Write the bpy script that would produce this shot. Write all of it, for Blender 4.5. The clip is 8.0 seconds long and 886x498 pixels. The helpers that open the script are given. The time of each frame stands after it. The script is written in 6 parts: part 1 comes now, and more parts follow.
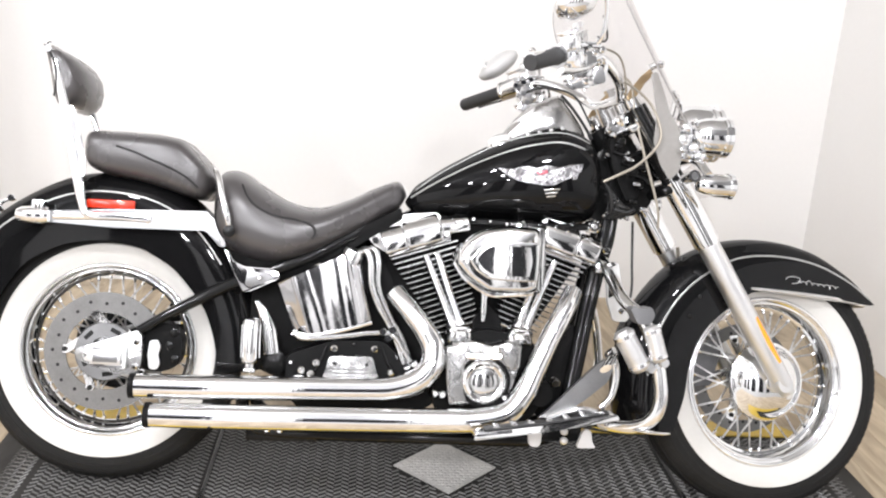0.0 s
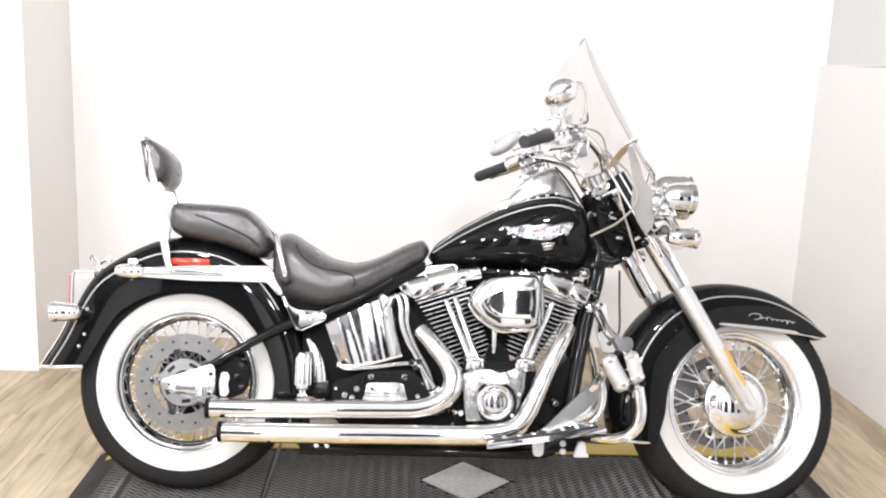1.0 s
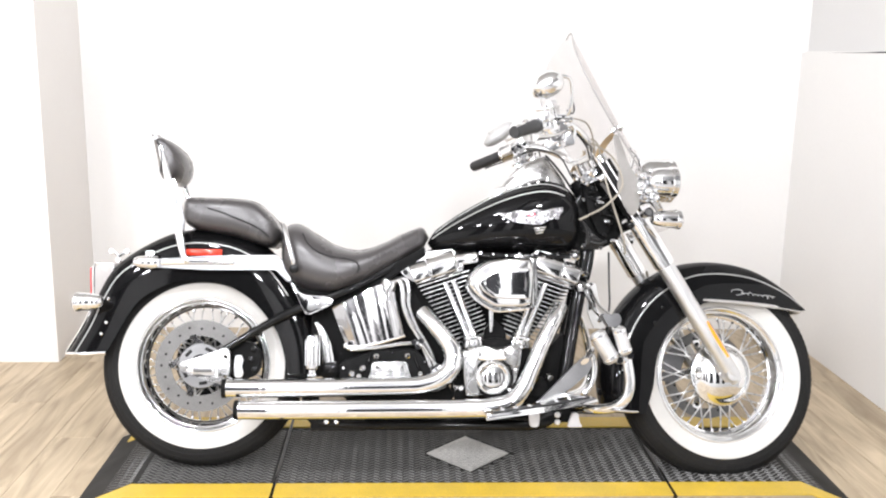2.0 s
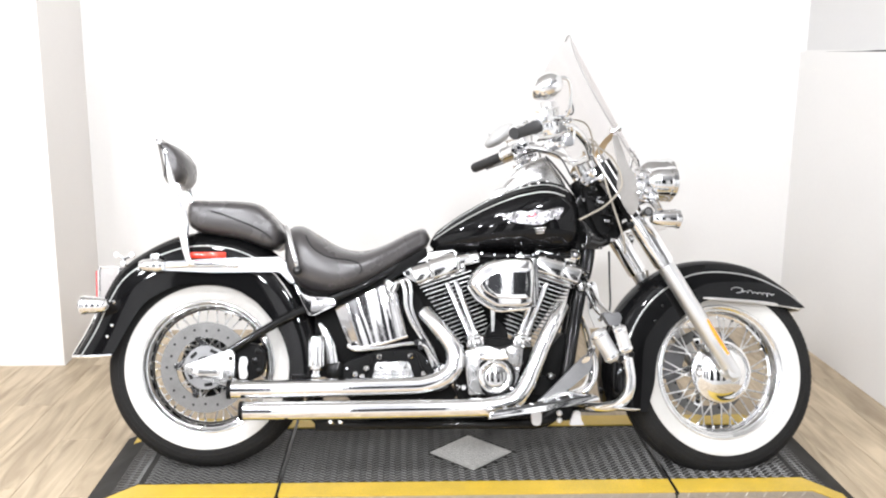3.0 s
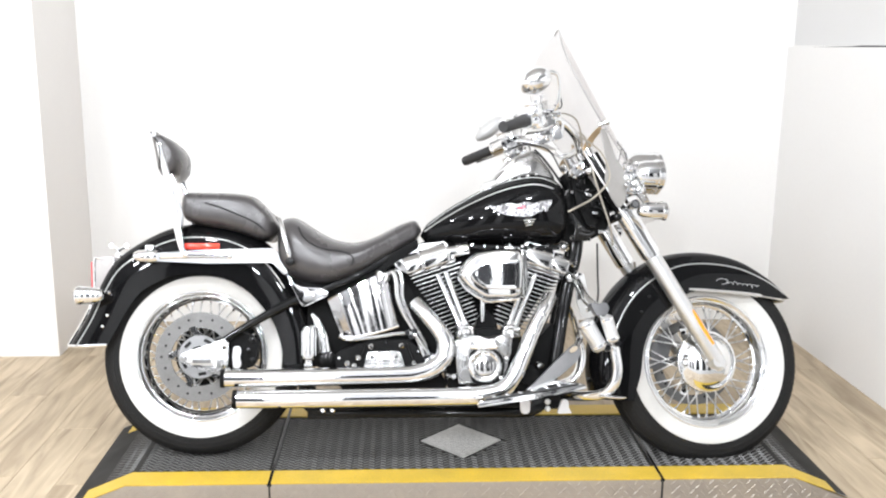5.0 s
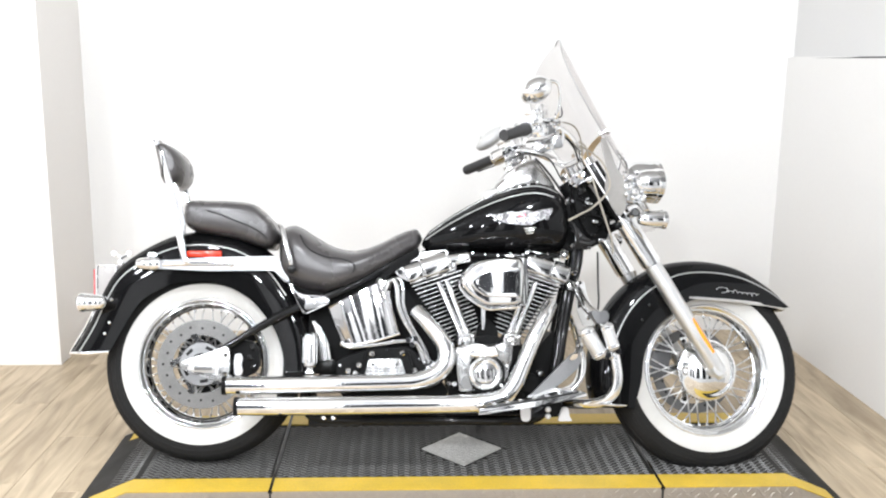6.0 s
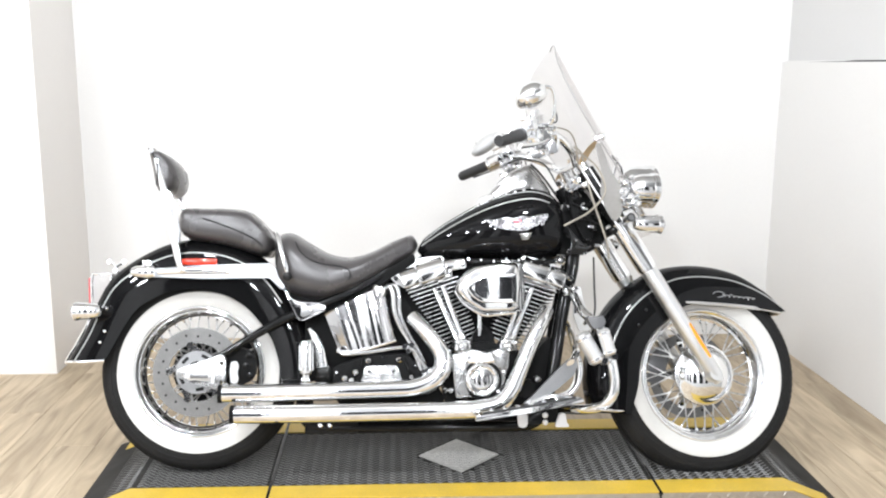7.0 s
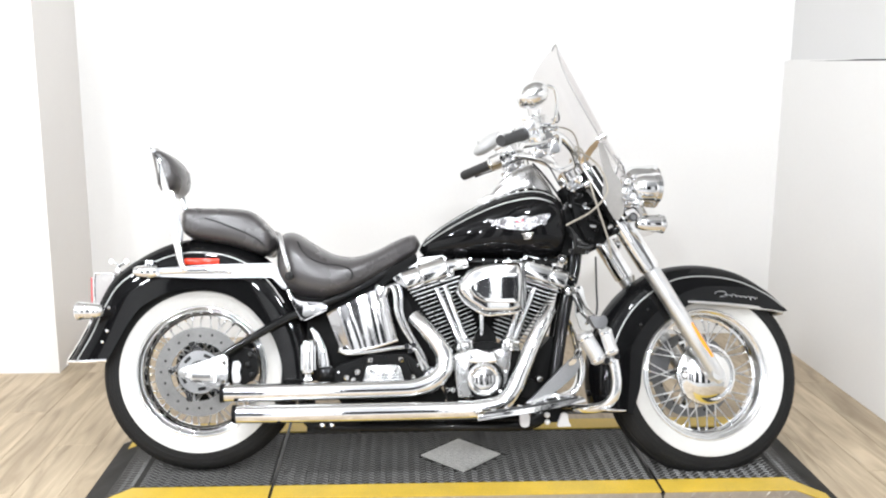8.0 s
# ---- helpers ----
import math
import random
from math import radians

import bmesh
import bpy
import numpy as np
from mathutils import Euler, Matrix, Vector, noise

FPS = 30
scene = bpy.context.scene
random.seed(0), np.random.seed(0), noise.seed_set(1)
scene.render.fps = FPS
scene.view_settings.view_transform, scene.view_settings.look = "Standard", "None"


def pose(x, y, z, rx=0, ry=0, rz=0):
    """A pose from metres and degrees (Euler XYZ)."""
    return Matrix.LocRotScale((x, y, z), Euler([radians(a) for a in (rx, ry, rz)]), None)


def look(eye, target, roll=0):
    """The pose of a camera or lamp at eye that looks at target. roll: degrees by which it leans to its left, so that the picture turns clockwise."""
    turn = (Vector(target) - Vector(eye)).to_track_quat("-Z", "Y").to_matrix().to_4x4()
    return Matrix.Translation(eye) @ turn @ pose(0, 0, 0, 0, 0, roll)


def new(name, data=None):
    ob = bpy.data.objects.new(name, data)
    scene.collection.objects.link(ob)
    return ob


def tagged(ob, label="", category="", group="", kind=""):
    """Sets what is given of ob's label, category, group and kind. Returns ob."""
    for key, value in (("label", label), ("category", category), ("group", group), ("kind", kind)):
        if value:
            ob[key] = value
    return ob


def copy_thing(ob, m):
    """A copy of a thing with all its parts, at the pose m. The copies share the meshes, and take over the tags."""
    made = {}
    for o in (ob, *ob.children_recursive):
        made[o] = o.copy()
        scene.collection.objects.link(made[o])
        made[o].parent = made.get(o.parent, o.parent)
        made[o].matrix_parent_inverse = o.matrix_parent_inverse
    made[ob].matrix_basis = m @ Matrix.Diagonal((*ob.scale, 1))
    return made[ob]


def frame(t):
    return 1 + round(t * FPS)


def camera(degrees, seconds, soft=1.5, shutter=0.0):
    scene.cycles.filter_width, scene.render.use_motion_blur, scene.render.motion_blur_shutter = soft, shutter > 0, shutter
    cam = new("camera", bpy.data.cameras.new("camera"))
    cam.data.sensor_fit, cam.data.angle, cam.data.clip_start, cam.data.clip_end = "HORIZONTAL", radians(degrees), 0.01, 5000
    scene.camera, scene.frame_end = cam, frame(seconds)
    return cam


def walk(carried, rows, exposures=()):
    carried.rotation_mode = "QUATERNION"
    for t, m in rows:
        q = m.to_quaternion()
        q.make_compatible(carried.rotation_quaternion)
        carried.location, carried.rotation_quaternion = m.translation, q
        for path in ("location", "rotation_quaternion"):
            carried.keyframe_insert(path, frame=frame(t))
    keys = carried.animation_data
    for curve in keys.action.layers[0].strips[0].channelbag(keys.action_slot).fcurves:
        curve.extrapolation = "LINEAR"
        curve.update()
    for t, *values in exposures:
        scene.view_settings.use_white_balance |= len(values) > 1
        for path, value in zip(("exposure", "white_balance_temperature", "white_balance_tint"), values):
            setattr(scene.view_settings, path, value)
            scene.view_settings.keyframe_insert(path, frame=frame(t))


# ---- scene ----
cam = camera(50.816, 8.0, soft=2.1)
ROWS = [
    (0.0, (0.6115, -2.1368, 1.2422), (0.7819, -0.2224, 0.6891), 3.858),
    (0.2, (0.5993, -2.2597, 1.2627), (0.7427, -0.3264, 0.7709), 3.205),
    (0.5, (0.6519, -2.4336, 1.2703), (0.7198, -0.4893, 0.8066), 3.730),
    (0.7, (0.6322, -2.5246, 1.2786), (0.6899, -0.5699, 0.8594), 3.062),
    (1.0, (0.6196, -2.6371, 1.2977), (0.7152, -0.6802, 0.8958), 2.316),
    (1.2, (0.6003, -2.6906, 1.2902), (0.7287, -0.7393, 0.8711), 2.012),
    (2.3, (0.6299, -2.8284, 1.3183), (0.7124, -0.8735, 0.9044), 0.766),
    (2.5, (0.6244, -2.8332, 1.3152), (0.7139, -0.8777, 0.9051), 0.868),
    (3.0, (0.6279, -2.8398, 1.3167), (0.7122, -0.8851, 0.9020), 0.462),
    (3.5, (0.6292, -2.8561, 1.3144), (0.7029, -0.8973, 0.9175), 0.264),
    (4.0, (0.6299, -2.8735, 1.3133), (0.7039, -0.9171, 0.9043), 0.752),
    (4.5, (0.6361, -2.8847, 1.3076), (0.7275, -0.9308, 0.8909), 0.656),
    (4.7, (0.6324, -2.8858, 1.3184), (0.7308, -0.9346, 0.8903), 0.560),
    (5.8, (0.6414, -2.9039, 1.3102), (0.7375, -0.9479, 0.9044), 0.733),
    (6.0, (0.6355, -2.9056, 1.3057), (0.7309, -0.9482, 0.9061), 0.695),
    (6.5, (0.6408, -2.9026, 1.3067), (0.7464, -0.9467, 0.9028), 0.423),
    (7.0, (0.6397, -2.9014, 1.3064), (0.7415, -0.9419, 0.9189), 0.351),
    (7.5, (0.6376, -2.9010, 1.3088), (0.7359, -0.9411, 0.9226), 0.381),
    (8.0, (0.6404, -2.9004, 1.3099), (0.7374, -0.9413, 0.9192), 0.311),
]
EXPOSURES = [(0.0, -0.15, 6720, 13.5), (1.2, -0.09, 6720, 13.5), (3.0, -0.07, 6610, 12), (4.5, -0.08, 6540, 11), (6.2, -0.14, 6520, 10), (8.0, -0.15, 6520, 10)]
walk(cam, [(t, look(e, a, r)) for t, e, a, r in ROWS], EXPOSURES)

# ---- light ----
FLOOR = -0.075          # the deck's top is z = 0
CEIL = 3.05
BACK, SIDE, PIER_X, PIER_Y = 1.75, 2.57, -0.89, 1.21
LEFT, REAR = -4.2, -6.5
BAY_END, RIGHT = -0.35, 4.6     # the white right wall ends here; the showroom goes on beyond
world = bpy.data.worlds.new("world")
scene.world = world
world.use_nodes = True
world.node_tree.nodes["Background"].inputs[0].default_value = (0.9, 0.95, 1, 1)
world.node_tree.nodes["Background"].inputs[1].default_value = 0.1
LAMP_WATTS = 124.0
LAMP_Z = CEIL - 0.42
LAMP_SPOTS = [(x, y) for y in (-5.0, -3.3, -1.6) for x in (-1.95, -0.35, 1.25)]
for lx, ly in LAMP_SPOTS:
    lamp = bpy.data.lights.new("pendant_bulb", "POINT")
    lamp.shadow_soft_size, lamp.energy, lamp.color = 0.08, LAMP_WATTS, (0.935, 0.972, 1.025)
    new("pendant_bulb", lamp).matrix_world = pose(lx, ly, LAMP_Z)


# ---- materials ----
def mat(name, base, rough=0.5, metal=0.0, coat=0.0, alpha=1.0, trans=0.0, ior=1.45, emit=None):
    m = bpy.data.materials.new(name)
    m.use_nodes = True
    b = m.node_tree.nodes["Principled BSDF"]
    b.inputs["Base Color"].default_value = (*base, 1)
    b.inputs["Roughness"].default_value = rough
    b.inputs["Metallic"].default_value = metal
    b.inputs["Coat Weight"].default_value = coat
    b.inputs["Coat Roughness"].default_value = 0.03
    b.inputs["Transmission Weight"].default_value = trans
    b.inputs["IOR"].default_value = ior
    b.inputs["Alpha"].default_value = alpha
    if emit:
        b.inputs["Emission Color"].default_value = (*emit[0], 1)
        b.inputs["Emission Strength"].default_value = emit[1]
    return m


def grain(m, scale, amount, second=None, rough=None, bump=0.0, stretch=(1, 1, 1), fine=None):
    """Varies a material's colour by two noises, its roughness, and gives it relief."""
    nt = m.node_tree
    b = nt.nodes["Principled BSDF"]
    co = nt.nodes.new("ShaderNodeTexCoord")
    mp = nt.nodes.new("ShaderNodeMapping")
    mp.inputs["Scale"].default_value = stretch
    nt.links.new(co.outputs["Object"], mp.inputs["Vector"])
    n1 = nt.nodes.new("ShaderNodeTexNoise")
    n1.inputs["Scale"].default_value, n1.inputs["Detail"].default_value = scale, 6
    n2 = nt.nodes.new("ShaderNodeTexNoise")
    n2.inputs["Scale"].default_value, n2.inputs["Detail"].default_value = fine or scale * 9, 3
    nt.links.new(mp.outputs[0], n1.inputs["Vector"])
    nt.links.new(mp.outputs[0], n2.inputs["Vector"])
    if second:
        mix = nt.nodes.new("ShaderNodeMix")
        mix.data_type = "RGBA"
        mix.inputs["A"].default_value = b.inputs["Base Color"].default_value
        mix.inputs["B"].default_value = (*second, 1)
        add = nt.nodes.new("ShaderNodeMath")
        add.operation = "MULTIPLY_ADD"
        add.inputs[1].default_value = 0.5
        half = nt.nodes.new("ShaderNodeMath")
        half.operation = "MULTIPLY"
        half.inputs[1].default_value = 0.5
        nt.links.new(n1.outputs["Fac"], add.inputs[0])
        nt.links.new(n2.outputs["Fac"], half.inputs[0])
        nt.links.new(half.outputs[0], add.inputs[2])
        ramp = nt.nodes.new("ShaderNodeMapRange")
        ramp.inputs["From Min"].default_value, ramp.inputs["From Max"].default_value = 0.5 - 0.5 * (1 - amount), 0.5 + 0.5 * (1 - amount)
        nt.links.new(add.outputs[0], ramp.inputs["Value"])
        nt.links.new(ramp.outputs[0], mix.inputs["Factor"])
        nt.links.new(mix.outputs["Result"], b.inputs["Base Color"])
    if rough:
        rr = nt.nodes.new("ShaderNodeMapRange")
        rr.inputs["To Min"].default_value, rr.inputs["To Max"].default_value = rough
        rr.inputs["From Min"].default_value, rr.inputs["From Max"].default_value = 0.3, 0.7
        nt.links.new(n1.outputs["Fac"], rr.inputs["Value"])
        nt.links.new(rr.outputs[0], b.inputs["Roughness"])
    if bump:
        bp = nt.nodes.new("ShaderNodeBump")
        bp.inputs["Strength"].default_value, bp.inputs["Distance"].default_value = 1.0, bump
        nt.links.new(n2.outputs["Fac"], bp.inputs["Height"])
        nt.links.new(bp.outputs[0], b.inputs["Normal"])
    return m


M = {}
M["chrome"] = grain(mat("chrome", (0.88, 0.885, 0.89), 0.05, 1.0), 9, 0.2, rough=(0.03, 0.08), bump=0.0003, fine=26)
M["grey_chrome"] = grain(mat("grey_chrome", (0.60, 0.595, 0.60), 0.07, 1.0), 22, 0.5, (0.48, 0.475, 0.48), rough=(0.04, 0.12), bump=0.0004, fine=24)
M["satin"] = grain(mat("satin_metal", (0.80, 0.80, 0.795), 0.38, 1.0), 14, 0.3, (0.70, 0.70, 0.70), rough=(0.32, 0.46))
M["polished"] = grain(mat("polished_alloy", (0.82, 0.82, 0.815), 0.08, 1.0), 12, 0.3, (0.74, 0.74, 0.735), rough=(0.06, 0.12), bump=0.0006, fine=26)
M["brushed"] = grain(mat("brushed_alloy", (0.32, 0.32, 0.32), 0.30, 1.0), 16, 0.3, (0.26, 0.26, 0.264), rough=(0.26, 0.42), bump=0.0001)
M["dash"] = grain(mat("dull_chrome", (0.46, 0.455, 0.45), 0.24, 1.0), 14, 0.3, (0.40, 0.395, 0.39), rough=(0.2, 0.3))
M["silver"] = grain(mat("silver_paint", (0.60, 0.60, 0.59), 0.35, 0.2), 14, 0.3, (0.50, 0.50, 0.49), rough=(0.28, 0.4))
M["spoke_steel"] = grain(mat("bright_spoke_steel", (0.80, 0.80, 0.79), 0.3, 0.25), 14, 0.3, (0.70, 0.70, 0.69), rough=(0.24, 0.36))
M["hub"] = grain(mat("hub_chrome", (0.84, 0.845, 0.85), 0.06, 1.0), 10, 0.2, rough=(0.04, 0.08))
M["disc"] = grain(mat("brake_steel", (0.20, 0.198, 0.193), 0.5, 0.6), 30, 0.5, (0.14, 0.138, 0.134), rough=(0.42, 0.55), bump=0.0001)
M["black"] = grain(mat("black_paint", (0.004, 0.004, 0.0045), 0.10, 0.0, coat=0.42), 4, 0.3, (0.006, 0.006, 0.006), rough=(0.08, 0.14))
M["black"].node_tree.nodes["Principled BSDF"].inputs["Specular IOR Level"].default_value = 0.0
M["frame"] = grain(mat("black_frame_enamel", (0.005, 0.005, 0.005), 0.18, 0.0, coat=0.3), 10, 0.3, (0.010, 0.010, 0.010), rough=(0.14, 0.26))
M["frame"].node_tree.nodes["Principled BSDF"].inputs["Specular IOR Level"].default_value = 0.1
M["wrinkle"] = grain(mat("black_engine_coat", (0.006, 0.006, 0.006), 0.45), 60, 0.2, (0.012, 0.012, 0.012), rough=(0.4, 0.6), bump=0.0004)
M["wrinkle"].node_tree.nodes["Principled BSDF"].inputs["Specular IOR Level"].default_value = 0.06
M["cast"] = grain(mat("cast_alloy", (0.52, 0.52, 0.515), 0.24, 1.0), 26, 0.5, (0.36, 0.36, 0.355), rough=(0.16, 0.34), bump=0.0012, fine=60)
M["fin"] = grain(mat("machined_fin", (0.38, 0.38, 0.375), 0.25, 1.0), 30, 0.3, (0.28, 0.28, 0.28), rough=(0.2, 0.35))
M["rubber"] = grain(mat("tyre_rubber", (0.0130, 0.0130, 0.0130), 0.65), 12, 0.3, (0.022, 0.0215, 0.021), rough=(0.55, 0.75), bump=0.0003)
M["rubber"].node_tree.nodes["Principled BSDF"].inputs["Specular IOR Level"].default_value = 0.12
M["white"] = grain(mat("whitewall_rubber", (0.60, 0.59, 0.565), 0.5), 10, 0.3, (0.53, 0.52, 0.495), rough=(0.42, 0.6), bump=0.0002)
M["leather"] = grain(mat("black_vinyl", (0.046, 0.042, 0.042), 0.3, coat=0.5), 8, 0.35, (0.060, 0.056, 0.056), rough=(0.2, 0.32), bump=0.0004, fine=420)
M["leather"].node_tree.nodes["Principled BSDF"].inputs["Coat Roughness"].default_value = 0.3
M["seam"] = mat("seam_thread", (0.008, 0.008, 0.008), 0.7)
M["grip"] = grain(mat("grip_rubber", (0.022, 0.022, 0.023), 0.55), 40, 0.3, (0.035, 0.035, 0.035), bump=0.0004)
M["stripe"] = grain(mat("silver_pinstripe", (0.42, 0.42, 0.41), 0.3, 0.6), 20, 0.3, (0.36, 0.36, 0.35))
M["red"] = mat("red_reflector", (0.62, 0.035, 0.012), 0.18, coat=0.6)
M["lens_red"] = mat("red_lens", (0.55, 0.02, 0.03), 0.1, coat=0.8)
M["amber"] = mat("amber_reflector", (0.90, 0.30, 0.01), 0.2, coat=0.6)
M["dark"] = mat("dark_glass", (0.012, 0.013, 0.018), 0.06, coat=0.6)
M["tail_shell"] = grain(mat("pale_lamp_shell", (0.44, 0.42, 0.405), 0.25), 20, 0.3, (0.38, 0.36, 0.345), rough=(0.2, 0.3))
M["smoke"] = grain(mat("smoky_grey_plate", (0.27, 0.258, 0.242), 0.35), 12, 0.3, (0.21, 0.200, 0.188), rough=(0.28, 0.42))
# Pipe soot, dark seals and bolts, and shade painted into holes and slots.
M["bore"] = mat("matt_dark", (0.01, 0.01, 0.01), 0.8)
M["hose"] = grain(mat("braided_hose", (0.34, 0.305, 0.25), 0.4, 0.3), 60, 0.3, (0.26, 0.235, 0.195), bump=0.0003)
M["bronze"] = grain(mat("bronze_brace", (0.42, 0.30, 0.17), 0.3, 0.7), 30, 0.3, (0.34, 0.25, 0.15))
M["badge"] = grain(mat("tarnished_silver", (0.50, 0.495, 0.50), 0.3, 0.75), 70, 0.80, (0.09, 0.085, 0.09), rough=(0.2, 0.45), bump=0.0016, fine=120)
M["cable"] = mat("black_cable", (0.015, 0.015, 0.015), 0.45)
M["enamel"] = mat("red_enamel", (0.42, 0.07, 0.10), 0.2, coat=0.8)
M["lamp_glass"] = mat("headlamp_glass", (0.95, 0.96, 0.97), 0.03, trans=0.9)
M["plastic"] = grain(mat("pale_grey_plastic", (0.66, 0.66, 0.66), 0.4), 20, 0.3, (0.60, 0.60, 0.605))
M["mirror_back"] = grain(mat("pale_mirror_shell", (0.50, 0.495, 0.485), 0.45), 20, 0.3, (0.43, 0.425, 0.418))
M["grey"] = grain(mat("grey_clamp", (0.10, 0.10, 0.105), 0.4), 20, 0.3, (0.14, 0.14, 0.14))
M["mat"] = grain(mat("black_deck_coat", (0.016, 0.0154, 0.0146), 0.6), 5, 0.2, (0.027, 0.0257, 0.0238), rough=(0.5, 0.7), bump=0.0004)
M["mat"].node_tree.nodes["Principled BSDF"].inputs["Specular IOR Level"].default_value = 0.18
# Black deck lugs; their bright highlights are put into this lighter base.
M["lug"] = grain(mat("highlit_deck_lug", (0.105, 0.103, 0.099), 0.4, 0.3), 9, 0.2, (0.165, 0.162, 0.157), rough=(0.32, 0.5))
M["yellow"] = grain(mat("yellow_paint", (0.66, 0.43, 0.030), 0.42), 7, 0.62, (0.46, 0.33, 0.06), rough=(0.3, 0.55), bump=0.0012, fine=130)
M["plate"] = grain(mat("tread_plate_steel", (0.46, 0.43, 0.39), 0.38, 0.7), 8, 0.2, (0.36, 0.33, 0.30), rough=(0.3, 0.5))
M["emblem_plate"] = grain(mat("worn_emblem_steel", (0.70, 0.685, 0.65), 0.4, 0.2), 150, 0.6, (0.33, 0.322, 0.305), rough=(0.3, 0.5), bump=0.0012, stretch=(0.45, 1.5, 1), fine=330)
M["wall"] = grain(mat("white_wall_paint", (0.765, 0.755, 0.737), 0.6), 1.2, 0.3, (0.730, 0.720, 0.702), rough=(0.5, 0.68), bump=0.0003, fine=60)
# Warm reflected light on the white pier, put into the paint as a tint.
M["pier_wall"] = grain(mat("warm_lit_wall_paint", (0.79, 0.763, 0.732), 0.6), 1.2, 0.3, (0.76, 0.733, 0.702), rough=(0.5, 0.68), bump=0.0003, fine=60)
# White wall in shade: the shade above the lining is in this grey.
M["upper_wall"] = grain(mat("shaded_wall_paint", (0.64, 0.635, 0.625), 0.6), 1.2, 0.3, (0.61, 0.605, 0.595), rough=(0.5, 0.68), bump=0.0003, fine=60)
M["far_wall"] = grain(mat("white_showroom_paint", (0.80, 0.795, 0.785), 0.7), 1.2, 0.3, (0.76, 0.755, 0.745), bump=0.0003, fine=60)
M["slab_black"] = grain(mat("dark_grey_slab_paint", (0.014, 0.014, 0.015), 0.7), 1.2, 0.3, (0.010, 0.010, 0.011), bump=0.0003, fine=60)
M["slab_black"].node_tree.nodes["Principled BSDF"].inputs["Specular IOR Level"].default_value = 0.12
M["dim_ceiling"] = grain(mat("grey_showroom_ceiling", (0.24, 0.24, 0.243), 0.7), 1.2, 0.3, (0.20, 0.20, 0.203), bump=0.0003, fine=60)
M["concrete"] = grain(mat("grey_concrete", (0.42, 0.415, 0.40), 0.6), 3, 0.2, (0.35, 0.345, 0.335), rough=(0.5, 0.7), bump=0.0006)
M["bay_ceiling"] = grain(mat("grey_ceiling", (0.42, 0.417, 0.41), 0.7), 1.2, 0.3, (0.38, 0.377, 0.37), bump=0.0003, fine=60)
M["edge"] = mat("acrylic_edge", (0.30, 0.29, 0.28), 0.3)
M["gap"] = mat("shadow_gap_rubber", (0.02, 0.02, 0.02), 0.8)
M["housing"] = mat("lamp_housing", (0.7, 0.7, 0.7), 0.4)


def wood():
    """Pale oak plank: long grain in a plank's own length, each plank a little different."""
    m = mat("oak_plank", (0.42, 0.32, 0.21), 0.45)
    nt = m.node_tree
    b = nt.nodes["Principled BSDF"]
    co = nt.nodes.new("ShaderNodeTexCoord")
    info = nt.nodes.new("ShaderNodeObjectInfo")
    shift = nt.nodes.new("ShaderNodeVectorMath")
    shift.operation = "MULTIPLY_ADD"
    shift.inputs[1].default_value = (14, 1.6, 14)
    comb = nt.nodes.new("ShaderNodeCombineXYZ")
    by = nt.nodes.new("ShaderNodeMath")
    by.operation = "MULTIPLY"
    by.inputs[1].default_value = 60
    nt.links.new(info.outputs["Random"], by.inputs[0])
    for k in range(3):
        nt.links.new(by.outputs[0], comb.inputs[k])
    nt.links.new(co.outputs["Object"], shift.inputs[0])
    nt.links.new(comb.outputs[0], shift.inputs[2])
    n1 = nt.nodes.new("ShaderNodeTexNoise")
    n1.inputs["Scale"].default_value, n1.inputs["Detail"].default_value, n1.inputs["Distortion"].default_value = 1.3, 9, 1.2
    nt.links.new(shift.outputs[0], n1.inputs["Vector"])
    ramp = nt.nodes.new("ShaderNodeValToRGB")
    ramp.color_ramp.elements[0].position, ramp.color_ramp.elements[0].color = 0.3, (0.285, 0.218, 0.142, 1)
    ramp.color_ramp.elements[1].position, ramp.color_ramp.elements[1].color = 0.72, (0.55, 0.447, 0.312, 1)
    nt.links.new(n1.outputs["Fac"], ramp.inputs[0])
    hsv = nt.nodes.new("ShaderNodeHueSaturation")
    val = nt.nodes.new("ShaderNodeMapRange")
    val.inputs["To Min"].default_value, val.inputs["To Max"].default_value = 0.92, 1.08
    nt.links.new(info.outputs["Random"], val.inputs["Value"])
    nt.links.new(val.outputs[0], hsv.inputs["Value"])
    nt.links.new(ramp.outputs[0], hsv.inputs["Color"])
    nt.links.new(hsv.outputs[0], b.inputs["Base Color"])
    bp = nt.nodes.new("ShaderNodeBump")
    bp.inputs["Distance"].default_value = 0.0006
    nt.links.new(n1.outputs["Fac"], bp.inputs["Height"])
    nt.links.new(bp.outputs[0], b.inputs["Normal"])
    return m


M["oak"] = wood()


def clear_screen():
    """Clear acrylic, a little smoky, that lets light straight through."""
    m = bpy.data.materials.new("clear_acrylic")
    m.use_nodes = True
    nt = m.node_tree
    out = nt.nodes["Material Output"]
    nt.nodes.remove(nt.nodes["Principled BSDF"])
    clear = nt.nodes.new("ShaderNodeBsdfTransparent")
    clear.inputs[0].default_value = (0.935, 0.927, 0.925, 1)
    gloss = nt.nodes.new("ShaderNodeBsdfGlossy")
    gloss.inputs["Roughness"].default_value = 0.02
    mix = nt.nodes.new("ShaderNodeMixShader")
    mix.inputs[0].default_value = 0.04
    nt.links.new(clear.outputs[0], mix.inputs[1])
    nt.links.new(gloss.outputs[0], mix.inputs[2])
    nt.links.new(mix.outputs[0], out.inputs[0])
    return m


M["acrylic"] = clear_screen()


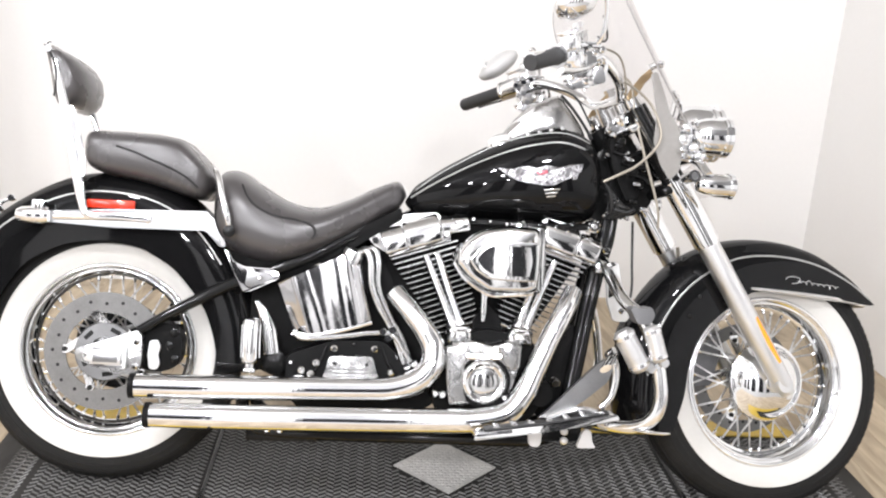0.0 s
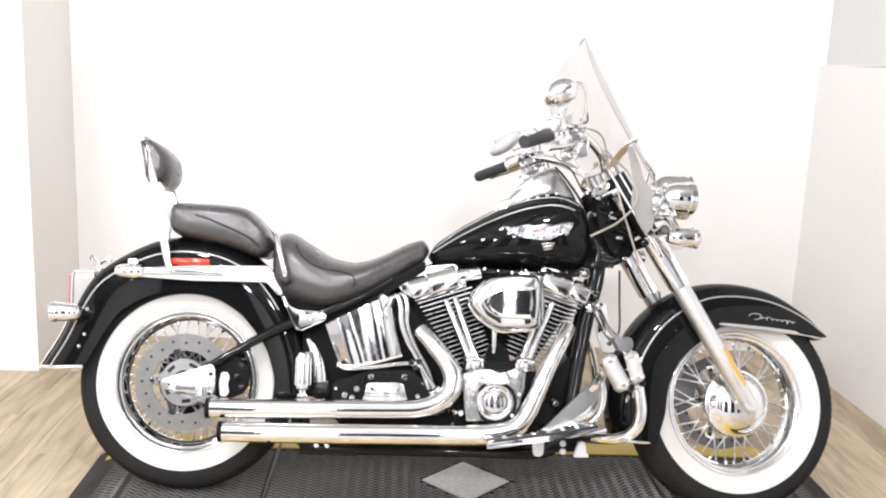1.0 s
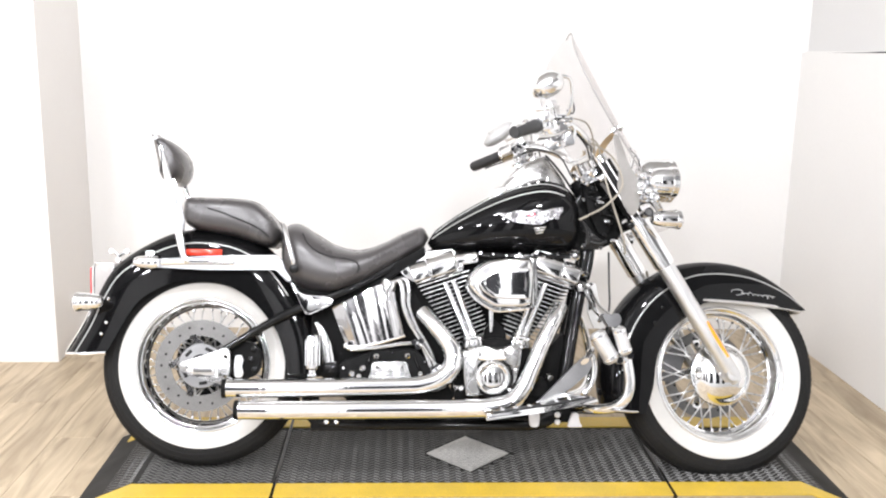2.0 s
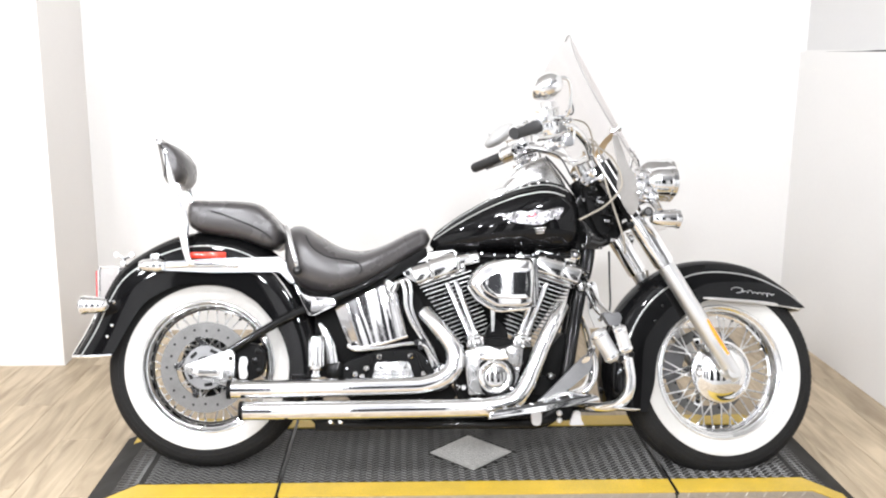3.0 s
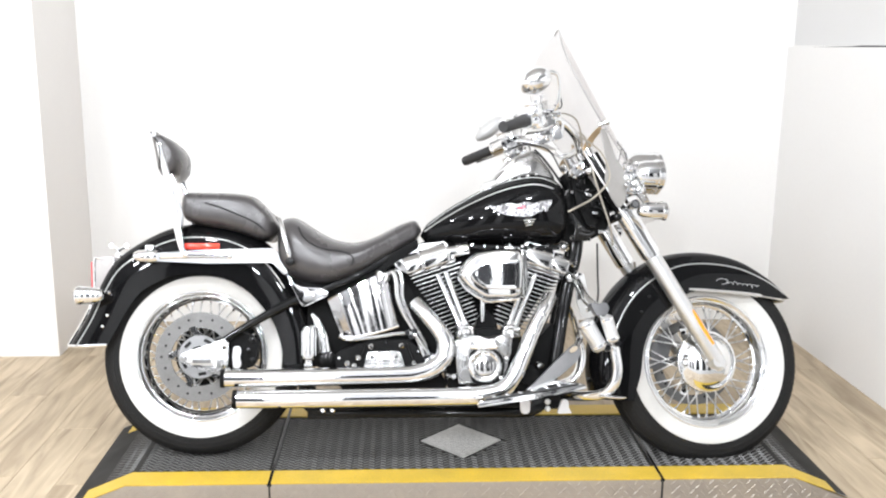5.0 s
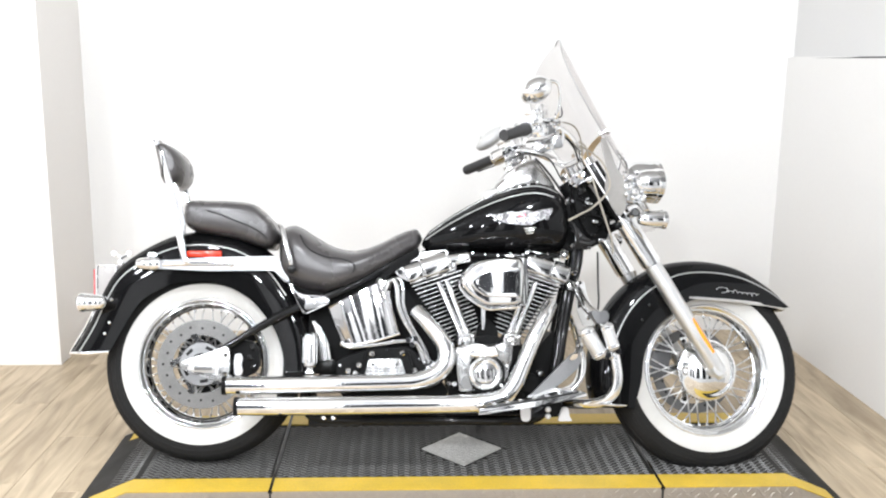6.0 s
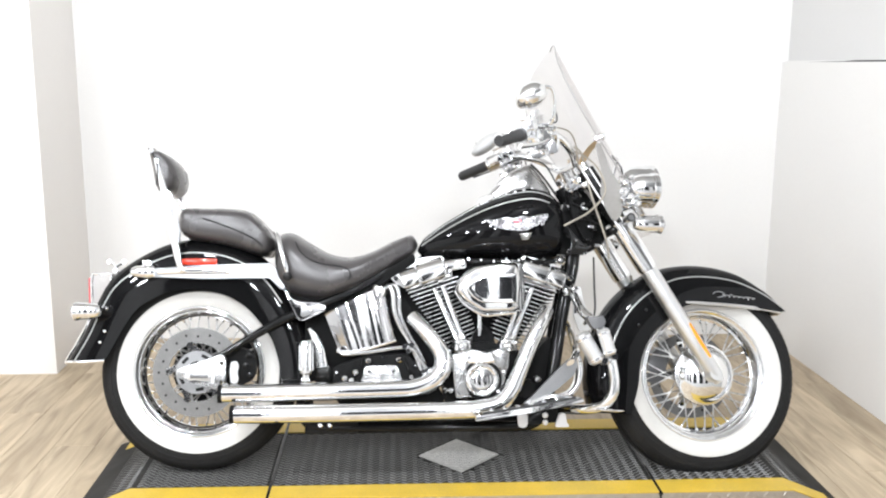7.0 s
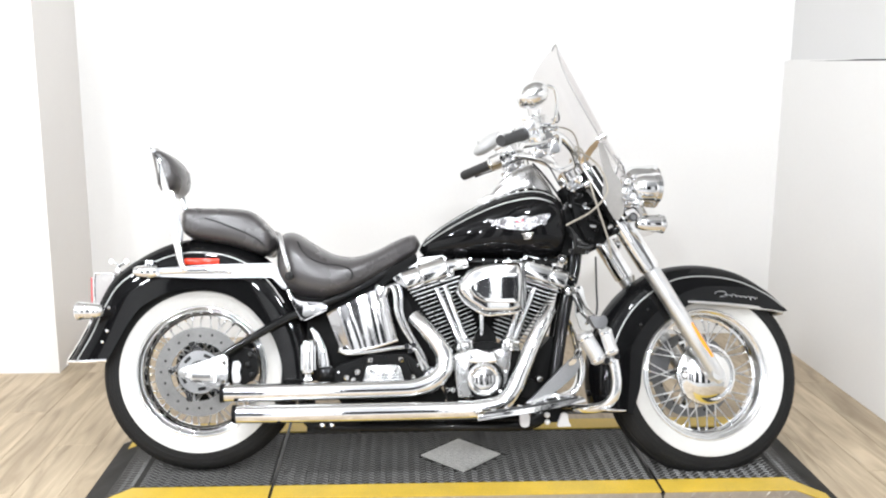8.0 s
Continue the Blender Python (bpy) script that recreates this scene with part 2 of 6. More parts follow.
# ---- mesh helpers ----
def part(name, bm, material, parent=None, label="", m=None, sharp=38):
    """Links a bmesh as one mesh object under a thing or a part."""
    if m is not None:
        bm.transform(m)
    bmesh.ops.recalc_face_normals(bm, faces=bm.faces[:])
    limit = radians(sharp)
    for f in bm.faces:
        f.smooth = True
    for e in bm.edges:
        e.smooth = not (len(e.link_faces) == 2 and e.calc_face_angle(0.0) > limit)
    me = bpy.data.meshes.new(name)
    bm.to_mesh(me)
    bm.free()
    me.materials.append(M[material])
    ob = new(name, me)
    if parent is not None:
        ob.parent = parent
    if label:
        tagged(ob, label)
    return ob


def spline(pts, n=8):
    """Points along a smooth line through pts."""
    p = [Vector(q) for q in pts]
    p = [2 * p[0] - p[1]] + p + [2 * p[-1] - p[-2]]
    out = []
    for i in range(1, len(p) - 2):
        a, b, c, d = p[i - 1 : i + 3]
        for k in range(n):
            t = k / n
            out.append(0.5 * (2 * b + (c - a) * t + (2 * a - 5 * b + 4 * c - d) * t * t + (3 * b - a - 3 * c + d) * t**3))
    return out + [p[-2]]


def resample(pts, n):
    """n points at even steps along a polyline."""
    p = [Vector(q) for q in pts]
    d = [0.0]
    for a, b in zip(p, p[1:]):
        d.append(d[-1] + (b - a).length)
    out = []
    for k in range(n):
        s = d[-1] * k / (n - 1)
        i = 0
        while i < len(p) - 2 and d[i + 1] < s:
            i += 1
        out.append(p[i].lerp(p[i + 1], (s - d[i]) / max(1e-9, d[i + 1] - d[i])))
    return out


def loft(bm, rings, caps=True, closed=False):
    rows = [[bm.verts.new(q) for q in ring] for ring in rings]
    n = len(rows[0])
    pairs = list(zip(rows, rows[1:])) + ([(rows[-1], rows[0])] if closed else [])
    for a, b in pairs:
        for i in range(n):
            bm.faces.new((a[i], a[(i + 1) % n], b[(i + 1) % n], b[i]))
    if caps and not closed:
        bm.faces.new(rows[0][::-1])
        bm.faces.new(rows[-1])
    return bm


def tube(pts, r, seg=12, smooth=6, flat=(1.0, 1.0), bm=None, caps=True):
    """A round rod along a smooth line; r one radius or one for each point."""
    bm = bm or bmesh.new()
    n = len(pts)
    rs = list(r) if isinstance(r, (list, tuple)) else [r] * n
    line = spline([(*p, q) for p, q in zip(pts, rs)], smooth) if smooth > 1 and n > 2 else [Vector((*p, q)) for p, q in zip(pts, rs)]
    pos = [q.to_3d() for q in line]
    up = None
    rings = []
    for i, p in enumerate(pos):
        t = (pos[min(i + 1, len(pos) - 1)] - pos[max(i - 1, 0)]).normalized()
        if up is None:
            up = t.cross(Vector((0, 1, 0)))
            up = up.normalized() if up.length > 0.05 else t.cross(Vector((1, 0, 0))).normalized()
        up = (up - t * up.dot(t)).normalized()
        side = t.cross(up)
        rings.append([p + line[i][3] * (flat[0] * math.cos(a) * up + flat[1] * math.sin(a) * side) for a in (2 * math.pi * k / seg for k in range(seg))])
    return loft(bm, rings, caps)


def lathe(prof, seg=64, axis="y", at=(0, 0, 0), closed=False, bm=None):
    """Turns a profile of (radius, along) round an axis through at."""
    bm = bm or bmesh.new()
    rows = []
    for r, a in prof:
        ring = []
        for k in range(seg):
            c, s = math.cos(2 * math.pi * k / seg), math.sin(2 * math.pi * k / seg)
            q = {"y": (r * c, a, r * s), "x": (a, r * c, r * s), "z": (r * c, r * s, a)}[axis]
            ring.append(Vector(q) + Vector(at))
        rows.append(ring)
    return loft(bm, rows, caps=not closed, closed=closed)


def prism(poly, y0, y1, bevel=0.004, seg=2, bm=None):
    """An outline in x and z, drawn out along y, with rounded edges."""
    own = bmesh.new()
    a = [own.verts.new((x, y0, z)) for x, z in poly]
    b = [own.verts.new((x, y1, z)) for x, z in poly]
    own.faces.new(a)
    own.faces.new(b[::-1])
    n = len(a)
    for i in range(n):
        own.faces.new((a[i], b[i], b[(i + 1) % n], a[(i + 1) % n]))
    if bevel:
        bmesh.ops.bevel(own, geom=own.edges[:], offset=bevel, segments=seg, affect="EDGES", profile=0.5, clamp_overlap=True)
    if bm is None:
        return own
    me = bpy.data.meshes.new("joined")
    own.to_mesh(me)
    bm.from_mesh(me)
    own.free()
    bpy.data.meshes.remove(me)
    return bm


def pillow(poly, y_back, y_rim, y_face, inset=0.25, crown=0.3, n=5, bm=None):
    """An outline in x and z with a domed front: a rounded edge of the given inset, then a slightly crowned face."""
    bm = bm or bmesh.new()
    cx, cz = sum(q[0] for q in poly) / len(poly), sum(q[1] for q in poly) / len(poly)

    def ring(f, y):
        return [(cx + f * (x - cx), y, cz + f * (z - cz)) for x, z in poly]

    depth = y_face - y_rim
    rings = [ring(1.0, y_back), ring(1.0, y_rim)]
    for k in range(1, n + 1):
        a = math.pi / 2 * k / n
        rings.append(ring(1 - inset * (1 - math.cos(a)), y_rim + (1 - crown) * depth * math.sin(a)))
    for k in range(1, 6):
        f = 1 - k / 5.5
        rings.append(ring((1 - inset) * f, y_rim + (1 - crown) * depth + crown * depth * (1 - f * f)))
    return loft(bm, rings)


def box(x0, x1, y0, y1, z0, z1, bevel=0.003, seg=2, bm=None):
    return prism([(x0, z0), (x1, z0), (x1, z1), (x0, z1)], y0, y1, bevel, seg, bm)


def rounded(poly, r=0.012, n=4):
    """An outline with its corners rounded."""
    out = []
    p = [Vector(q) for q in poly]
    for i, q in enumerate(p):
        a, b = p[i - 1] - q, p[(i + 1) % len(p)] - q
        d = min(r, 0.45 * a.length, 0.45 * b.length)
        s, e = q + a.normalized() * d, q + b.normalized() * d
        for k in range(n + 1):
            t = k / n
            out.append(tuple((1 - t) ** 2 * s + 2 * t * (1 - t) * q + t * t * e))
    return out


def interp(x, table):
    """A smooth value at x from rows of (x, value)."""
    if x <= table[0][0]:
        return table[0][1]
    for (a, u), (b, v) in zip(table, table[1:]):
        if x <= b:
            t = (x - a) / (b - a)
            return u + (v - u) * t
    return table[-1][1]


class Hull:
    """A cushion or tank: at each x a rounded section between a bottom and a top line, with a half width."""

    def __init__(self, top, bottom, width, power=2.4, waist=0.5):
        self.top, self.bottom, self.width = [[tuple(q) for q in spline(t, 6)] for t in (top, bottom, width)]
        self.power, self.waist = power, waist

    def side(self, x, z, out=0.0):
        """How far the right flank lies at x, z."""
        zt, zb, w = (interp(x, t) for t in (self.top, self.bottom, self.width))
        mid = zb + self.waist * (zt - zb)
        h = (zt - mid) if z > mid else (mid - zb)
        k = min(1.0, abs(z - mid) / max(h, 1e-6))
        return -w * (1 - k**self.power) ** (1 / self.power) - out

    def mesh(self, n=40, seg=40, ends=0.02):
        x0, x1 = self.top[0][0], self.top[-1][0]
        rings = []
        for i in range(n + 1):
            u = 0.5 - 0.5 * math.cos(math.pi * i / n)
            x = x0 + (x1 - x0) * u
            zt, zb, w = (interp(x, t) for t in (self.top, self.bottom, self.width))
            mid = zb + self.waist * (zt - zb)
            d = min(x - x0, x1 - x)
            f = math.sqrt(max(0.03, 1 - max(0.0, 1 - d / ends) ** 2))
            ring = []
            for k in range(seg):
                a = 2 * math.pi * k / seg
                c, s = math.cos(a), math.sin(a)
                e = 2 / self.power
                y = w * f * math.copysign(abs(c) ** e, c)
                hh = (zt - mid) if s > 0 else (mid - zb)
                ring.append((x, y, mid + f * hh * math.copysign(abs(s) ** e, s)))
            rings.append(ring)
        return loft(bmesh.new(), rings)


def line_on(hull, pts, r, name, material, parent, out=0.001, label=""):
    """A thin cord laid on a hull's right flank."""
    path = [(x, hull.side(x, z, out), z) for x, z in [tuple(q) for q in spline([(a, b) for a, b in pts], 6)]]
    return part(name, tube(path, r, 6, 1), material, parent, label)


# ---- the room ----
def slab(name, x0, x1, y0, y1, z0, z1, material, label, kind="structure", category=""):
    return tagged(part(name, box(x0, x1, y0, y1, z0, z1, 0.0), material), label, category, kind=kind)


slab("floor_showroom_side", SIDE + 0.2, RIGHT + 0.2, -1.45, BAY_END, FLOOR - 0.15, FLOOR - 0.001, "concrete", "grey concrete floor beside the bay")
slab("ceiling_showroom_side", SIDE + 0.2, RIGHT + 0.2, -1.45, BAY_END, CEIL, CEIL + 0.15, "dim_ceiling", "grey ceiling beside the bay")
slab("floor_showroom", LEFT - 0.2, RIGHT + 0.2, REAR - 0.2, -1.45, FLOOR - 0.15, FLOOR - 0.001, "concrete", "grey concrete floor in front of the bay")
floor = slab("floor", LEFT - 0.2, SIDE + 0.2, -1.45, BACK + 0.2, FLOOR - 0.15, FLOOR - 0.004, "oak", "pale oak plank floor of the photo bay")
slab("wall_back", PIER_X, SIDE + 0.2, BACK, BACK + 0.2, FLOOR - 0.004, CEIL, "wall", "plain white painted back wall")
slab("wall_pier", LEFT - 0.2, PIER_X, PIER_Y, BACK + 0.2, FLOOR - 0.004, CEIL, "pier_wall", "white wall pier standing forward of the back wall, warm light tinted in")
slab("wall_left", LEFT - 0.2, LEFT, REAR, PIER_Y, FLOOR - 0.004, CEIL, "wall", "plain white painted wall")
slab("wall_rear", LEFT - 0.2, RIGHT, REAR - 0.2, REAR, FLOOR - 0.004, CEIL, "far_wall", "plain white painted wall behind the bay")
# Unseen dark slabs, added only so that the chrome reflects dark streaks.
for k, (xa, xb) in enumerate([(-3.75 + 1.9 * i, -2.70 + 1.9 * i) for i in range(5)]):
    slab("added_rear_slab_%d" % (k + 1), xa, xb, REAR + 0.002, REAR + 0.25, FLOOR - 0.002, CEIL - 0.002, "slab_black", "unseen dark slab added behind the bay to streak the chrome reflections")
LEDGE = 1.333
slab("wall_right", SIDE, SIDE + 0.2, BAY_END, BACK, FLOOR - 0.004, LEDGE - 0.0035, "wall", "white wall lining that ends at a dark gap")
slab("wall_right_upper", SIDE + 0.03, SIDE + 0.2, BAY_END, BACK, LEDGE + 0.0035, CEIL, "upper_wall", "upper wall set back above the lining, its shade painted in as pale grey")
gap = loft(bmesh.new(), [[(SIDE + x, y, LEDGE - 0.0035), (SIDE + 0.2, y, LEDGE - 0.0035), (SIDE + 0.2, y, LEDGE - 0.0035 + h), (SIDE + x, y, LEDGE - 0.0035 + h)]
                         for y, x, h in ((1.50, 0.013, 0.0004), (1.13, 0.012, 0.0032), (1.02, 0.012, 0.0066), (BAY_END, 0.012, 0.0068))])
tagged(part("trim", gap, "gap"), "thin dark gap above the wall lining", kind="structure")
slab("wall_right_joint", SIDE + 0.016, SIDE + 0.19, BAY_END + 0.001, BACK, LEDGE - 0.0034, LEDGE + 0.0034, "wall", "filled joint above the wall lining")
slab("wall_bay_end", SIDE + 0.2, RIGHT, BAY_END, BAY_END + 0.2, FLOOR - 0.004, CEIL, "far_wall", "white wall beside the photo bay")
slab("wall_far_right", RIGHT, RIGHT + 0.2, REAR - 0.2, BAY_END + 0.2, FLOOR - 0.004, CEIL, "far_wall", "white wall of the showroom")
slab("ceiling", LEFT - 0.2, SIDE + 0.2, -1.45, BACK + 0.2, CEIL, CEIL + 0.15, "bay_ceiling", "grey painted ceiling of the photo bay")
slab("ceiling_showroom", LEFT - 0.2, RIGHT + 0.2, REAR - 0.2, -1.45, CEIL, CEIL + 0.15, "dim_ceiling", "grey ceiling in front of the bay")

first_light = None
for lx, ly in LAMP_SPOTS:
    if first_light is None:
        first_light = tagged(new("ceiling_light"), "white pendant lamp holder hanging from the ceiling", "ceiling light", "ceiling pendant lamps")
        first_light.matrix_basis = pose(lx, ly, CEIL)
        part("rose", lathe([(0.06, 0.0), (0.06, -0.012), (0.02, -0.03)], 24, "z"), "housing", first_light)
        part("stem", tube([(0, 0, -0.02), (0, 0, -0.27)], 0.008, 8, 1), "housing", first_light)
        part("lamp_holder", lathe([(0.012, -0.255), (0.03, -0.262), (0.034, -0.30), (0.028, -0.302)], 20, "z"), "housing", first_light)
    else:
        copy_thing(first_light, pose(lx, ly, CEIL))

# ---- the display platform ----
PX0, PX1, RX0, RX1 = -0.193, 1.89, -0.372, 2.07      # flat top, ends of the ramps
PY0, PY1, YI0, YI1 = -0.226, 0.39, -0.138, 0.302     # outer edges, inner edges of the yellow borders
HL, HR = 0.243, 1.466                                # hinges
platform = tagged(new("display_platform"), "low black tread-plate motorcycle platform with yellow borders and end ramps", "platform")


def deck_z(x):
    if x < PX0:
        return FLOOR * (PX0 - x) / (PX0 - RX0)
    if x > PX1:
        return FLOOR * (x - PX1) / (RX1 - PX1)
    return 0.0


def deck_panel(name, xs, label):
    """A stretch of the platform between two x, standing on the floor."""
    poly = [(x, deck_z(x) - 0.004) for x in xs]
    low = FLOOR + 0.0005
    base = [(xs[-1], low), (xs[0], low)]
    if poly[-1][1] <= low + 0.001:
        poly[-1], base = (xs[-1], low + 0.0006), [(xs[0], low)]
    if poly[0][1] <= low + 0.001:
        poly[0], base = (xs[0], low + 0.0006), base[:1]
    return part(name, prism(poly + base, PY0 + 0.004, PY1 - 0.004, 0.0), "mat", platform, label)


G = 0.003
panels = [deck_panel("ramp_panel", [RX0, PX0, HL - G], "hinged ramp panel at the rear wheel"),
          deck_panel("deck_panel", [HL + G, HR - G], "middle deck panel"),
          deck_panel("ramp_panel", [HR + G, PX1, RX1], "hinged ramp panel at the front wheel")]


def sheet(name, xs, ya, yb, thick, material, parent, label="", dz=0.0):
    bm = bmesh.new()
    rings = []
    for x in xs:
        z = deck_z(x) - 0.004 + dz
        rings.append([(x, ya, z), (x, yb, z), (x, yb, z + thick), (x, ya, z + thick)])
    return part(name, loft(bm, rings), material, parent, label)


SPANS = [([RX0, PX0, HL - G], 0), ([HL + G, HR - G], 1), ([HR + G, PX1, RX1], 2)]
for xs, k in SPANS:
    for ya, yb in ((PY0, YI0), (YI1, PY1)):
        sheet("yellow_border", xs, ya, yb, 0.004, "yellow", panels[k], "worn yellow safety border")
    # the vertical tread plate along the side
    top = [(x, max(deck_z(x) - 0.004, FLOOR + 0.002)) for x in xs]
    for y0, y1 in ((PY0, PY0 + 0.0035), (PY1 - 0.0035, PY1)):
        part("side_plate", prism(top + [(xs[-1], FLOOR + 0.001), (xs[0], FLOOR + 0.001)], y0, y1, 0.0), "plate", panels[k], "steel tread-plate side")

for x in (HL, HR):
    part("hinge_rod", tube([(x, PY0 - 0.001, -0.005), (x, PY1, -0.005)], 0.0072, 12, 1), "frame", platform, "dark steel hinge rod in the joint")
    part("hinge_edge", box(x - 0.0028, x + 0.0028, PY0 - 0.003, PY0 + 0.02, FLOOR + 0.001, -0.004, 0.0), "gap", platform, "dark joint between the side plates")

DIA = (0.853, 0.083, 0.137)      # the emblem's centre and half width


def tread():
    """Low slanted lugs in a herringbone on the deck, one mesh."""
    verts, faces = [], []
    pitch = 0.0185
    nx, ny = int((PX1 + 0.155 - PX0 + 0.155) / pitch), int((YI1 - YI0 - 0.020) / 0.0188)
    for i in range(nx):
        for j in range(ny):
            x, y = PX0 - 0.150 + (i + 0.5) * pitch, YI0 + 0.010 + (j + 0.25 + 0.5 * (i % 2)) * 0.0188
            if abs(x - DIA[0]) + abs(y - DIA[1]) < DIA[2] + 0.014 or min(abs(x - HL), abs(x - HR)) < 0.013 or min(abs(x - PX0), abs(x - PX1)) < 0.008:
                continue
            a = radians(31 if i % 2 else -31)
            c, s = math.cos(a), math.sin(a)
            n = len(verts)
            slope = 0.0 if PX0 < x < PX1 else (FLOOR / (RX1 - PX1) if x > PX1 else -FLOOR / (PX0 - RX0))
            for f, h in ((1.0, 0.0), (0.45, 0.0028)):
                for dx, dy in ((-1, -1), (1, -1), (1, 1), (-1, 1)):
                    px, py = 0.0104 * (0.8 + 0.2 * f) * dx, 0.0029 * f * dy
                    qx, qy = px * c - py * s, px * s + py * c
                    verts.append((x + qx, y + qy, deck_z(x) + slope * qx - 0.0042 + h))
            faces += [(n + 4, n + 5, n + 6, n + 7)] + [(n + k, n + (k + 1) % 4, n + 4 + (k + 1) % 4, n + 4 + k) for k in range(4)]
    me = bpy.data.meshes.new("tread")
    me.from_pydata(verts, [], faces)
    me.materials.append(M["lug"])
    ob = new("tread", me)
    ob.parent = platform
    return tagged(ob, "raised herringbone lugs of the black deck", kind="stuff")


def side_tread():
    """Diagonal lugs on the steel side plate, one mesh."""
    verts, faces = [], []
    pitch = 0.030
    for i in range(int((RX1 - RX0 - 0.1) / pitch)):
        for j in range(4):
            x = RX0 + 0.06 + (i + 0.5 * (j % 2)) * pitch
            z = FLOOR + 0.010 + j * 0.017
            if z > deck_z(x) - 0.012 or min(abs(x - HL), abs(x - HR)) < 0.014:
                continue
            a = radians(45 if (i + j) % 2 else -45)
            c, s = math.cos(a), math.sin(a)
            n = len(verts)
            for f, h in ((1.0, 0.0), (0.6, 0.0016)):
                for dx, dz in ((-1, -1), (1, -1), (1, 1), (-1, 1)):
                    px, pz = 0.0105 * f * dx, 0.0026 * f * dz
                    verts.append((x + px * c - pz * s, PY0 + 0.0002 - h, z + px * s + pz * c))
            faces += [(n + 4, n + 5, n + 6, n + 7)] + [(n + k, n + (k + 1) % 4, n + 4 + (k + 1) % 4, n + 4 + k) for k in range(4)]
    me = bpy.data.meshes.new("side_tread")
    me.from_pydata(verts, [], faces)
    me.materials.append(M["plate"])
    ob = new("side_tread", me)
    ob.parent = platform
    return tagged(ob, "raised lugs of the steel side plate", kind="stuff")


tread()
side_tread()
bm = bmesh.new()
ring = [(DIA[0] + DIA[2], DIA[1]), (DIA[0], DIA[1] + DIA[2]), (DIA[0] - DIA[2], DIA[1]), (DIA[0], DIA[1] - DIA[2])]
loft(bm, [[(x, y, -0.0042) for x, y in ring], [(x, y, -0.001) for x, y in ring], [(DIA[0] + 0.985 * (x - DIA[0]), DIA[1] + 0.985 * (y - DIA[1]), -0.0002) for x, y in ring]])
emblem = part("emblem_plate", bm, "emblem_plate", panels[1], "grey diamond-shaped steel emblem plate")
verts, faces = [], []
for i in range(-16, 17):
    for j in range(-20, 21):
        x, y = DIA[0] + 0.0170 * (i + 0.5 * (j % 2)), DIA[1] + 0.0135 * j
        if abs(x - DIA[0]) + abs(y - DIA[1]) > DIA[2] - 0.014:
            continue
        n = len(verts)
        for f, h in ((1.0, -0.0006), (0.7, 0.0012)):
            verts += [(x + 0.0078 * f * a, y + 0.0046 * f * b, h) for a, b in ((-1, -1), (1, -1), (1, 1), (-1, 1))]
        faces += [(n + 4, n + 5, n + 6, n + 7)] + [(n + k, n + (k + 1) % 4, n + 4 + (k + 1) % 4, n + 4 + k) for k in range(4)]
me = bpy.data.meshes.new("emblem_stud")
me.from_pydata(verts, [], faces)
me.materials.append(M["emblem_plate"])
ob = new("emblem_stud", me)
ob.parent = platform
tagged(ob, "small raised studs of the emblem plate", kind="stuff")
# ---- the motorcycle: x ahead from the rear axle, y to its left, z up, before it leans on its stand ----
LEAN = 15.54
bike = tagged(new("motorcycle"), "black and chrome cruiser motorcycle with whitewall tyres, leaning on its stand", "motorcycle")
bike.matrix_basis = pose(0, 0.0034, 0, 0, 0, -0.53) @ pose(0, 0, 0, -LEAN, 0, 0)
RAKE = radians(31.6)
HEAD = Vector((1.245, 0.0, 0.86))
AXIS = Vector((-math.sin(RAKE), 0, math.cos(RAKE)))
BAR_TURN = Matrix.Translation(HEAD) @ Matrix.Rotation(radians(3.6), 4, "Z") @ Matrix.Rotation(radians(1.2), 4, "X") @ Matrix.Translation(-HEAD)
STEER = Matrix.Translation(HEAD) @ Matrix.Rotation(radians(8.0), 4, AXIS) @ Matrix.Translation(-HEAD)


def fork_x(z):
    """The fork tubes' line, before steering."""
    return 1.666 + (0.292 - z) * math.tan(RAKE)


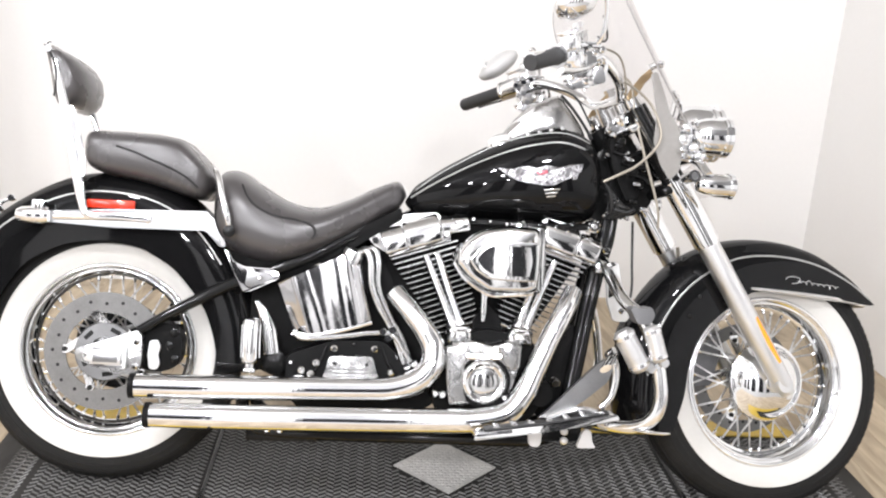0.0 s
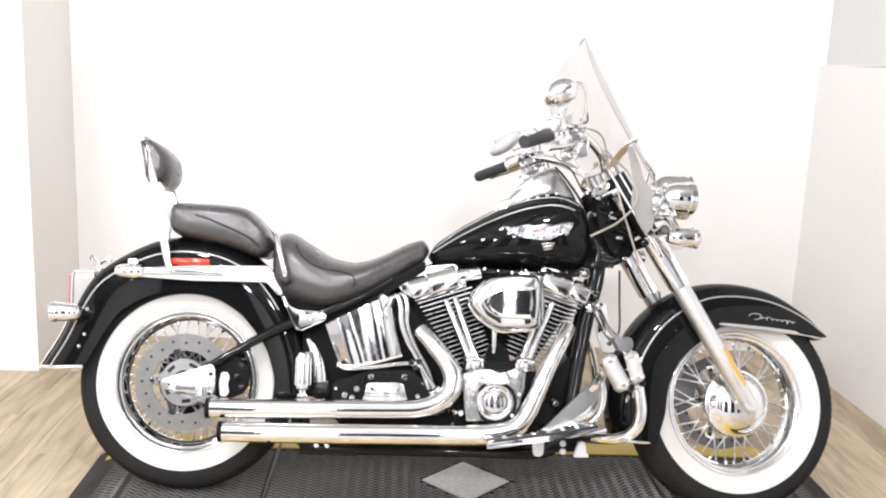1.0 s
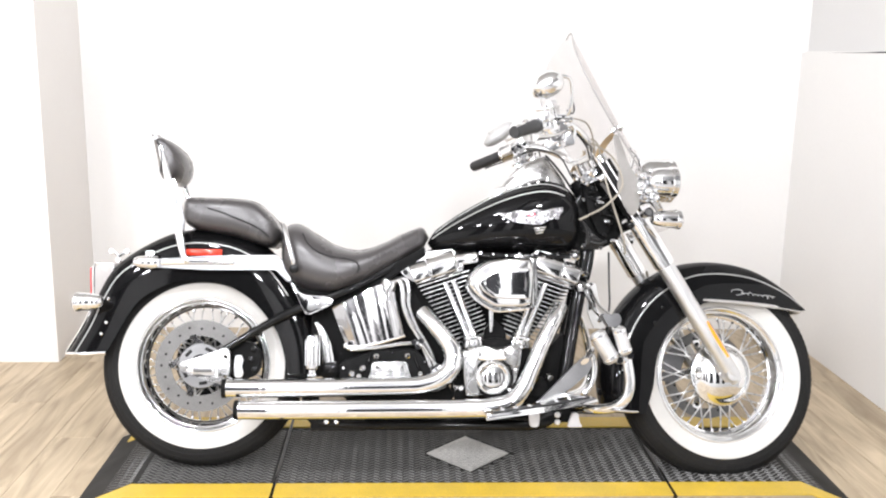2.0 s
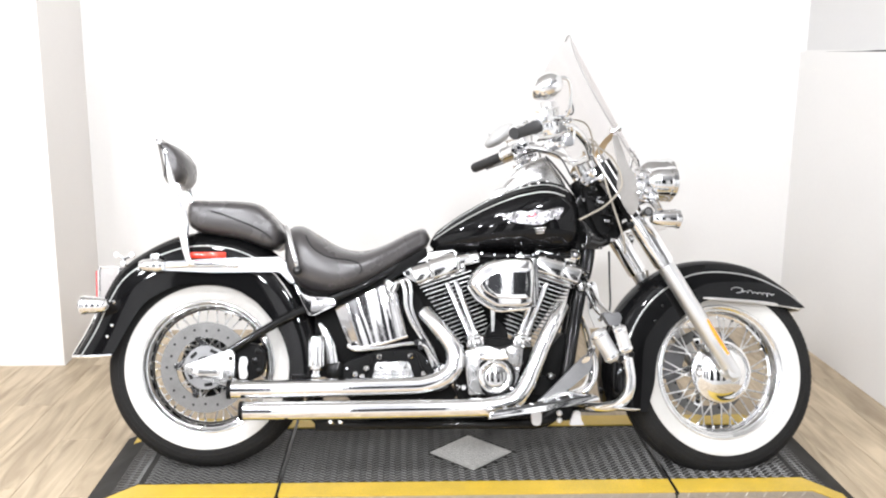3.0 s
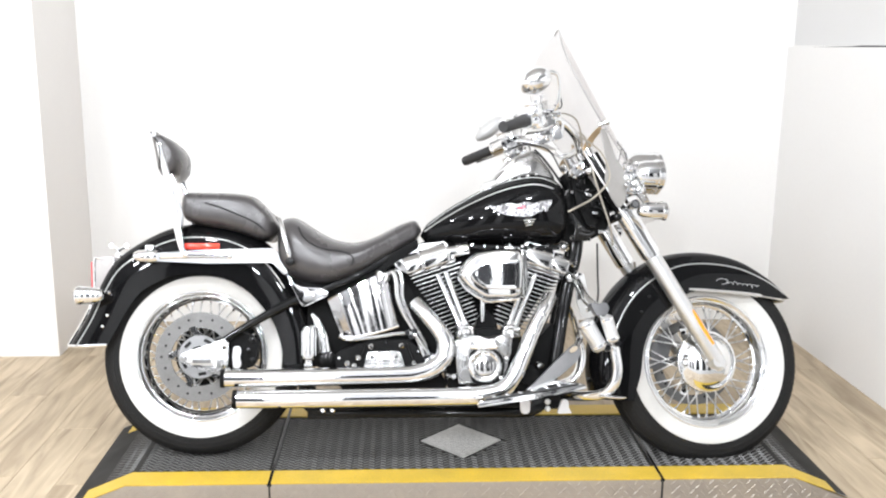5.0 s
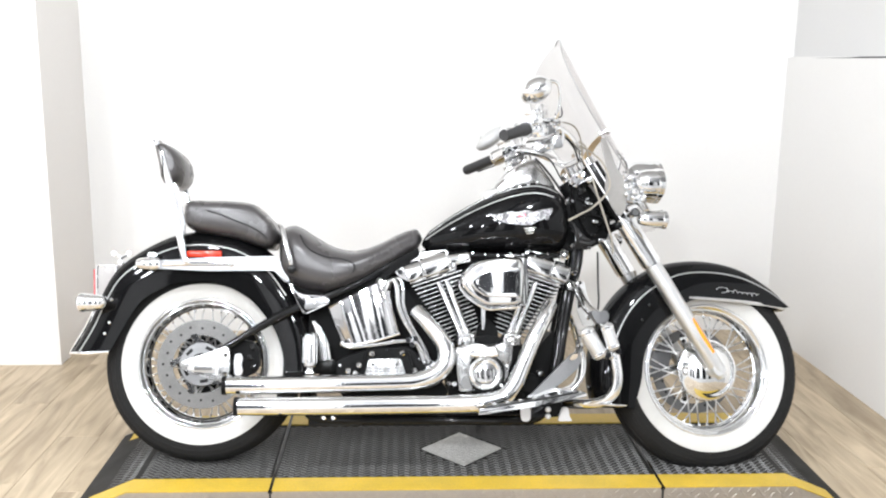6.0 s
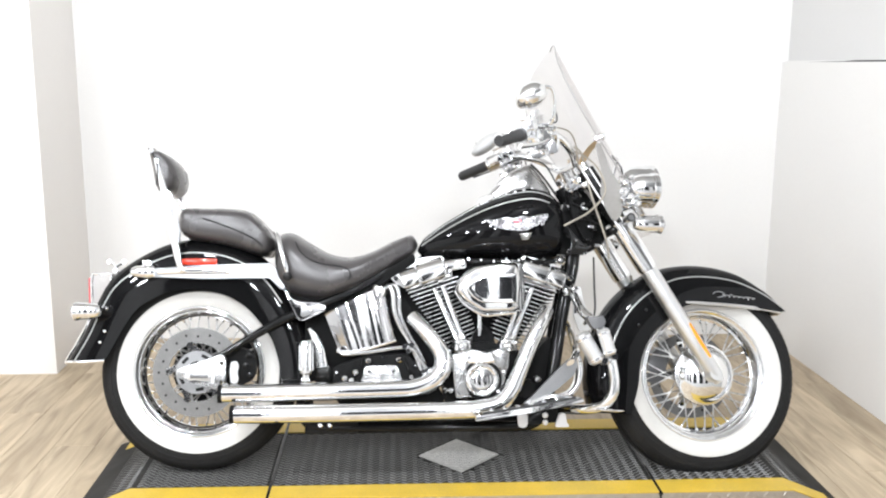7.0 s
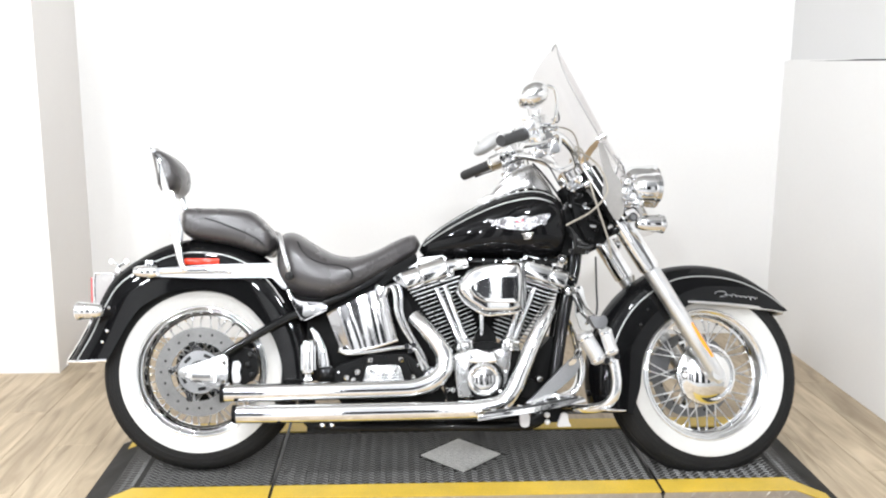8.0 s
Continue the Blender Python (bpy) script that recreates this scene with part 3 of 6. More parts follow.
# wheels
def wheel(name, cx, cz, m, hub_prof, disc_y, disc_side, label, size=1.0, ring_in=0.093, hub_r=0.073, disc_out=0.1435):
    """A laced wheel round its axle, with tyre, whitewalls, hub, spokes and brake disc."""
    c = (cx, 0, cz)
    m = m @ Matrix.Translation(c) @ Matrix.Diagonal((size, 1, size, 1)) @ Matrix.Translation(-Vector(c))
    rim = part(name, lathe([(0.211, -0.047), (0.211, -0.041), (0.202, -0.034), (0.194, -0.012), (0.194, 0.012), (0.202, 0.034), (0.211, 0.041), (0.211, 0.047),
                            (0.206, 0.048), (0.199, 0.042), (0.190, 0.030), (0.187, 0.010), (0.181, 0.007), (0.181, -0.007), (0.187, -0.010), (0.190, -0.030), (0.199, -0.042), (0.206, -0.048)],
                           96, "y", c, True), "chrome", bike, label, m)
    for sgn in (-1, 1):
        for rr, yy, q in ((0.2085, 0.0480, 0.0050), (0.1965, 0.0390, 0.0042)):
            ring = [(rr + q * math.cos(2 * math.pi * k / 10), sgn * yy + q * math.sin(2 * math.pi * k / 10)) for k in range(10)]
            part("rim_bead", lathe(ring, 96, "y", c, True), "chrome", rim, "", m)
    half = [(0.206, 0.040), (0.214, 0.050), (0.232, 0.0595), (0.250, 0.0640), (0.270, 0.0655), (0.288, 0.0625), (0.300, 0.0560), (0.3100, 0.0470),
            (0.3160, 0.036), (0.3115, 0.0345), (0.3115, 0.0315), (0.3190, 0.030), (0.3205, 0.016), (0.3155, 0.0145), (0.3155, 0.0115), (0.3210, 0.010), (0.3215, 0.0)]
    prof = [(r, -y) for r, y in half] + [(r, y) for r, y in half[-2::-1]]
    part("tyre", lathe(prof, 128, "y", c, True), "rubber", rim, "black whitewall tyre", m)
    for s in (-1, 1):
        w = [(0.2135, 0.0500), (0.232, 0.0605), (0.250, 0.0652), (0.2605, 0.0662), (0.2622, 0.0640), (0.250, 0.0610), (0.232, 0.0565), (0.214, 0.0480)]
        part("whitewall", lathe([(r, s * y) for r, y in w], 128, "y", c, True), "white", rim, "broad white sidewall band", m)
    for sgn in (-1, 1):
        for rr, yy in ((0.2665, 0.0650), (0.2800, 0.0640), (0.2940, 0.0590)):
            ring = [(rr + 0.0014 * math.cos(2 * math.pi * k / 6), sgn * yy + 0.0014 * math.sin(2 * math.pi * k / 6)) for k in range(6)]
            part("tyre_rib", lathe(ring, 96, "y", c, True), "rubber", rim, "", m)
    part("hub", lathe(hub_prof, 48, "y", c), "hub", rim, "chrome hub", m)
    # laced spokes
    rod = bpy.data.meshes.new("spoke")
    b2 = tube([(0, 0, 0), (1, 0, 0)], 0.0025, 6, 1)
    for f in b2.faces:
        f.smooth = True
    b2.to_mesh(rod)
    b2.free()
    rod.materials.append(M["spoke_steel"])
    nip = bpy.data.meshes.new("nipple")
    b2 = lathe([(0.0030, 0.0), (0.0042, 0.002), (0.0042, 0.010), (0.0032, 0.013)], 6, "x")
    b2.to_mesh(nip)
    b2.free()
    nip.materials.append(M["chrome"])
    count = 40
    for k in range(count):
        side = -1 if k % 2 else 1
        twist = radians(34) * (1 if (k // 2) % 2 else -1)
        a = 2 * math.pi * (k + 0.5) / count
        p = Vector((0.044 * math.cos(a + twist * 1.6), side * 0.034, 0.044 * math.sin(a + twist * 1.6)))
        q = Vector((0.1835 * math.cos(a), side * 0.004, 0.1835 * math.sin(a)))
        d = q - p
        turn = d.to_track_quat("X", "Z").to_matrix().to_4x4()
        ob = new("spoke", rod)
        ob.parent = rim
        ob.matrix_basis = m @ Matrix.Translation(Vector(c) + p) @ turn @ Matrix.Diagonal((d.length, 1, 1, 1))
        ob = new("nipple", nip)
        ob.parent = rim
        ob.matrix_basis = m @ Matrix.Translation(Vector(c) + q) @ turn @ pose(0, 0, 0, 0, 0, 180)
    # brake disc with its carrier
    y = disc_y
    disc = part("brake_disc", lathe([(ring_in, y - 0.0025), (disc_out, y - 0.0025), (disc_out, y + 0.0025), (ring_in, y + 0.0025)], 96, "y", c, True), "disc", rim, "steel brake disc with drilled holes", m)
    # Each hole is a thin dark disc on the face, its shade as colour.
    hole = bpy.data.meshes.new("vent_hole")
    b2 = lathe([(0.0042, -0.0004), (0.0042, 0.0004)], 10, "y")
    b2.to_mesh(hole)
    b2.free()
    hole.materials.append(M["bore"])
    for k in range(20):
        a = 2 * math.pi * k / 20
        r = disc_out - (0.028 if k % 2 else 0.020)
        ob = new("vent_hole", hole)
        ob.parent = disc
        ob.matrix_basis = m @ Matrix.Translation(Vector(c) + Vector((r * math.cos(a), y + disc_side * 0.0026, r * math.sin(a))))
    carrier = part("disc_carrier", lathe([(0.036, y - 0.006), (hub_r - 0.003, y - 0.006), (hub_r, y - 0.003), (hub_r - 0.002, y + 0.003), (0.036, y + 0.003)], 64, "y", c, True), "brushed", rim, "bright slotted disc carrier", m)
    for k in range(5):
        a = 2 * math.pi * (k + 0.3) / 5

        def at(r, da):
            r = hub_r - 0.002 + (r - 0.070) * (ring_in + 0.008 - hub_r + 0.002) / 0.027
            return (cx + r * math.cos(a + da), cz + r * math.sin(a + da))
        b2 = prism([at(0.070, -0.30), at(0.080, -0.02), at(0.088, 0.12), at(0.096, 0.10), at(0.097, 0.32), at(0.088, 0.34), at(0.080, 0.30), at(0.071, 0.20)], y - 0.005, y + 0.002, 0.0012, 1)
        part("carrier_arm", b2, "polished", carrier, m=m)
        b2 = lathe([(0.0062, -0.0082), (0.0062, -0.004), (0.0034, -0.0035)], 12, "y", (at(0.091, 0.22)[0], y, at(0.091, 0.22)[1]))
        part("carrier_bolt", b2, "bore", carrier, m=m)
        s0, s1 = at(0.058, 0.50), at(0.058, 0.95)
        part("carrier_slot", tube([(s0[0], y - 0.0062, s0[1]), (s1[0], y - 0.0062, s1[1])], 0.0052, 8, 1, (1.0, 0.12)), "bore", carrier, m=m)
    # tread blocks on the shoulders
    verts, faces = [], []
    for sgn in (-1, 1):
        for k in range(96):
            a = 2 * math.pi * (k + (0.5 if sgn > 0 else 0)) / 96
            n = len(verts)
            for r0, y0 in ((0.3000, 0.0555), (0.3110, 0.0445)):
                for da in (-0.016, 0.016):
                    for h in (-0.002, 0.0014):
                        b = a + da + (0.018 if r0 > 0.305 else 0.0)
                        verts.append((cx + (r0 + h * 0.7) * math.cos(b), sgn * (y0 + h * 0.7), cz + (r0 + h * 0.7) * math.sin(b)))
            faces += [(n, n + 1, n + 3, n + 2), (n + 4, n + 6, n + 7, n + 5), (n, n + 4, n + 5, n + 1), (n + 2, n + 3, n + 7, n + 6), (n + 1, n + 5, n + 7, n + 3)]
    me = bpy.data.meshes.new("tread_block")
    me.from_pydata(verts, [], faces)
    me.transform(m)
    me.materials.append(M["rubber"])
    ob = new("tread_block", me)
    ob.parent = rim
    tagged(ob, kind="stuff")
    return rim


FX, FZ = 1.662, 0.2925
rear = wheel("rear_wheel", 0.0, 0.318, Matrix(), [(0.02, -0.06), (0.045, -0.06), (0.05, -0.04), (0.036, -0.03), (0.034, 0.03), (0.05, 0.04), (0.05, 0.07), (0.02, 0.07)], -0.078, -1, "chrome laced rear wheel rim", hub_r=0.072)
front = wheel("front_wheel", FX, FZ, STEER, [(0.006, -0.096), (0.030, -0.093), (0.060, -0.084), (0.080, -0.070), (0.089, -0.056), (0.099, -0.052), (0.101, -0.045), (0.094, -0.036), (0.040, -0.03), (0.034, 0.03), (0.05, 0.05), (0.02, 0.06)], 0.066, -1, "chrome laced front wheel rim", 1.03, 0.110, 0.050, 0.142)
part("belt_pulley", lathe([(0.030, 0.052), (0.106, 0.052), (0.112, 0.060), (0.112, 0.082), (0.106, 0.088), (0.030, 0.084)], 64, "y", (0, 0, 0.318)), "wrinkle", rear, "black drive belt pulley")


# fenders
class Fender:
    """A mudguard: stations of an outer (crown) and an inner (skirt) point, with a rounded section."""

    SECTION = [(0.0, 1.0), (0.2, 1.0), (0.4, 1.0), (0.58, 0.985), (0.72, 0.94), (0.84, 0.83), (0.93, 0.62), (0.98, 0.34), (1.0, 0.0)]

    def __init__(self, outer, inner, width, n=44):
        self.o = resample(spline([(x, 0, z) for x, z in outer], 8), n)
        self.i = resample(spline([(x, 0, z) for x, z in inner], 8), n)
        self.w = width

    def at(self, k, f, out=0.0):
        """A point of the right flank at station k and height f of the section."""
        for (f0, y0), (f1, y1) in zip(self.SECTION, self.SECTION[1:]):
            if f <= f1:
                y = y0 + (y1 - y0) * (f - f0) / (f1 - f0)
                break
        p = self.i[k].lerp(self.o[k], f)
        return (p.x, -self.w * y - out, p.z)

    def mesh(self, thick=0.0035):
        bm = bmesh.new()
        rings = []
        for k in range(len(self.o)):
            half = [self.at(k, f) for f, _ in self.SECTION]
            ring = half + [(x, -y, z) for x, y, z in half[-2::-1]]
            n = (self.i[k] - self.o[k]).normalized() * thick
            inner = [(x + n.x, y * (1 - thick / self.w), z + n.z) for x, y, z in ring[1:-1]]
            rings.append(ring + [(ring[-1][0], ring[-1][1] * (1 - thick / self.w), ring[-1][2])] + inner[::-1] + [(ring[0][0], ring[0][1] * (1 - thick / self.w), ring[0][2])])
        return loft(bm, rings)


def stripe_on(fender, k0, k1, f, parent, r=0.0021):
    pts = [fender.at(k, f, 0.0006) for k in range(k0, k1 + 1)]
    return part("pinstripe", tube(pts, r, 6, 1, (1.0, 0.35)), "stripe", parent, "silver-grey pinstripe")


RF = Fender([(-0.432, 0.351), (-0.378, 0.446), (-0.340, 0.540), (-0.292, 0.628), (-0.216, 0.688), (-0.124, 0.735), (-0.049, 0.753), (0.030, 0.752), (0.110, 0.738), (0.182, 0.704),
             (0.238, 0.655), (0.282, 0.594), (0.314, 0.540), (0.340, 0.490), (0.364, 0.419), (0.374, 0.337), (0.377, 0.285)],
            [(-0.289, 0.358), (-0.252, 0.426), (-0.226, 0.473), (-0.185, 0.527), (-0.114, 0.568), (-0.060, 0.582), (-0.006, 0.586), (0.040, 0.583), (0.082, 0.571), (0.148, 0.533),
             (0.180, 0.503), (0.206, 0.472), (0.235, 0.432), (0.250, 0.396), (0.262, 0.356), (0.270, 0.312), (0.272, 0.278)], 0.103)
rear_fender = part("rear_fender", RF.mesh(), "black", bike, "glossy black rear fender")
stripe_on(RF, 0, 33, 0.70, rear_fender)
part("fender_trim", tube([(-0.438, 0.0, 0.351), (-0.384, 0.0, 0.446), (-0.346, 0.0, 0.540), (-0.302, 0.0, 0.622)], 0.0155, 10, 8, (0.8, 1.6)), "chrome", rear_fender, "chrome tail strip")
part("fender_tip", tube([RF.at(0, 0.0, 0.003), RF.at(0, 0.45, 0.003), RF.at(0, 0.75, 0.003), RF.at(0, 0.93, 0.003), (-0.434, 0, 0.349)], 0.006, 8, 4), "chrome", rear_fender, "chrome lower trim")
for x, z in ((-0.291, 0.452), (-0.305, 0.417), (-0.287, 0.526)):
    part("fender_bolt", lathe([(0.005, 0.004), (0.005, -0.002), (0.003, -0.004)], 12, "y", (x, -0.104, z)), "chrome", rear_fender)

FO = [(1.281, 0.172), (1.264, 0.250), (1.266, 0.330), (1.288, 0.420), (1.330, 0.502), (1.392, 0.573), (1.470, 0.626), (1.550, 0.654), (1.635, 0.664), (1.727, 0.656), (1.805, 0.632), (1.885, 0.582), (1.925, 0.543), (1.958, 0.502)]
FI = [(1.386, 0.168), (1.402, 0.215), (1.416, 0.262), (1.424, 0.320), (1.438, 0.368), (1.467, 0.420), (1.510, 0.462), (1.556, 0.494), (1.600, 0.522), (1.680, 0.525), (1.760, 0.519), (1.830, 0.512), (1.880, 0.506), (1.930, 0.499)]
FF = Fender(FO, FI, 0.092)
front_fender = part("front_fender", FF.mesh(), "black", bike, "glossy black front fender", STEER)
pts = [FF.at(k, 0.66, 0.0006) for k in range(6, 43)]
part("pinstripe", tube(pts, 0.0024, 6, 1, (1.0, 0.35)), "stripe", front_fender, "silver-grey pinstripe", STEER)
part("fender_rail", tube([(1.592, -0.0925, 0.531), (1.640, -0.0955, 0.5275), (1.760, -0.0955, 0.519), (1.880, -0.080, 0.508), (1.945, -0.045, 0.502), (1.964, 0.0, 0.500), (1.945, 0.045, 0.502), (1.880, 0.080, 0.508)],
                         [0.0035, 0.0055, 0.0060, 0.0065, 0.0070, 0.0070, 0.0070, 0.006], 8, 8), "satin", front_fender, "bright lower rail", STEER)
# the model script, as plain strokes
zz = []
for k in range(110):
    u = k / 109
    tall = 0.0024 + 0.0044 * (math.exp(-((u - 0.27) / 0.05) ** 2) + math.exp(-((u - 0.78) / 0.06) ** 2))
    zz.append((1.722 + 0.118 * u + 0.0040 * math.sin(2 * math.pi * 7.0 * u), -0.0945 + 0.004 * max(0.0, u - 0.6), 0.5535 - 0.012 * u + tall * math.sin(2 * math.pi * 7.0 * u + 1.9)))
part("script_badge", tube(zz, 0.0011, 6, 1), "satin", front_fender, "silver script-like badge strokes", STEER)
stroke = [(1.688, 0.558), (1.694, 0.564), (1.712, 0.566), (1.728, 0.561), (1.724, 0.551), (1.706, 0.548)]
part("script_badge", tube([(x, -0.0945, z) for x, z in stroke], 0.0012, 6, 6), "satin", front_fender, "", STEER)
for x, z in ((1.425, 0.455), (1.452, 0.505)):
    part("fender_bolt", lathe([(0.006, 0.004), (0.006, -0.002), (0.003, -0.004)], 12, "y", (x, -0.093, z)), "frame", front_fender, m=STEER)

# rear struts, marker lamps, luggage rest
for s in (-1, 1):
    poly = rounded([(-0.135, 0.625), (-0.135, 0.651), (0.02, 0.662), (0.236, 0.667), (0.262, 0.640), (0.285, 0.585), (0.270, 0.582), (0.235, 0.620), (0.02, 0.618)], 0.006)
    strut = part("fender_strut", prism(poly, s * 0.104, s * 0.124, 0.003), "brushed", bike, "brushed fender strut cover")
    part("strut_groove", tube([(-0.10, s * 0.1240, 0.652), (0.02, s * 0.1240, 0.6575), (0.225, s * 0.1240, 0.662), (0.252, s * 0.1240, 0.638), (0.272, s * 0.1240, 0.592)], 0.0012, 6, 1), "grey", strut)
    part("strut_bead", tube([(-0.12, s * 0.124, 0.638), (0.02, s * 0.124, 0.641), (0.10, s * 0.124, 0.642)], 0.0075, 8, 4), "chrome", strut)
    part("strut_bolt", lathe([(0.010, 0.0), (0.010, 0.006), (0.006, 0.009)] if s > 0 else [(0.010, 0.0), (0.010, -0.006), (0.006, -0.009)], 16, "y", (0.098, s * 0.123, 0.642)), "chrome", strut)
    sig = part("marker_lamp", lathe([(0.004, -0.205), (0.013, -0.202), (0.019, -0.190), (0.021, -0.172), (0.022, -0.145), (0.018, -0.128)], 24, "x", (0, s * 0.128, 0.640)), "chrome", bike, "chrome bullet marker lamp")
    part("lamp_collar", box(-0.166, -0.137, s * 0.128 - 0.014, s * 0.128 + 0.014, 0.652, 0.676, 0.004), "chrome", sig)
    part("side_reflector", box(-0.049, 0.064, s * 0.100 if s > 0 else -0.116, 0.116 if s > 0 else -0.100, 0.663, 0.684, 0.004), "red", rear_fender, "long red side reflector")

sissy = part("backrest_upright", tube([(0.098, -0.128, 0.642), (0.03, -0.130, 0.645), (-0.035, -0.130, 0.646), (-0.052, -0.128, 0.662), (-0.066, -0.124, 0.720), (-0.088, -0.122, 0.820), (-0.104, -0.120, 0.890), (-0.126, -0.116, 0.970), (-0.142, -0.108, 1.030), (-0.156, -0.09, 1.048)],
                                      [0.009, 0.009, 0.0095, 0.010, 0.0125, 0.0125, 0.0115, 0.0095, 0.008, 0.007], 10, 6, (1.0, 0.6)), "chrome", bike, "chrome backrest upright")
part("backrest_upright", tube([(0.098, 0.128, 0.642), (-0.035, 0.130, 0.646), (-0.052, 0.128, 0.662), (-0.066, 0.124, 0.720), (-0.088, 0.122, 0.820), (-0.128, 0.116, 0.970), (-0.142, 0.108, 1.030), (-0.156, 0.09, 1.048)], 0.0085, 10, 6, (1.0, 0.6)), "chrome", bike, "chrome backrest upright")
part("backrest_crossbar", tube([(-0.156, -0.09, 1.048), (-0.166, -0.05, 1.056), (-0.168, 0.0, 1.058), (-0.166, 0.05, 1.056), (-0.156, 0.09, 1.048)], 0.0075, 10, 6), "chrome", bike, "chrome top bar of the backrest")
plate = rounded([(-0.108, 0.905), (-0.080, 0.900), (-0.050, 0.770), (-0.052, 0.735), (-0.060, 0.735), (-0.078, 0.770)], 0.010)
part("backrest_plate", prism(plate, -0.1265, -0.1215, 0.0015), "chrome", sissy, "broad flat chrome mounting plate")
part("pad_bolt", lathe([(0.008, -0.012), (0.008, 0.0), (0.005, 0.006)], 12, "y", (-0.150, -0.108, 1.034)), "chrome", bike)

# backrest pad
rings = []
back_z = [(0.905, -0.132, -0.098), (0.912, -0.142, -0.084), (0.930, -0.150, -0.073), (0.955, -0.155, -0.067), (0.985, -0.161, -0.071), (1.010, -0.166, -0.087), (1.028, -0.169, -0.108), (1.040, -0.172, -0.134), (1.046, -0.171, -0.158)]
for z, xa, xb in back_z:
    w = 0.118 if 0.92 < z < 1.03 else 0.104
    ring = []
    for k in range(32):
        a = 2 * math.pi * k / 32
        c, s = math.cos(a), math.sin(a)
        ring.append(((xa + xb) / 2 + (xb - xa) / 2 * math.copysign(abs(c) ** 0.75, c), w * math.copysign(abs(s) ** 0.7, s), z))
    rings.append(ring)
pad = part("backrest_pad", loft(bmesh.new(), rings), "leather", bike, "rounded black vinyl backrest pad", sharp=60)
part("pad_piping", tube([(-0.132, -0.1205, 0.922), (-0.128, -0.1212, 0.960), (-0.134, -0.120, 1.000), (-0.152, -0.116, 1.034)], 0.0022, 6, 6), "seam", pad)

# seats
PIL = Hull([(-0.076, 0.815), (-0.068, 0.842), (-0.044, 0.852), (0.0, 0.853), (0.058, 0.852), (0.120, 0.849), (0.158, 0.842), (0.176, 0.830), (0.212, 0.795), (0.244, 0.762)],
           [(-0.074, 0.790), (-0.060, 0.766), (-0.034, 0.752), (0.0, 0.743), (0.050, 0.735), (0.092, 0.727), (0.140, 0.713), (0.185, 0.698), (0.222, 0.696), (0.250, 0.715)],
           [(-0.074, 0.105), (-0.04, 0.124), (0.02, 0.132), (0.10, 0.133), (0.16, 0.130), (0.20, 0.125), (0.25, 0.112)], 3.8, 0.5)
pillion = part("pillion_seat", PIL.mesh(ends=0.03), "leather", bike, "black vinyl pillion seat with a curved seam", sharp=60)
line_on(PIL, [(0.020, 0.812), (0.06, 0.800), (0.10, 0.784), (0.15, 0.764), (0.185, 0.745), (0.212, 0.722)], 0.0024, "seam", "seam", pillion)
SEAT = Hull([(0.240, 0.742), (0.260, 0.768), (0.290, 0.775), (0.318, 0.765), (0.345, 0.747), (0.400, 0.714), (0.442, 0.697), (0.500, 0.692), (0.568, 0.714), (0.622, 0.742), (0.676, 0.765), (0.700, 0.764), (0.714, 0.750)],
            [(0.240, 0.690), (0.247, 0.640), (0.267, 0.590), (0.295, 0.566), (0.330, 0.552), (0.381, 0.545), (0.421, 0.547), (0.487, 0.570), (0.553, 0.606), (0.619, 0.643), (0.685, 0.687), (0.702, 0.704), (0.714, 0.722)],
            [(0.240, 0.120), (0.28, 0.152), (0.33, 0.168), (0.40, 0.172), (0.46, 0.166), (0.53, 0.145), (0.60, 0.112), (0.66, 0.084), (0.70, 0.066), (0.714, 0.056)], 2.6, 0.42)
seat = part("rider_seat", SEAT.mesh(60, 48, 0.022), "leather", bike, "black vinyl bucket rider seat", sharp=60)
line_on(SEAT, [(0.318, 0.735), (0.334, 0.706), (0.360, 0.682), (0.402, 0.664), (0.456, 0.656), (0.486, 0.646), (0.496, 0.628), (0.490, 0.612)], 0.0026, "seam", "seam", seat)
line_on(SEAT, [(0.260, 0.700), (0.258, 0.650), (0.275, 0.610), (0.310, 0.590)], 0.0022, "seam", "seam", seat)
for s in (-1, 1):
    rail = part("seat_rail", tube([(0.252, s * 0.128, 0.768), (0.262, s * 0.145, 0.752), (0.278, s * 0.168, 0.700), (0.292, s * 0.174, 0.655), (0.296, s * 0.170, 0.630)], [0.006, 0.0075, 0.0085, 0.0085, 0.006], 10, 6), "chrome", bike, "chrome seat side rail")
    part("rail_bolt", lathe([(0.014, s * 0.166), (0.014, s * 0.178), (0.008, s * 0.181)], 16, "y", (0.297, 0, 0.622)), "frame", rail)

# fuel tank
TANK = Hull([(0.712, 0.735), (0.735, 0.758), (0.771, 0.784), (0.810, 0.811), (0.856, 0.838), (0.900, 0.862), (0.942, 0.882), (0.985, 0.898), (1.029, 0.910), (1.087, 0.920), (1.132, 0.917), (1.165, 0.900), (1.190, 0.868), (1.207, 0.830)],
            [(0.712, 0.700), (0.735, 0.690), (0.771, 0.686), (0.810, 0.684), (0.856, 0.683), (0.900, 0.682), (0.942, 0.681), (0.985, 0.680), (1.029, 0.679), (1.087, 0.678), (1.132, 0.677), (1.165, 0.682), (1.190, 0.705), (1.207, 0.750)],
            [(0.712, 0.050), (0.735, 0.066), (0.771, 0.086), (0.810, 0.105), (0.856, 0.124), (0.900, 0.139), (0.942, 0.150), (0.985, 0.157), (1.029, 0.160), (1.087, 0.160), (1.132, 0.153), (1.165, 0.142), (1.190, 0.124), (1.207, 0.105)], 2.5, 0.46)
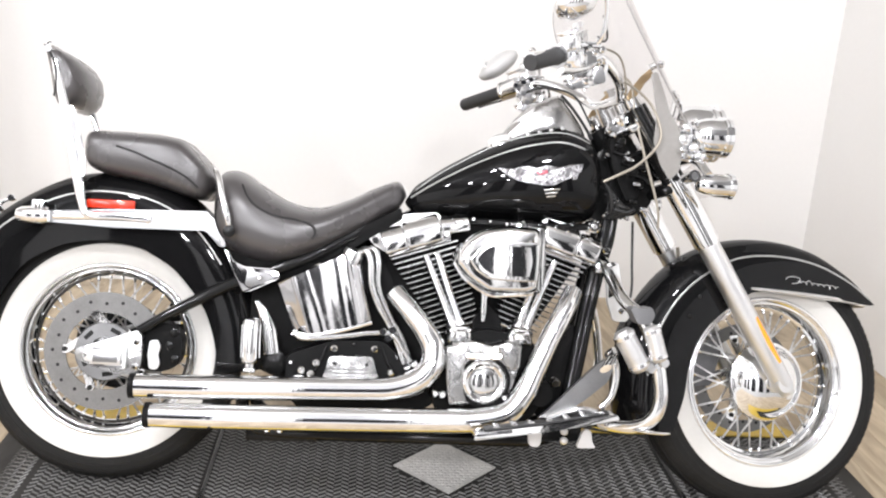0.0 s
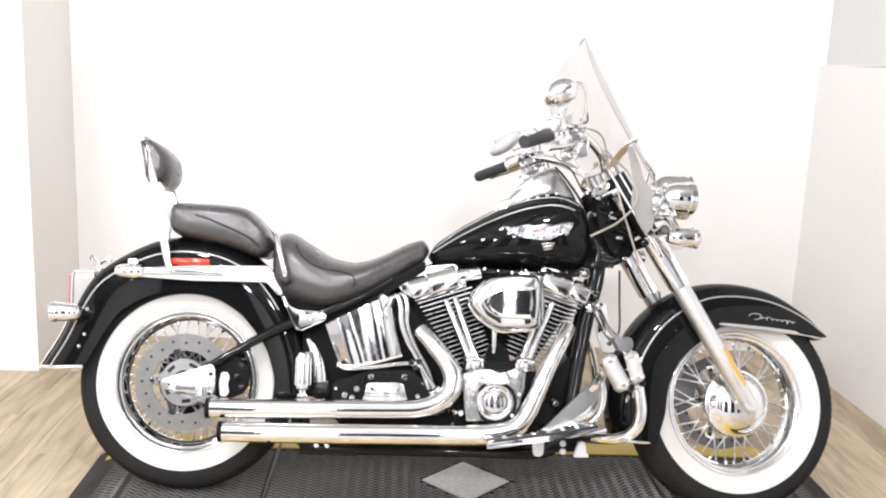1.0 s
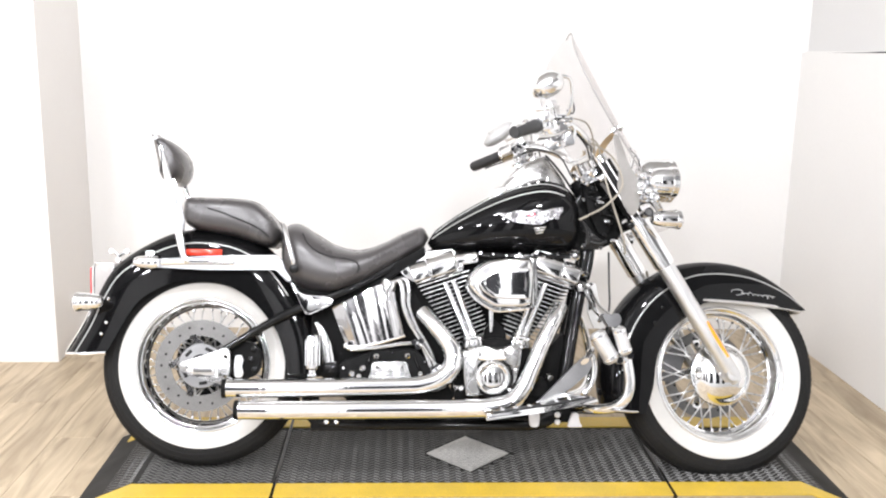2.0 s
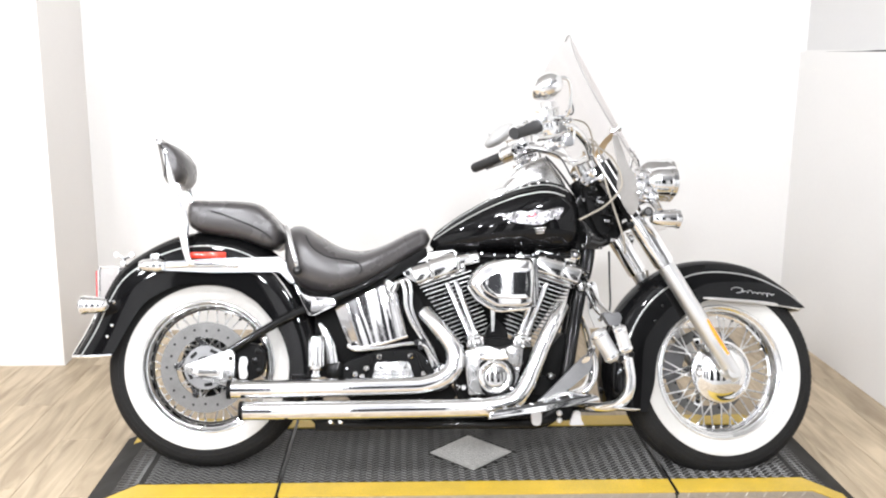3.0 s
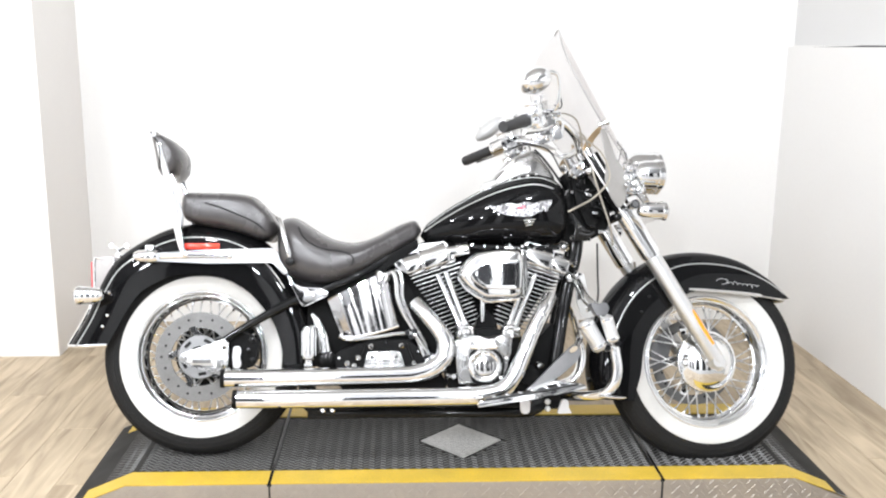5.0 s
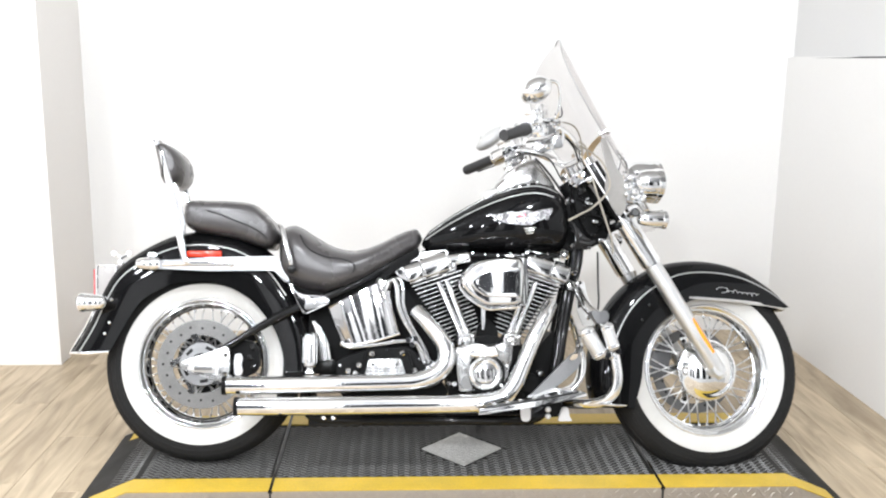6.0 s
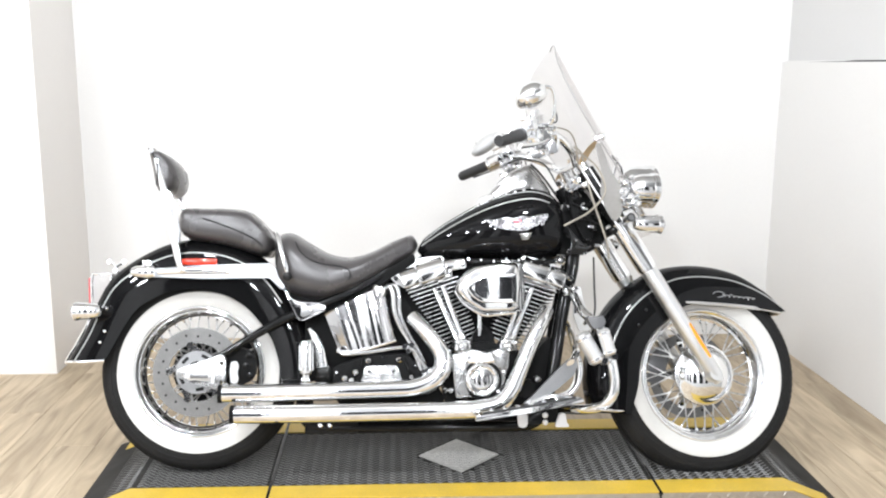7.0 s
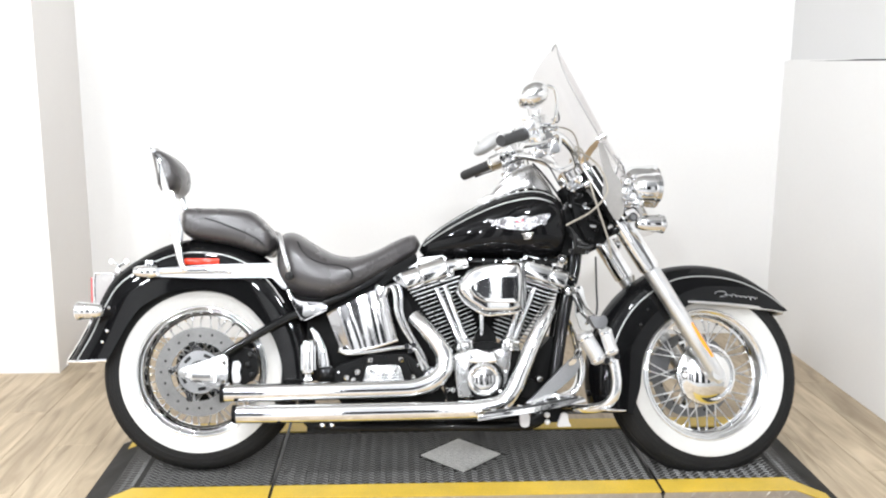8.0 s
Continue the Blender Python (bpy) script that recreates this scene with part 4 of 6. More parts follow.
tank = part("fuel_tank", TANK.mesh(60, 56, 0.03), "black", bike, "glossy black teardrop fuel tank", sharp=60)
line_on(TANK, [(0.724, 0.727), (0.770, 0.757), (0.818, 0.785), (0.870, 0.812), (0.926, 0.837), (0.975, 0.855), (1.010, 0.865), (1.064, 0.875), (1.105, 0.873), (1.142, 0.862)], 0.0026, "pinstripe", "stripe", tank, 0.0004, "silver-grey pinstripe")
line_on(TANK, [(0.735, 0.746), (0.790, 0.788), (0.850, 0.824), (0.926, 0.865), (1.000, 0.891), (1.060, 0.903), (1.110, 0.900), (1.160, 0.880)], 0.0016, "pinstripe", "stripe", tank, 0.0004)


def badge(poly, name, material, parent, z_out, thick=0.004, label=""):
    """A flat badge shaped to the tank's flank."""
    bm = bmesh.new()
    outer, inner = [], []
    for x, z in poly:
        y = TANK.side(x, z)
        outer.append(bm.verts.new((x, y - z_out - thick, z)))
        inner.append(bm.verts.new((x, y - z_out, z)))
    n = len(poly)
    cx, cz = sum(p[0] for p in poly) / n, sum(p[1] for p in poly) / n
    mid = bm.verts.new((cx, TANK.side(cx, cz) - z_out - 1.6 * thick, cz))
    for i in range(n):
        bm.faces.new((outer[i], outer[(i + 1) % n], mid))
        bm.faces.new((outer[i], inner[i], inner[(i + 1) % n], outer[(i + 1) % n]))
    return part(name, bm, material, parent, label, sharp=70)


wing = [(0.926, 0.806), (0.955, 0.800), (0.975, 0.808), (1.000, 0.812), (1.020, 0.808), (1.045, 0.816), (1.075, 0.812), (1.100, 0.820), (1.134, 0.824), (1.130, 0.806), (1.112, 0.792), (1.085, 0.780), (1.062, 0.768), (1.040, 0.768), (1.010, 0.770), (0.975, 0.776), (0.950, 0.788)]
emb = badge(wing, "tank_badge", "badge", tank, 0.001, 0.004, "silver wing-shaped tank badge")
badge([(1.018, 0.800), (1.044, 0.804), (1.046, 0.797), (1.032, 0.792), (1.020, 0.793)], "badge_inlay", "enamel", emb, 0.0085, 0.0015, "red enamel inlay")
for k in range(9):
    xa = 0.948 + 0.020 * k
    za = 0.793 + 0.004 * math.sin(2.1 * k)
    badge([(xa, za - 0.005), (xa + 0.004, za + 0.010), (xa + 0.014, za + 0.011), (xa + 0.010, za - 0.004)], "badge_feather", "grey" if k % 3 == 1 else "badge", emb, 0.0075, 0.0012)
for k in range(3):
    badge([(1.040 + 0.004 * k, 0.758 - 0.008 * k), (1.078 - 0.004 * k, 0.762 - 0.008 * k), (1.078 - 0.004 * k, 0.758 - 0.008 * k), (1.040 + 0.004 * k, 0.754 - 0.008 * k)], "badge_bar", "polished", emb, 0.001, 0.002)
CON = Hull([(0.930, 0.872), (0.955, 0.905), (0.985, 0.945), (1.017, 0.975), (1.060, 0.998), (1.090, 1.006), (1.112, 0.985), (1.140, 0.950), (1.170, 0.905)],
           [(0.930, 0.860), (0.985, 0.880), (1.06, 0.900), (1.12, 0.900), (1.170, 0.880)],
           [(0.930, 0.030), (0.960, 0.045), (1.000, 0.060), (1.060, 0.070), (1.100, 0.066), (1.170, 0.040)], 3.6, 0.3)
dash = part("dash_console", CON.mesh(30, 36, 0.02), "dash", bike, "chrome dash console on the tank", sharp=60)
part("speedometer", lathe([(0.058, 0.0), (0.062, 0.004), (0.060, 0.012), (0.054, 0.015)], 40, "z", (0, 0, 0)), "satin", dash, "round speedometer bezel", pose(1.018, 0, 0.946, 0, -38, 0))
for k in range(4):
    part("console_stud", lathe([(0.006, 0.0), (0.006, 0.006), (0.003, 0.010)], 12, "z", (0, 0, 0)), "chrome", dash, m=pose(1.010 + 0.028 * k, -0.070 - 0.004 * k, 0.893 + 0.007 * k, 30, 0, 0))
part("dash_edge", tube([(1.092, -0.052, 1.004), (1.118, -0.052, 0.978), (1.150, -0.050, 0.938), (1.178, -0.046, 0.898)], 0.004, 8, 6), "cable", dash, "thin black edge moulding")
part("fuel_cap", lathe([(0.034, 0.0), (0.036, 0.010), (0.030, 0.020), (0.010, 0.025)], 28, "z", (0, 0, 0)), "chrome", tank, "chrome fuel cap", pose(0.945, -0.055, 0.868, 24, -24, 0))


# ---- frame, engine and exhaust ----
def lerp2(a, b, t):
    return (a[0] + (b[0] - a[0]) * t, a[1] + (b[1] - a[1]) * t)


def mirror_x(poly, about=0.925):
    return [(2 * about - x, z) for x, z in poly][::-1]


def bolt(x, y, z, r, parent, material="chrome", name="bolt", m=None, depth=0.008):
    return part(name, lathe([(r, y + 0.004), (r, y - depth * 0.6), (r * 0.6, y - depth)], 14, "y", (x, 0, z)), material, parent, m=m)


for s in (-1, 1):
    part("rear_frame_tube", tube([(0.075, s * 0.118, 0.368), (0.160, s * 0.120, 0.420), (0.287, s * 0.122, 0.490), (0.380, s * 0.120, 0.526), (0.486, s * 0.112, 0.571), (0.619, s * 0.080, 0.645), (0.700, s * 0.050, 0.680)],
                                 [0.011, 0.013, 0.0155, 0.016, 0.016, 0.016, 0.016], 12, 6), "frame", bike, "black rear frame tube")
    part("down_tube", tube([(1.235, s * 0.034, 0.760), (1.221, s * 0.038, 0.660), (1.198, s * 0.044, 0.560), (1.173, s * 0.052, 0.440), (1.149, s * 0.064, 0.300), (1.122, s * 0.080, 0.185), (1.070, s * 0.100, 0.142), (0.950, s * 0.11, 0.138)],
                           0.0165, 12, 6), "frame", bike, "black frame down tube")
    part("tube_cover", tube([(1.244, s * 0.036, 0.700), (1.233, s * 0.040, 0.640), (1.211, s * 0.046, 0.560), (1.186, s * 0.054, 0.440), (1.163, s * 0.064, 0.310), (1.140, s * 0.076, 0.215)], [0.014, 0.0155, 0.0155, 0.0155, 0.015, 0.012], 12, 6), "frame", bike, "black wiring cover ahead of the down tube")
    part("lower_rail", tube([(0.960, s * 0.11, 0.138), (0.700, s * 0.115, 0.140), (0.420, s * 0.115, 0.143), (0.350, s * 0.112, 0.165), (0.335, s * 0.11, 0.230)], 0.0165, 12, 6), "frame", bike, "black lower frame rail")
    part("backbone_gusset", prism(rounded([(1.150, 0.700), (1.240, 0.690), (1.285, 0.735), (1.262, 0.840), (1.205, 0.880), (1.180, 0.800)], 0.012), s * 0.030, s * 0.050, 0.004), "frame", bike, "black steering head gusset")
part("steering_head", tube([(1.320, 0, 0.742), (1.205, 0, 0.930)], 0.034, 20, 1), "frame", bike, "black steering head")
part("backbone", tube([(1.235, 0, 0.830), (1.100, 0, 0.800), (0.850, 0, 0.710), (0.700, 0, 0.660), (0.500, 0, 0.560)], 0.026, 12, 6), "frame", bike, "black frame backbone")
for x in (0.400, 0.430):
    bolt(x, -0.128, 0.150, 0.008, bike, name="rail_bolt")
part("rail_plate", box(0.350, 0.520, -0.128, -0.104, 0.122, 0.160, 0.004), "frame", bike, "black stand bracket plate")

# black masses behind the chrome
part("battery_box", prism(rounded([(0.345, 0.300), (0.345, 0.505), (0.420, 0.530), (0.500, 0.545), (0.640, 0.600), (0.690, 0.520), (0.700, 0.300), (0.500, 0.230)], 0.02), -0.085, 0.085, 0.008), "wrinkle", bike, "black battery and oil tank body")
part("seat_pan", prism(rounded([(0.275, 0.600), (0.330, 0.562), (0.420, 0.556), (0.560, 0.618), (0.700, 0.700), (0.705, 0.672), (0.580, 0.590), (0.420, 0.512), (0.335, 0.500)], 0.008), -0.100, 0.100, 0.006), "wrinkle", bike, "black seat base and frame filler")
trans = part("gearbox", prism(rounded([(0.440, 0.240), (0.440, 0.335), (0.550, 0.372), (0.672, 0.376), (0.740, 0.310), (0.800, 0.230), (0.700, 0.180), (0.500, 0.185)], 0.015), -0.150, 0.10, 0.008), "wrinkle", bike, "black gearbox case")
cover = part("gearbox_cover", prism(rounded([(0.512, 0.262), (0.535, 0.300), (0.542, 0.338), (0.646, 0.340), (0.656, 0.300), (0.690, 0.262)], 0.01), -0.176, -0.148, 0.006), "cast", trans, "bright alloy gearbox end cover")
for x, z in ((0.553, 0.354), (0.650, 0.356), (0.512, 0.318), (0.478, 0.300), (0.548, 0.322), (0.640, 0.322), (0.500, 0.292), (0.690, 0.300)):
    bolt(x, -0.152, z, 0.0085, trans, "polished")
for x, z in ((0.557, 0.322), (0.632, 0.322)):
    bolt(x, -0.176, z, 0.006, cover)
for x, z, r in ((0.470, 0.262, 0.007), (0.452, 0.318, 0.006), (0.700, 0.336, 0.006), (0.706, 0.262, 0.007), (0.600, 0.366, 0.005)):
    bolt(x, -0.150, z, r, trans, "chrome")
part("shift_line", tube([(0.395, -0.128, 0.262), (0.430, -0.150, 0.270), (0.470, -0.154, 0.284), (0.512, -0.160, 0.276)], 0.0055, 8, 6), "chrome", trans, "short chrome line")
part("gearbox_rib", tube([(0.535, -0.151, 0.360), (0.520, -0.152, 0.320), (0.490, -0.151, 0.275)], 0.005, 8, 4), "frame", trans)
part("gearbox_rib", tube([(0.668, -0.151, 0.362), (0.684, -0.152, 0.320), (0.712, -0.151, 0.280)], 0.005, 8, 4), "frame", trans)
for k in range(3):
    part("cover_rib", box(0.552, 0.640, -0.1785, -0.174, 0.292 + 0.009 * k, 0.2965 + 0.009 * k, 0.0015), "chrome", cover)

# oil tank: chrome wrap with flutes
rings = []
oil_t = [(0.412, 0.503), (0.470, 0.531), (0.541, 0.567), (0.588, 0.586), (0.606, 0.580)]
oil_b = [(0.457, 0.386), (0.508, 0.387), (0.570, 0.400), (0.616, 0.411), (0.640, 0.424)]
for t5 in range(65):
    u = t5 / 64
    a, b = resample([(x, 0, z) for x, z in oil_t], 65)[t5], resample([(x, 0, z) for x, z in oil_b], 65)[t5]
    wave = min(0.020, 0.022 * u / 0.20, 0.024 * (1 - u) / 0.22) + (0.0013 * math.sin(2 * math.pi * (1.7 * u + 0.25 * u * u + 0.1)) + 0.00035 * math.sin(2 * math.pi * (4.3 * u + 0.2)) if 0.16 < u < 0.86 else 0.0)
    ring = []
    for k in range(11):
        v = k / 10
        p = a.lerp(b, v)
        ring.append((p.x, -0.126 - wave - 0.003 * math.sin(math.pi * v), p.z))
    ring += [(a.lerp(b, v).x, -0.080, a.lerp(b, v).z) for v in (1.0, 0.0)]
    rings.append(ring)
oil = part("oil_tank", loft(bmesh.new(), rings), "grey_chrome", bike, "wavy chrome-wrapped oil tank", sharp=24)
part("oil_cap", lathe([(0.030, -0.04), (0.030, 0.006), (0.026, 0.014), (0.010, 0.017)], 24, "z", (0, 0, 0)), "chrome", oil, "chrome oil filler cap", pose(0.588, -0.115, 0.578, 8, 24, 0))
part("oil_tank_lip", tube([(0.452, -0.140, 0.384), (0.508, -0.146, 0.384), (0.570, -0.146, 0.397), (0.640, -0.140, 0.418)], 0.005, 8, 6), "chrome", oil)
part("oil_line", tube([(0.600, -0.120, 0.588), (0.622, -0.140, 0.588), (0.632, -0.145, 0.560), (0.636, -0.145, 0.510), (0.655, -0.145, 0.460), (0.690, -0.145, 0.400), (0.722, -0.145, 0.320)], 0.0075, 10, 6), "chrome", bike, "chrome oil line")
part("oil_line", tube([(0.610, -0.105, 0.594), (0.640, -0.128, 0.592), (0.650, -0.134, 0.560), (0.652, -0.134, 0.505), (0.680, -0.134, 0.440), (0.712, -0.134, 0.385), (0.745, -0.134, 0.312)], 0.0075, 10, 6), "chrome", bike, "chrome oil line")
part("brake_line", tube([(0.455, -0.145, 0.392), (0.478, -0.150, 0.376), (0.560, -0.150, 0.382), (0.640, -0.150, 0.394), (0.690, -0.150, 0.392), (0.715, -0.150, 0.360), (0.736, -0.150, 0.330)], 0.0065, 10, 6), "chrome", bike, "chrome brake line")
for x, z in ((0.668, 0.398), (0.680, 0.384), (0.690, 0.402), (0.745, 0.325), (0.728, 0.318)):
    part("line_fitting", lathe([(0.009, -0.158), (0.011, -0.155), (0.011, -0.142), (0.008, -0.138)], 6, "y", (x, 0, z)), "chrome", bike)

# covers below the seat
AXLE = [(-0.056, 0.312), (-0.054, 0.330), (0.030, 0.358), (0.086, 0.378), (0.100, 0.366), (0.100, 0.300), (0.082, 0.262), (0.030, 0.276), (-0.040, 0.300)]
cov = part("frame_cover", prism(rounded([(0.284, 0.582), (0.296, 0.576), (0.310, 0.552), (0.335, 0.541), (0.398, 0.538), (0.418, 0.528), (0.416, 0.514), (0.348, 0.482), (0.333, 0.482)], 0.008), -0.166, -0.120, 0.004, 2), "grey_chrome", bike, "grey chrome triangular frame cover", sharp=30)
part("cover_plate", prism(rounded([(0.338, 0.498), (0.343, 0.530), (0.392, 0.528), (0.408, 0.519), (0.400, 0.512), (0.350, 0.492)], 0.006), -0.1685, -0.160, 0.002), "brushed", cov)
bolt(0.372, -0.169, 0.516, 0.006, cov)
can = part("breather_canister", lathe([(0.012, 0.300), (0.012, 0.312), (0.019, 0.316), (0.021, 0.322), (0.021, 0.408), (0.018, 0.417), (0.010, 0.421)], 28, "z", (0.357, -0.160, 0)), "chrome", bike, "chrome canister")
for k in range(8):
    a = 2 * math.pi * k / 8
    part("canister_rib", tube([(0.357 + 0.0212 * math.cos(a), -0.160 + 0.0212 * math.sin(a), 0.326), (0.357 + 0.0212 * math.cos(a), -0.160 + 0.0212 * math.sin(a), 0.404)], 0.002, 6, 1), "chrome", can)
part("canister_foot", box(0.343, 0.371, -0.172, -0.148, 0.290, 0.302, 0.003), "chrome", can)
part("splash_blade", tube([(0.363, -0.125, 0.457), (0.380, -0.130, 0.430), (0.396, -0.132, 0.385), (0.404, -0.132, 0.334)], [0.006, 0.012, 0.018, 0.020], 12, 6, (1.0, 0.5)), "chrome", bike, "curved chrome splash blade")
part("shock_mount", lathe([(0.030, -0.11), (0.030, -0.135), (0.018, -0.142)], 20, "y", (0.412, 0, 0.312)), "frame", bike)
cal = part("rear_caliper", prism(rounded([(0.094, 0.282), (0.092, 0.376), (0.125, 0.398), (0.160, 0.392), (0.188, 0.362), (0.186, 0.312), (0.170, 0.286), (0.140, 0.276)], 0.012), -0.104, -0.052, 0.006), "wrinkle", bike, "black rear brake caliper")
for x, z in ((0.168, 0.372), (0.172, 0.308), (0.158, 0.340)):
    part("caliper_bolt", lathe([(0.011, -0.100), (0.011, -0.108), (0.006, -0.111)], 6, "y", (x, 0, z)), "frame", cal)
part("caliper_badge", prism(rounded([(0.112, 0.284), (0.108, 0.320), (0.112, 0.352), (0.130, 0.354), (0.138, 0.338), (0.132, 0.318), (0.138, 0.296), (0.130, 0.282)], 0.006), -0.1125, -0.103, 0.003), "plastic", cal, "pale kidney-shaped caliper badge")
axle = part("axle_cover", prism(rounded(AXLE, 0.007), -0.136, -0.100, 0.004, 2), "cast", bike, "bright wedge-shaped rear axle cover", sharp=30)
part("axle_block", prism(rounded([(-0.030, 0.304), (-0.030, 0.328), (0.066, 0.346), (0.066, 0.286)], 0.004), -0.148, -0.132, 0.004), "satin", axle, sharp=30)
part("axle_block", box(-0.014, 0.058, -0.160, -0.144, 0.297, 0.327, 0.004), "satin", axle, sharp=30)
part("axle_face", box(-0.006, 0.050, -0.1625, -0.156, 0.303, 0.321, 0.001), "brushed", axle, sharp=30)
part("axle_slot", box(-0.012, 0.060, -0.1495, -0.142, 0.3315, 0.3345, 0.0005), "grey", axle)
part("axle_slot", box(-0.012, 0.060, -0.1495, -0.142, 0.2900, 0.2930, 0.0005), "grey", axle)
for x, z in ((0.088, 0.350), (0.086, 0.292), (-0.028, 0.316)):
    bolt(x, -0.140, z, 0.0065, axle, "chrome")
bolt(0.096, -0.128, 0.276, 0.012, axle, "chrome", depth=0.016)

part("swingarm_plate", prism(rounded([(-0.030, 0.300), (-0.030, 0.340), (0.120, 0.410), (0.340, 0.500), (0.350, 0.430), (0.150, 0.330)], 0.015), 0.100, 0.122, 0.005), "frame", bike, "black swingarm plate")
part("kickstand", tube([(0.860, 0.115, 0.150), (0.900, 0.190, 0.120), (0.930, 0.290, 0.098), (0.950, 0.318, 0.0975)], [0.012, 0.012, 0.011, 0.009], 12, 6), "frame", bike, "black kickstand, swung out")

# cylinders
QUAD = [(0.678, 0.570), (0.846, 0.626), (0.908, 0.432), (0.806, 0.393)]
ROCKER = [(0.613, 0.632), (0.660, 0.660), (0.707, 0.683), (0.789, 0.692), (0.812, 0.668), (0.826, 0.632), (0.676, 0.584), (0.640, 0.602)]
ROCKER_FRONT = [(0.668, 0.640), (0.707, 0.672), (0.789, 0.692), (0.812, 0.668), (0.826, 0.632), (0.676, 0.584), (0.660, 0.600)]


def hood(a, b, high, face):
    """A round-topped cover with its axis from a to b in x and z."""
    axis = Vector((b[0] - a[0], 0, b[1] - a[1]))
    up = Vector((-axis.z, 0, axis.x)).normalized() * (1 if axis.x > 0 else -1)
    sect = [(-1.0, -0.060), (-1.0, face + 0.008), (-0.93, face + 0.002), (-0.80, face), (-0.25, face)]
    sect += [(-0.25 + 1.25 * math.sin(t), face + 0.048 * (1 - math.cos(t))) for t in (math.pi / 2 * k / 10 for k in range(1, 11))] + [(1.0, -0.060)]
    rings = []
    for u, f in ((0.0, 0.93), (0.03, 0.98), (0.08, 1.0), (0.92, 1.0), (0.97, 0.98), (1.0, 0.93)):
        o = Vector((a[0], 0, a[1])) + axis * u
        rings.append([tuple(o + up * (n * high * f) + Vector((0, y * (1 - 0.15 * (1 - f)), 0))) for n, y in sect])
    return loft(bmesh.new(), rings)

for side in (0, 1):
    flip = mirror_x if side else (lambda p: p)
    q = [(2 * 0.925 - x, z) if side else (x, z) for x, z in QUAD]
    core = [lerp2(q[0], q[1], 0.12), lerp2(q[0], q[1], 0.88), lerp2(q[3], q[2], 0.88), lerp2(q[3], q[2], 0.12)]
    cyl = part("cylinder", prism(core if not side else core[::-1], -0.062, 0.062, 0.006), "wrinkle", bike, "black finned cylinder with bright fin edges")
    count = 16
    for k in range(count):
        u = k / (count - 1)
        a, b = Vector(lerp2(q[0], q[3], u)), Vector(lerp2(q[1], q[2], u))
        d = (b - a).normalized()
        nrm = Vector((-d.y, d.x)) * (0.0021 if k < 3 else 0.0014)
        poly = [tuple(a + nrm), tuple(b + nrm), tuple(b - nrm), tuple(a - nrm)]
        w = 0.090 if u < 0.25 else 0.084
        part("fin", prism(poly, -w, w, 0.0), "wrinkle", cyl)
        edge = [tuple(a + d * 0.003 + nrm * 0.9), tuple(b - d * 0.003 + nrm * 0.9), tuple(b - d * 0.003 - nrm * 0.9), tuple(a + d * 0.003 - nrm * 0.9)]
        part("fin_edge", prism(edge, -w - 0.0016, -w + 0.0005, 0.0), "fin", cyl)
    turn = (lambda x: 1.85 - x) if side else (lambda x: x)
    rb = part("rocker_box", prism(rounded(flip(ROCKER_FRONT if side else ROCKER), 0.006), -0.094, 0.090, 0.003, 2), "satin", bike, "bright rocker box", sharp=28)
    # the hood lies along the head, in two lengths with a seam, then a thinner neck
    for name, (xa, za), (xb, zb), high, face in (("rocker_hood", (0.658, 0.612), (0.7100, 0.6300), 0.0330, -0.130), ("rocker_hood", (0.7120, 0.6310), (0.796, 0.6580), 0.0360, -0.130),
                                                 ("hood_neck", (0.7980, 0.6600), (0.866, 0.673), 0.0240, -0.122)):
        part(name, hood((turn(xa), za), (turn(xb), zb), high, face), "polished", rb, sharp=50)
    base = [(0.672, 0.590), (0.822, 0.634), (0.824, 0.624), (0.674, 0.577)]
    part("rocker_base", prism(flip(base), -0.118, -0.090, 0.002), "chrome", rb)
    part("gasket_line", prism(flip([(0.674, 0.5935), (0.820, 0.6365), (0.821, 0.634), (0.675, 0.591)]), -0.1185, -0.090, 0.0), "bore", rb)
    for x, z in ((0.640, 0.617), (0.812, 0.640), (0.846, 0.668)):
        part("rocker_bolt", lathe([(0.0075, -0.124), (0.0095, -0.122), (0.0095, -0.092), (0.007, -0.090)], 6, "y", (turn(x), 0, z)), "chrome", rb)
    for x, z in ((0.680, 0.640), (0.724, 0.653), (0.768, 0.666)):
        part("hood_screw", lathe([(0.0055, -0.090), (0.0055, -0.1150), (0.003, -0.117)], 10, "y", (turn(x), 0, z)), "grey", rb)
    rods = [((0.765, 0.585), (0.838, 0.412)), ((0.793, 0.590), (0.856, 0.420))]
    for (xa, za), (xb, zb) in rods:
        if side:
            xa, xb = 1.85 - xa, 1.85 - xb
        rod = part("pushrod_tube", tube([(xa, -0.106, za), (xa + 0.35 * (xb - xa), -0.115, za + 0.35 * (zb - za)), (xb, -0.140, zb)], [0.0085, 0.0095, 0.0105], 12, 4), "chrome", bike, "chrome pushrod tube")
        p, d = Vector((xb, -0.140, zb)), Vector((xa - xb, 0.034, za - zb)).normalized()
        part("rod_cup", tube([tuple(p - d * 0.004), tuple(p + d * 0.016), tuple(p + d * 0.022)], [0.013, 0.012, 0.009], 12, 1), "chrome", rod)
    lift = rounded(flip([(0.818, 0.378), (0.826, 0.420), (0.872, 0.424), (0.884, 0.400), (0.880, 0.376)]), 0.006)
    lb = part("lifter_block", pillow(lift, -0.100, -0.150, -0.180, 0.4, 0.4), "chrome", bike, "chrome lifter block")
    for x, z in ((0.829, 0.410), (0.872, 0.412), (0.850, 0.386)):
        bolt(1.85 - x if side else x, -0.170, z, 0.006, lb)
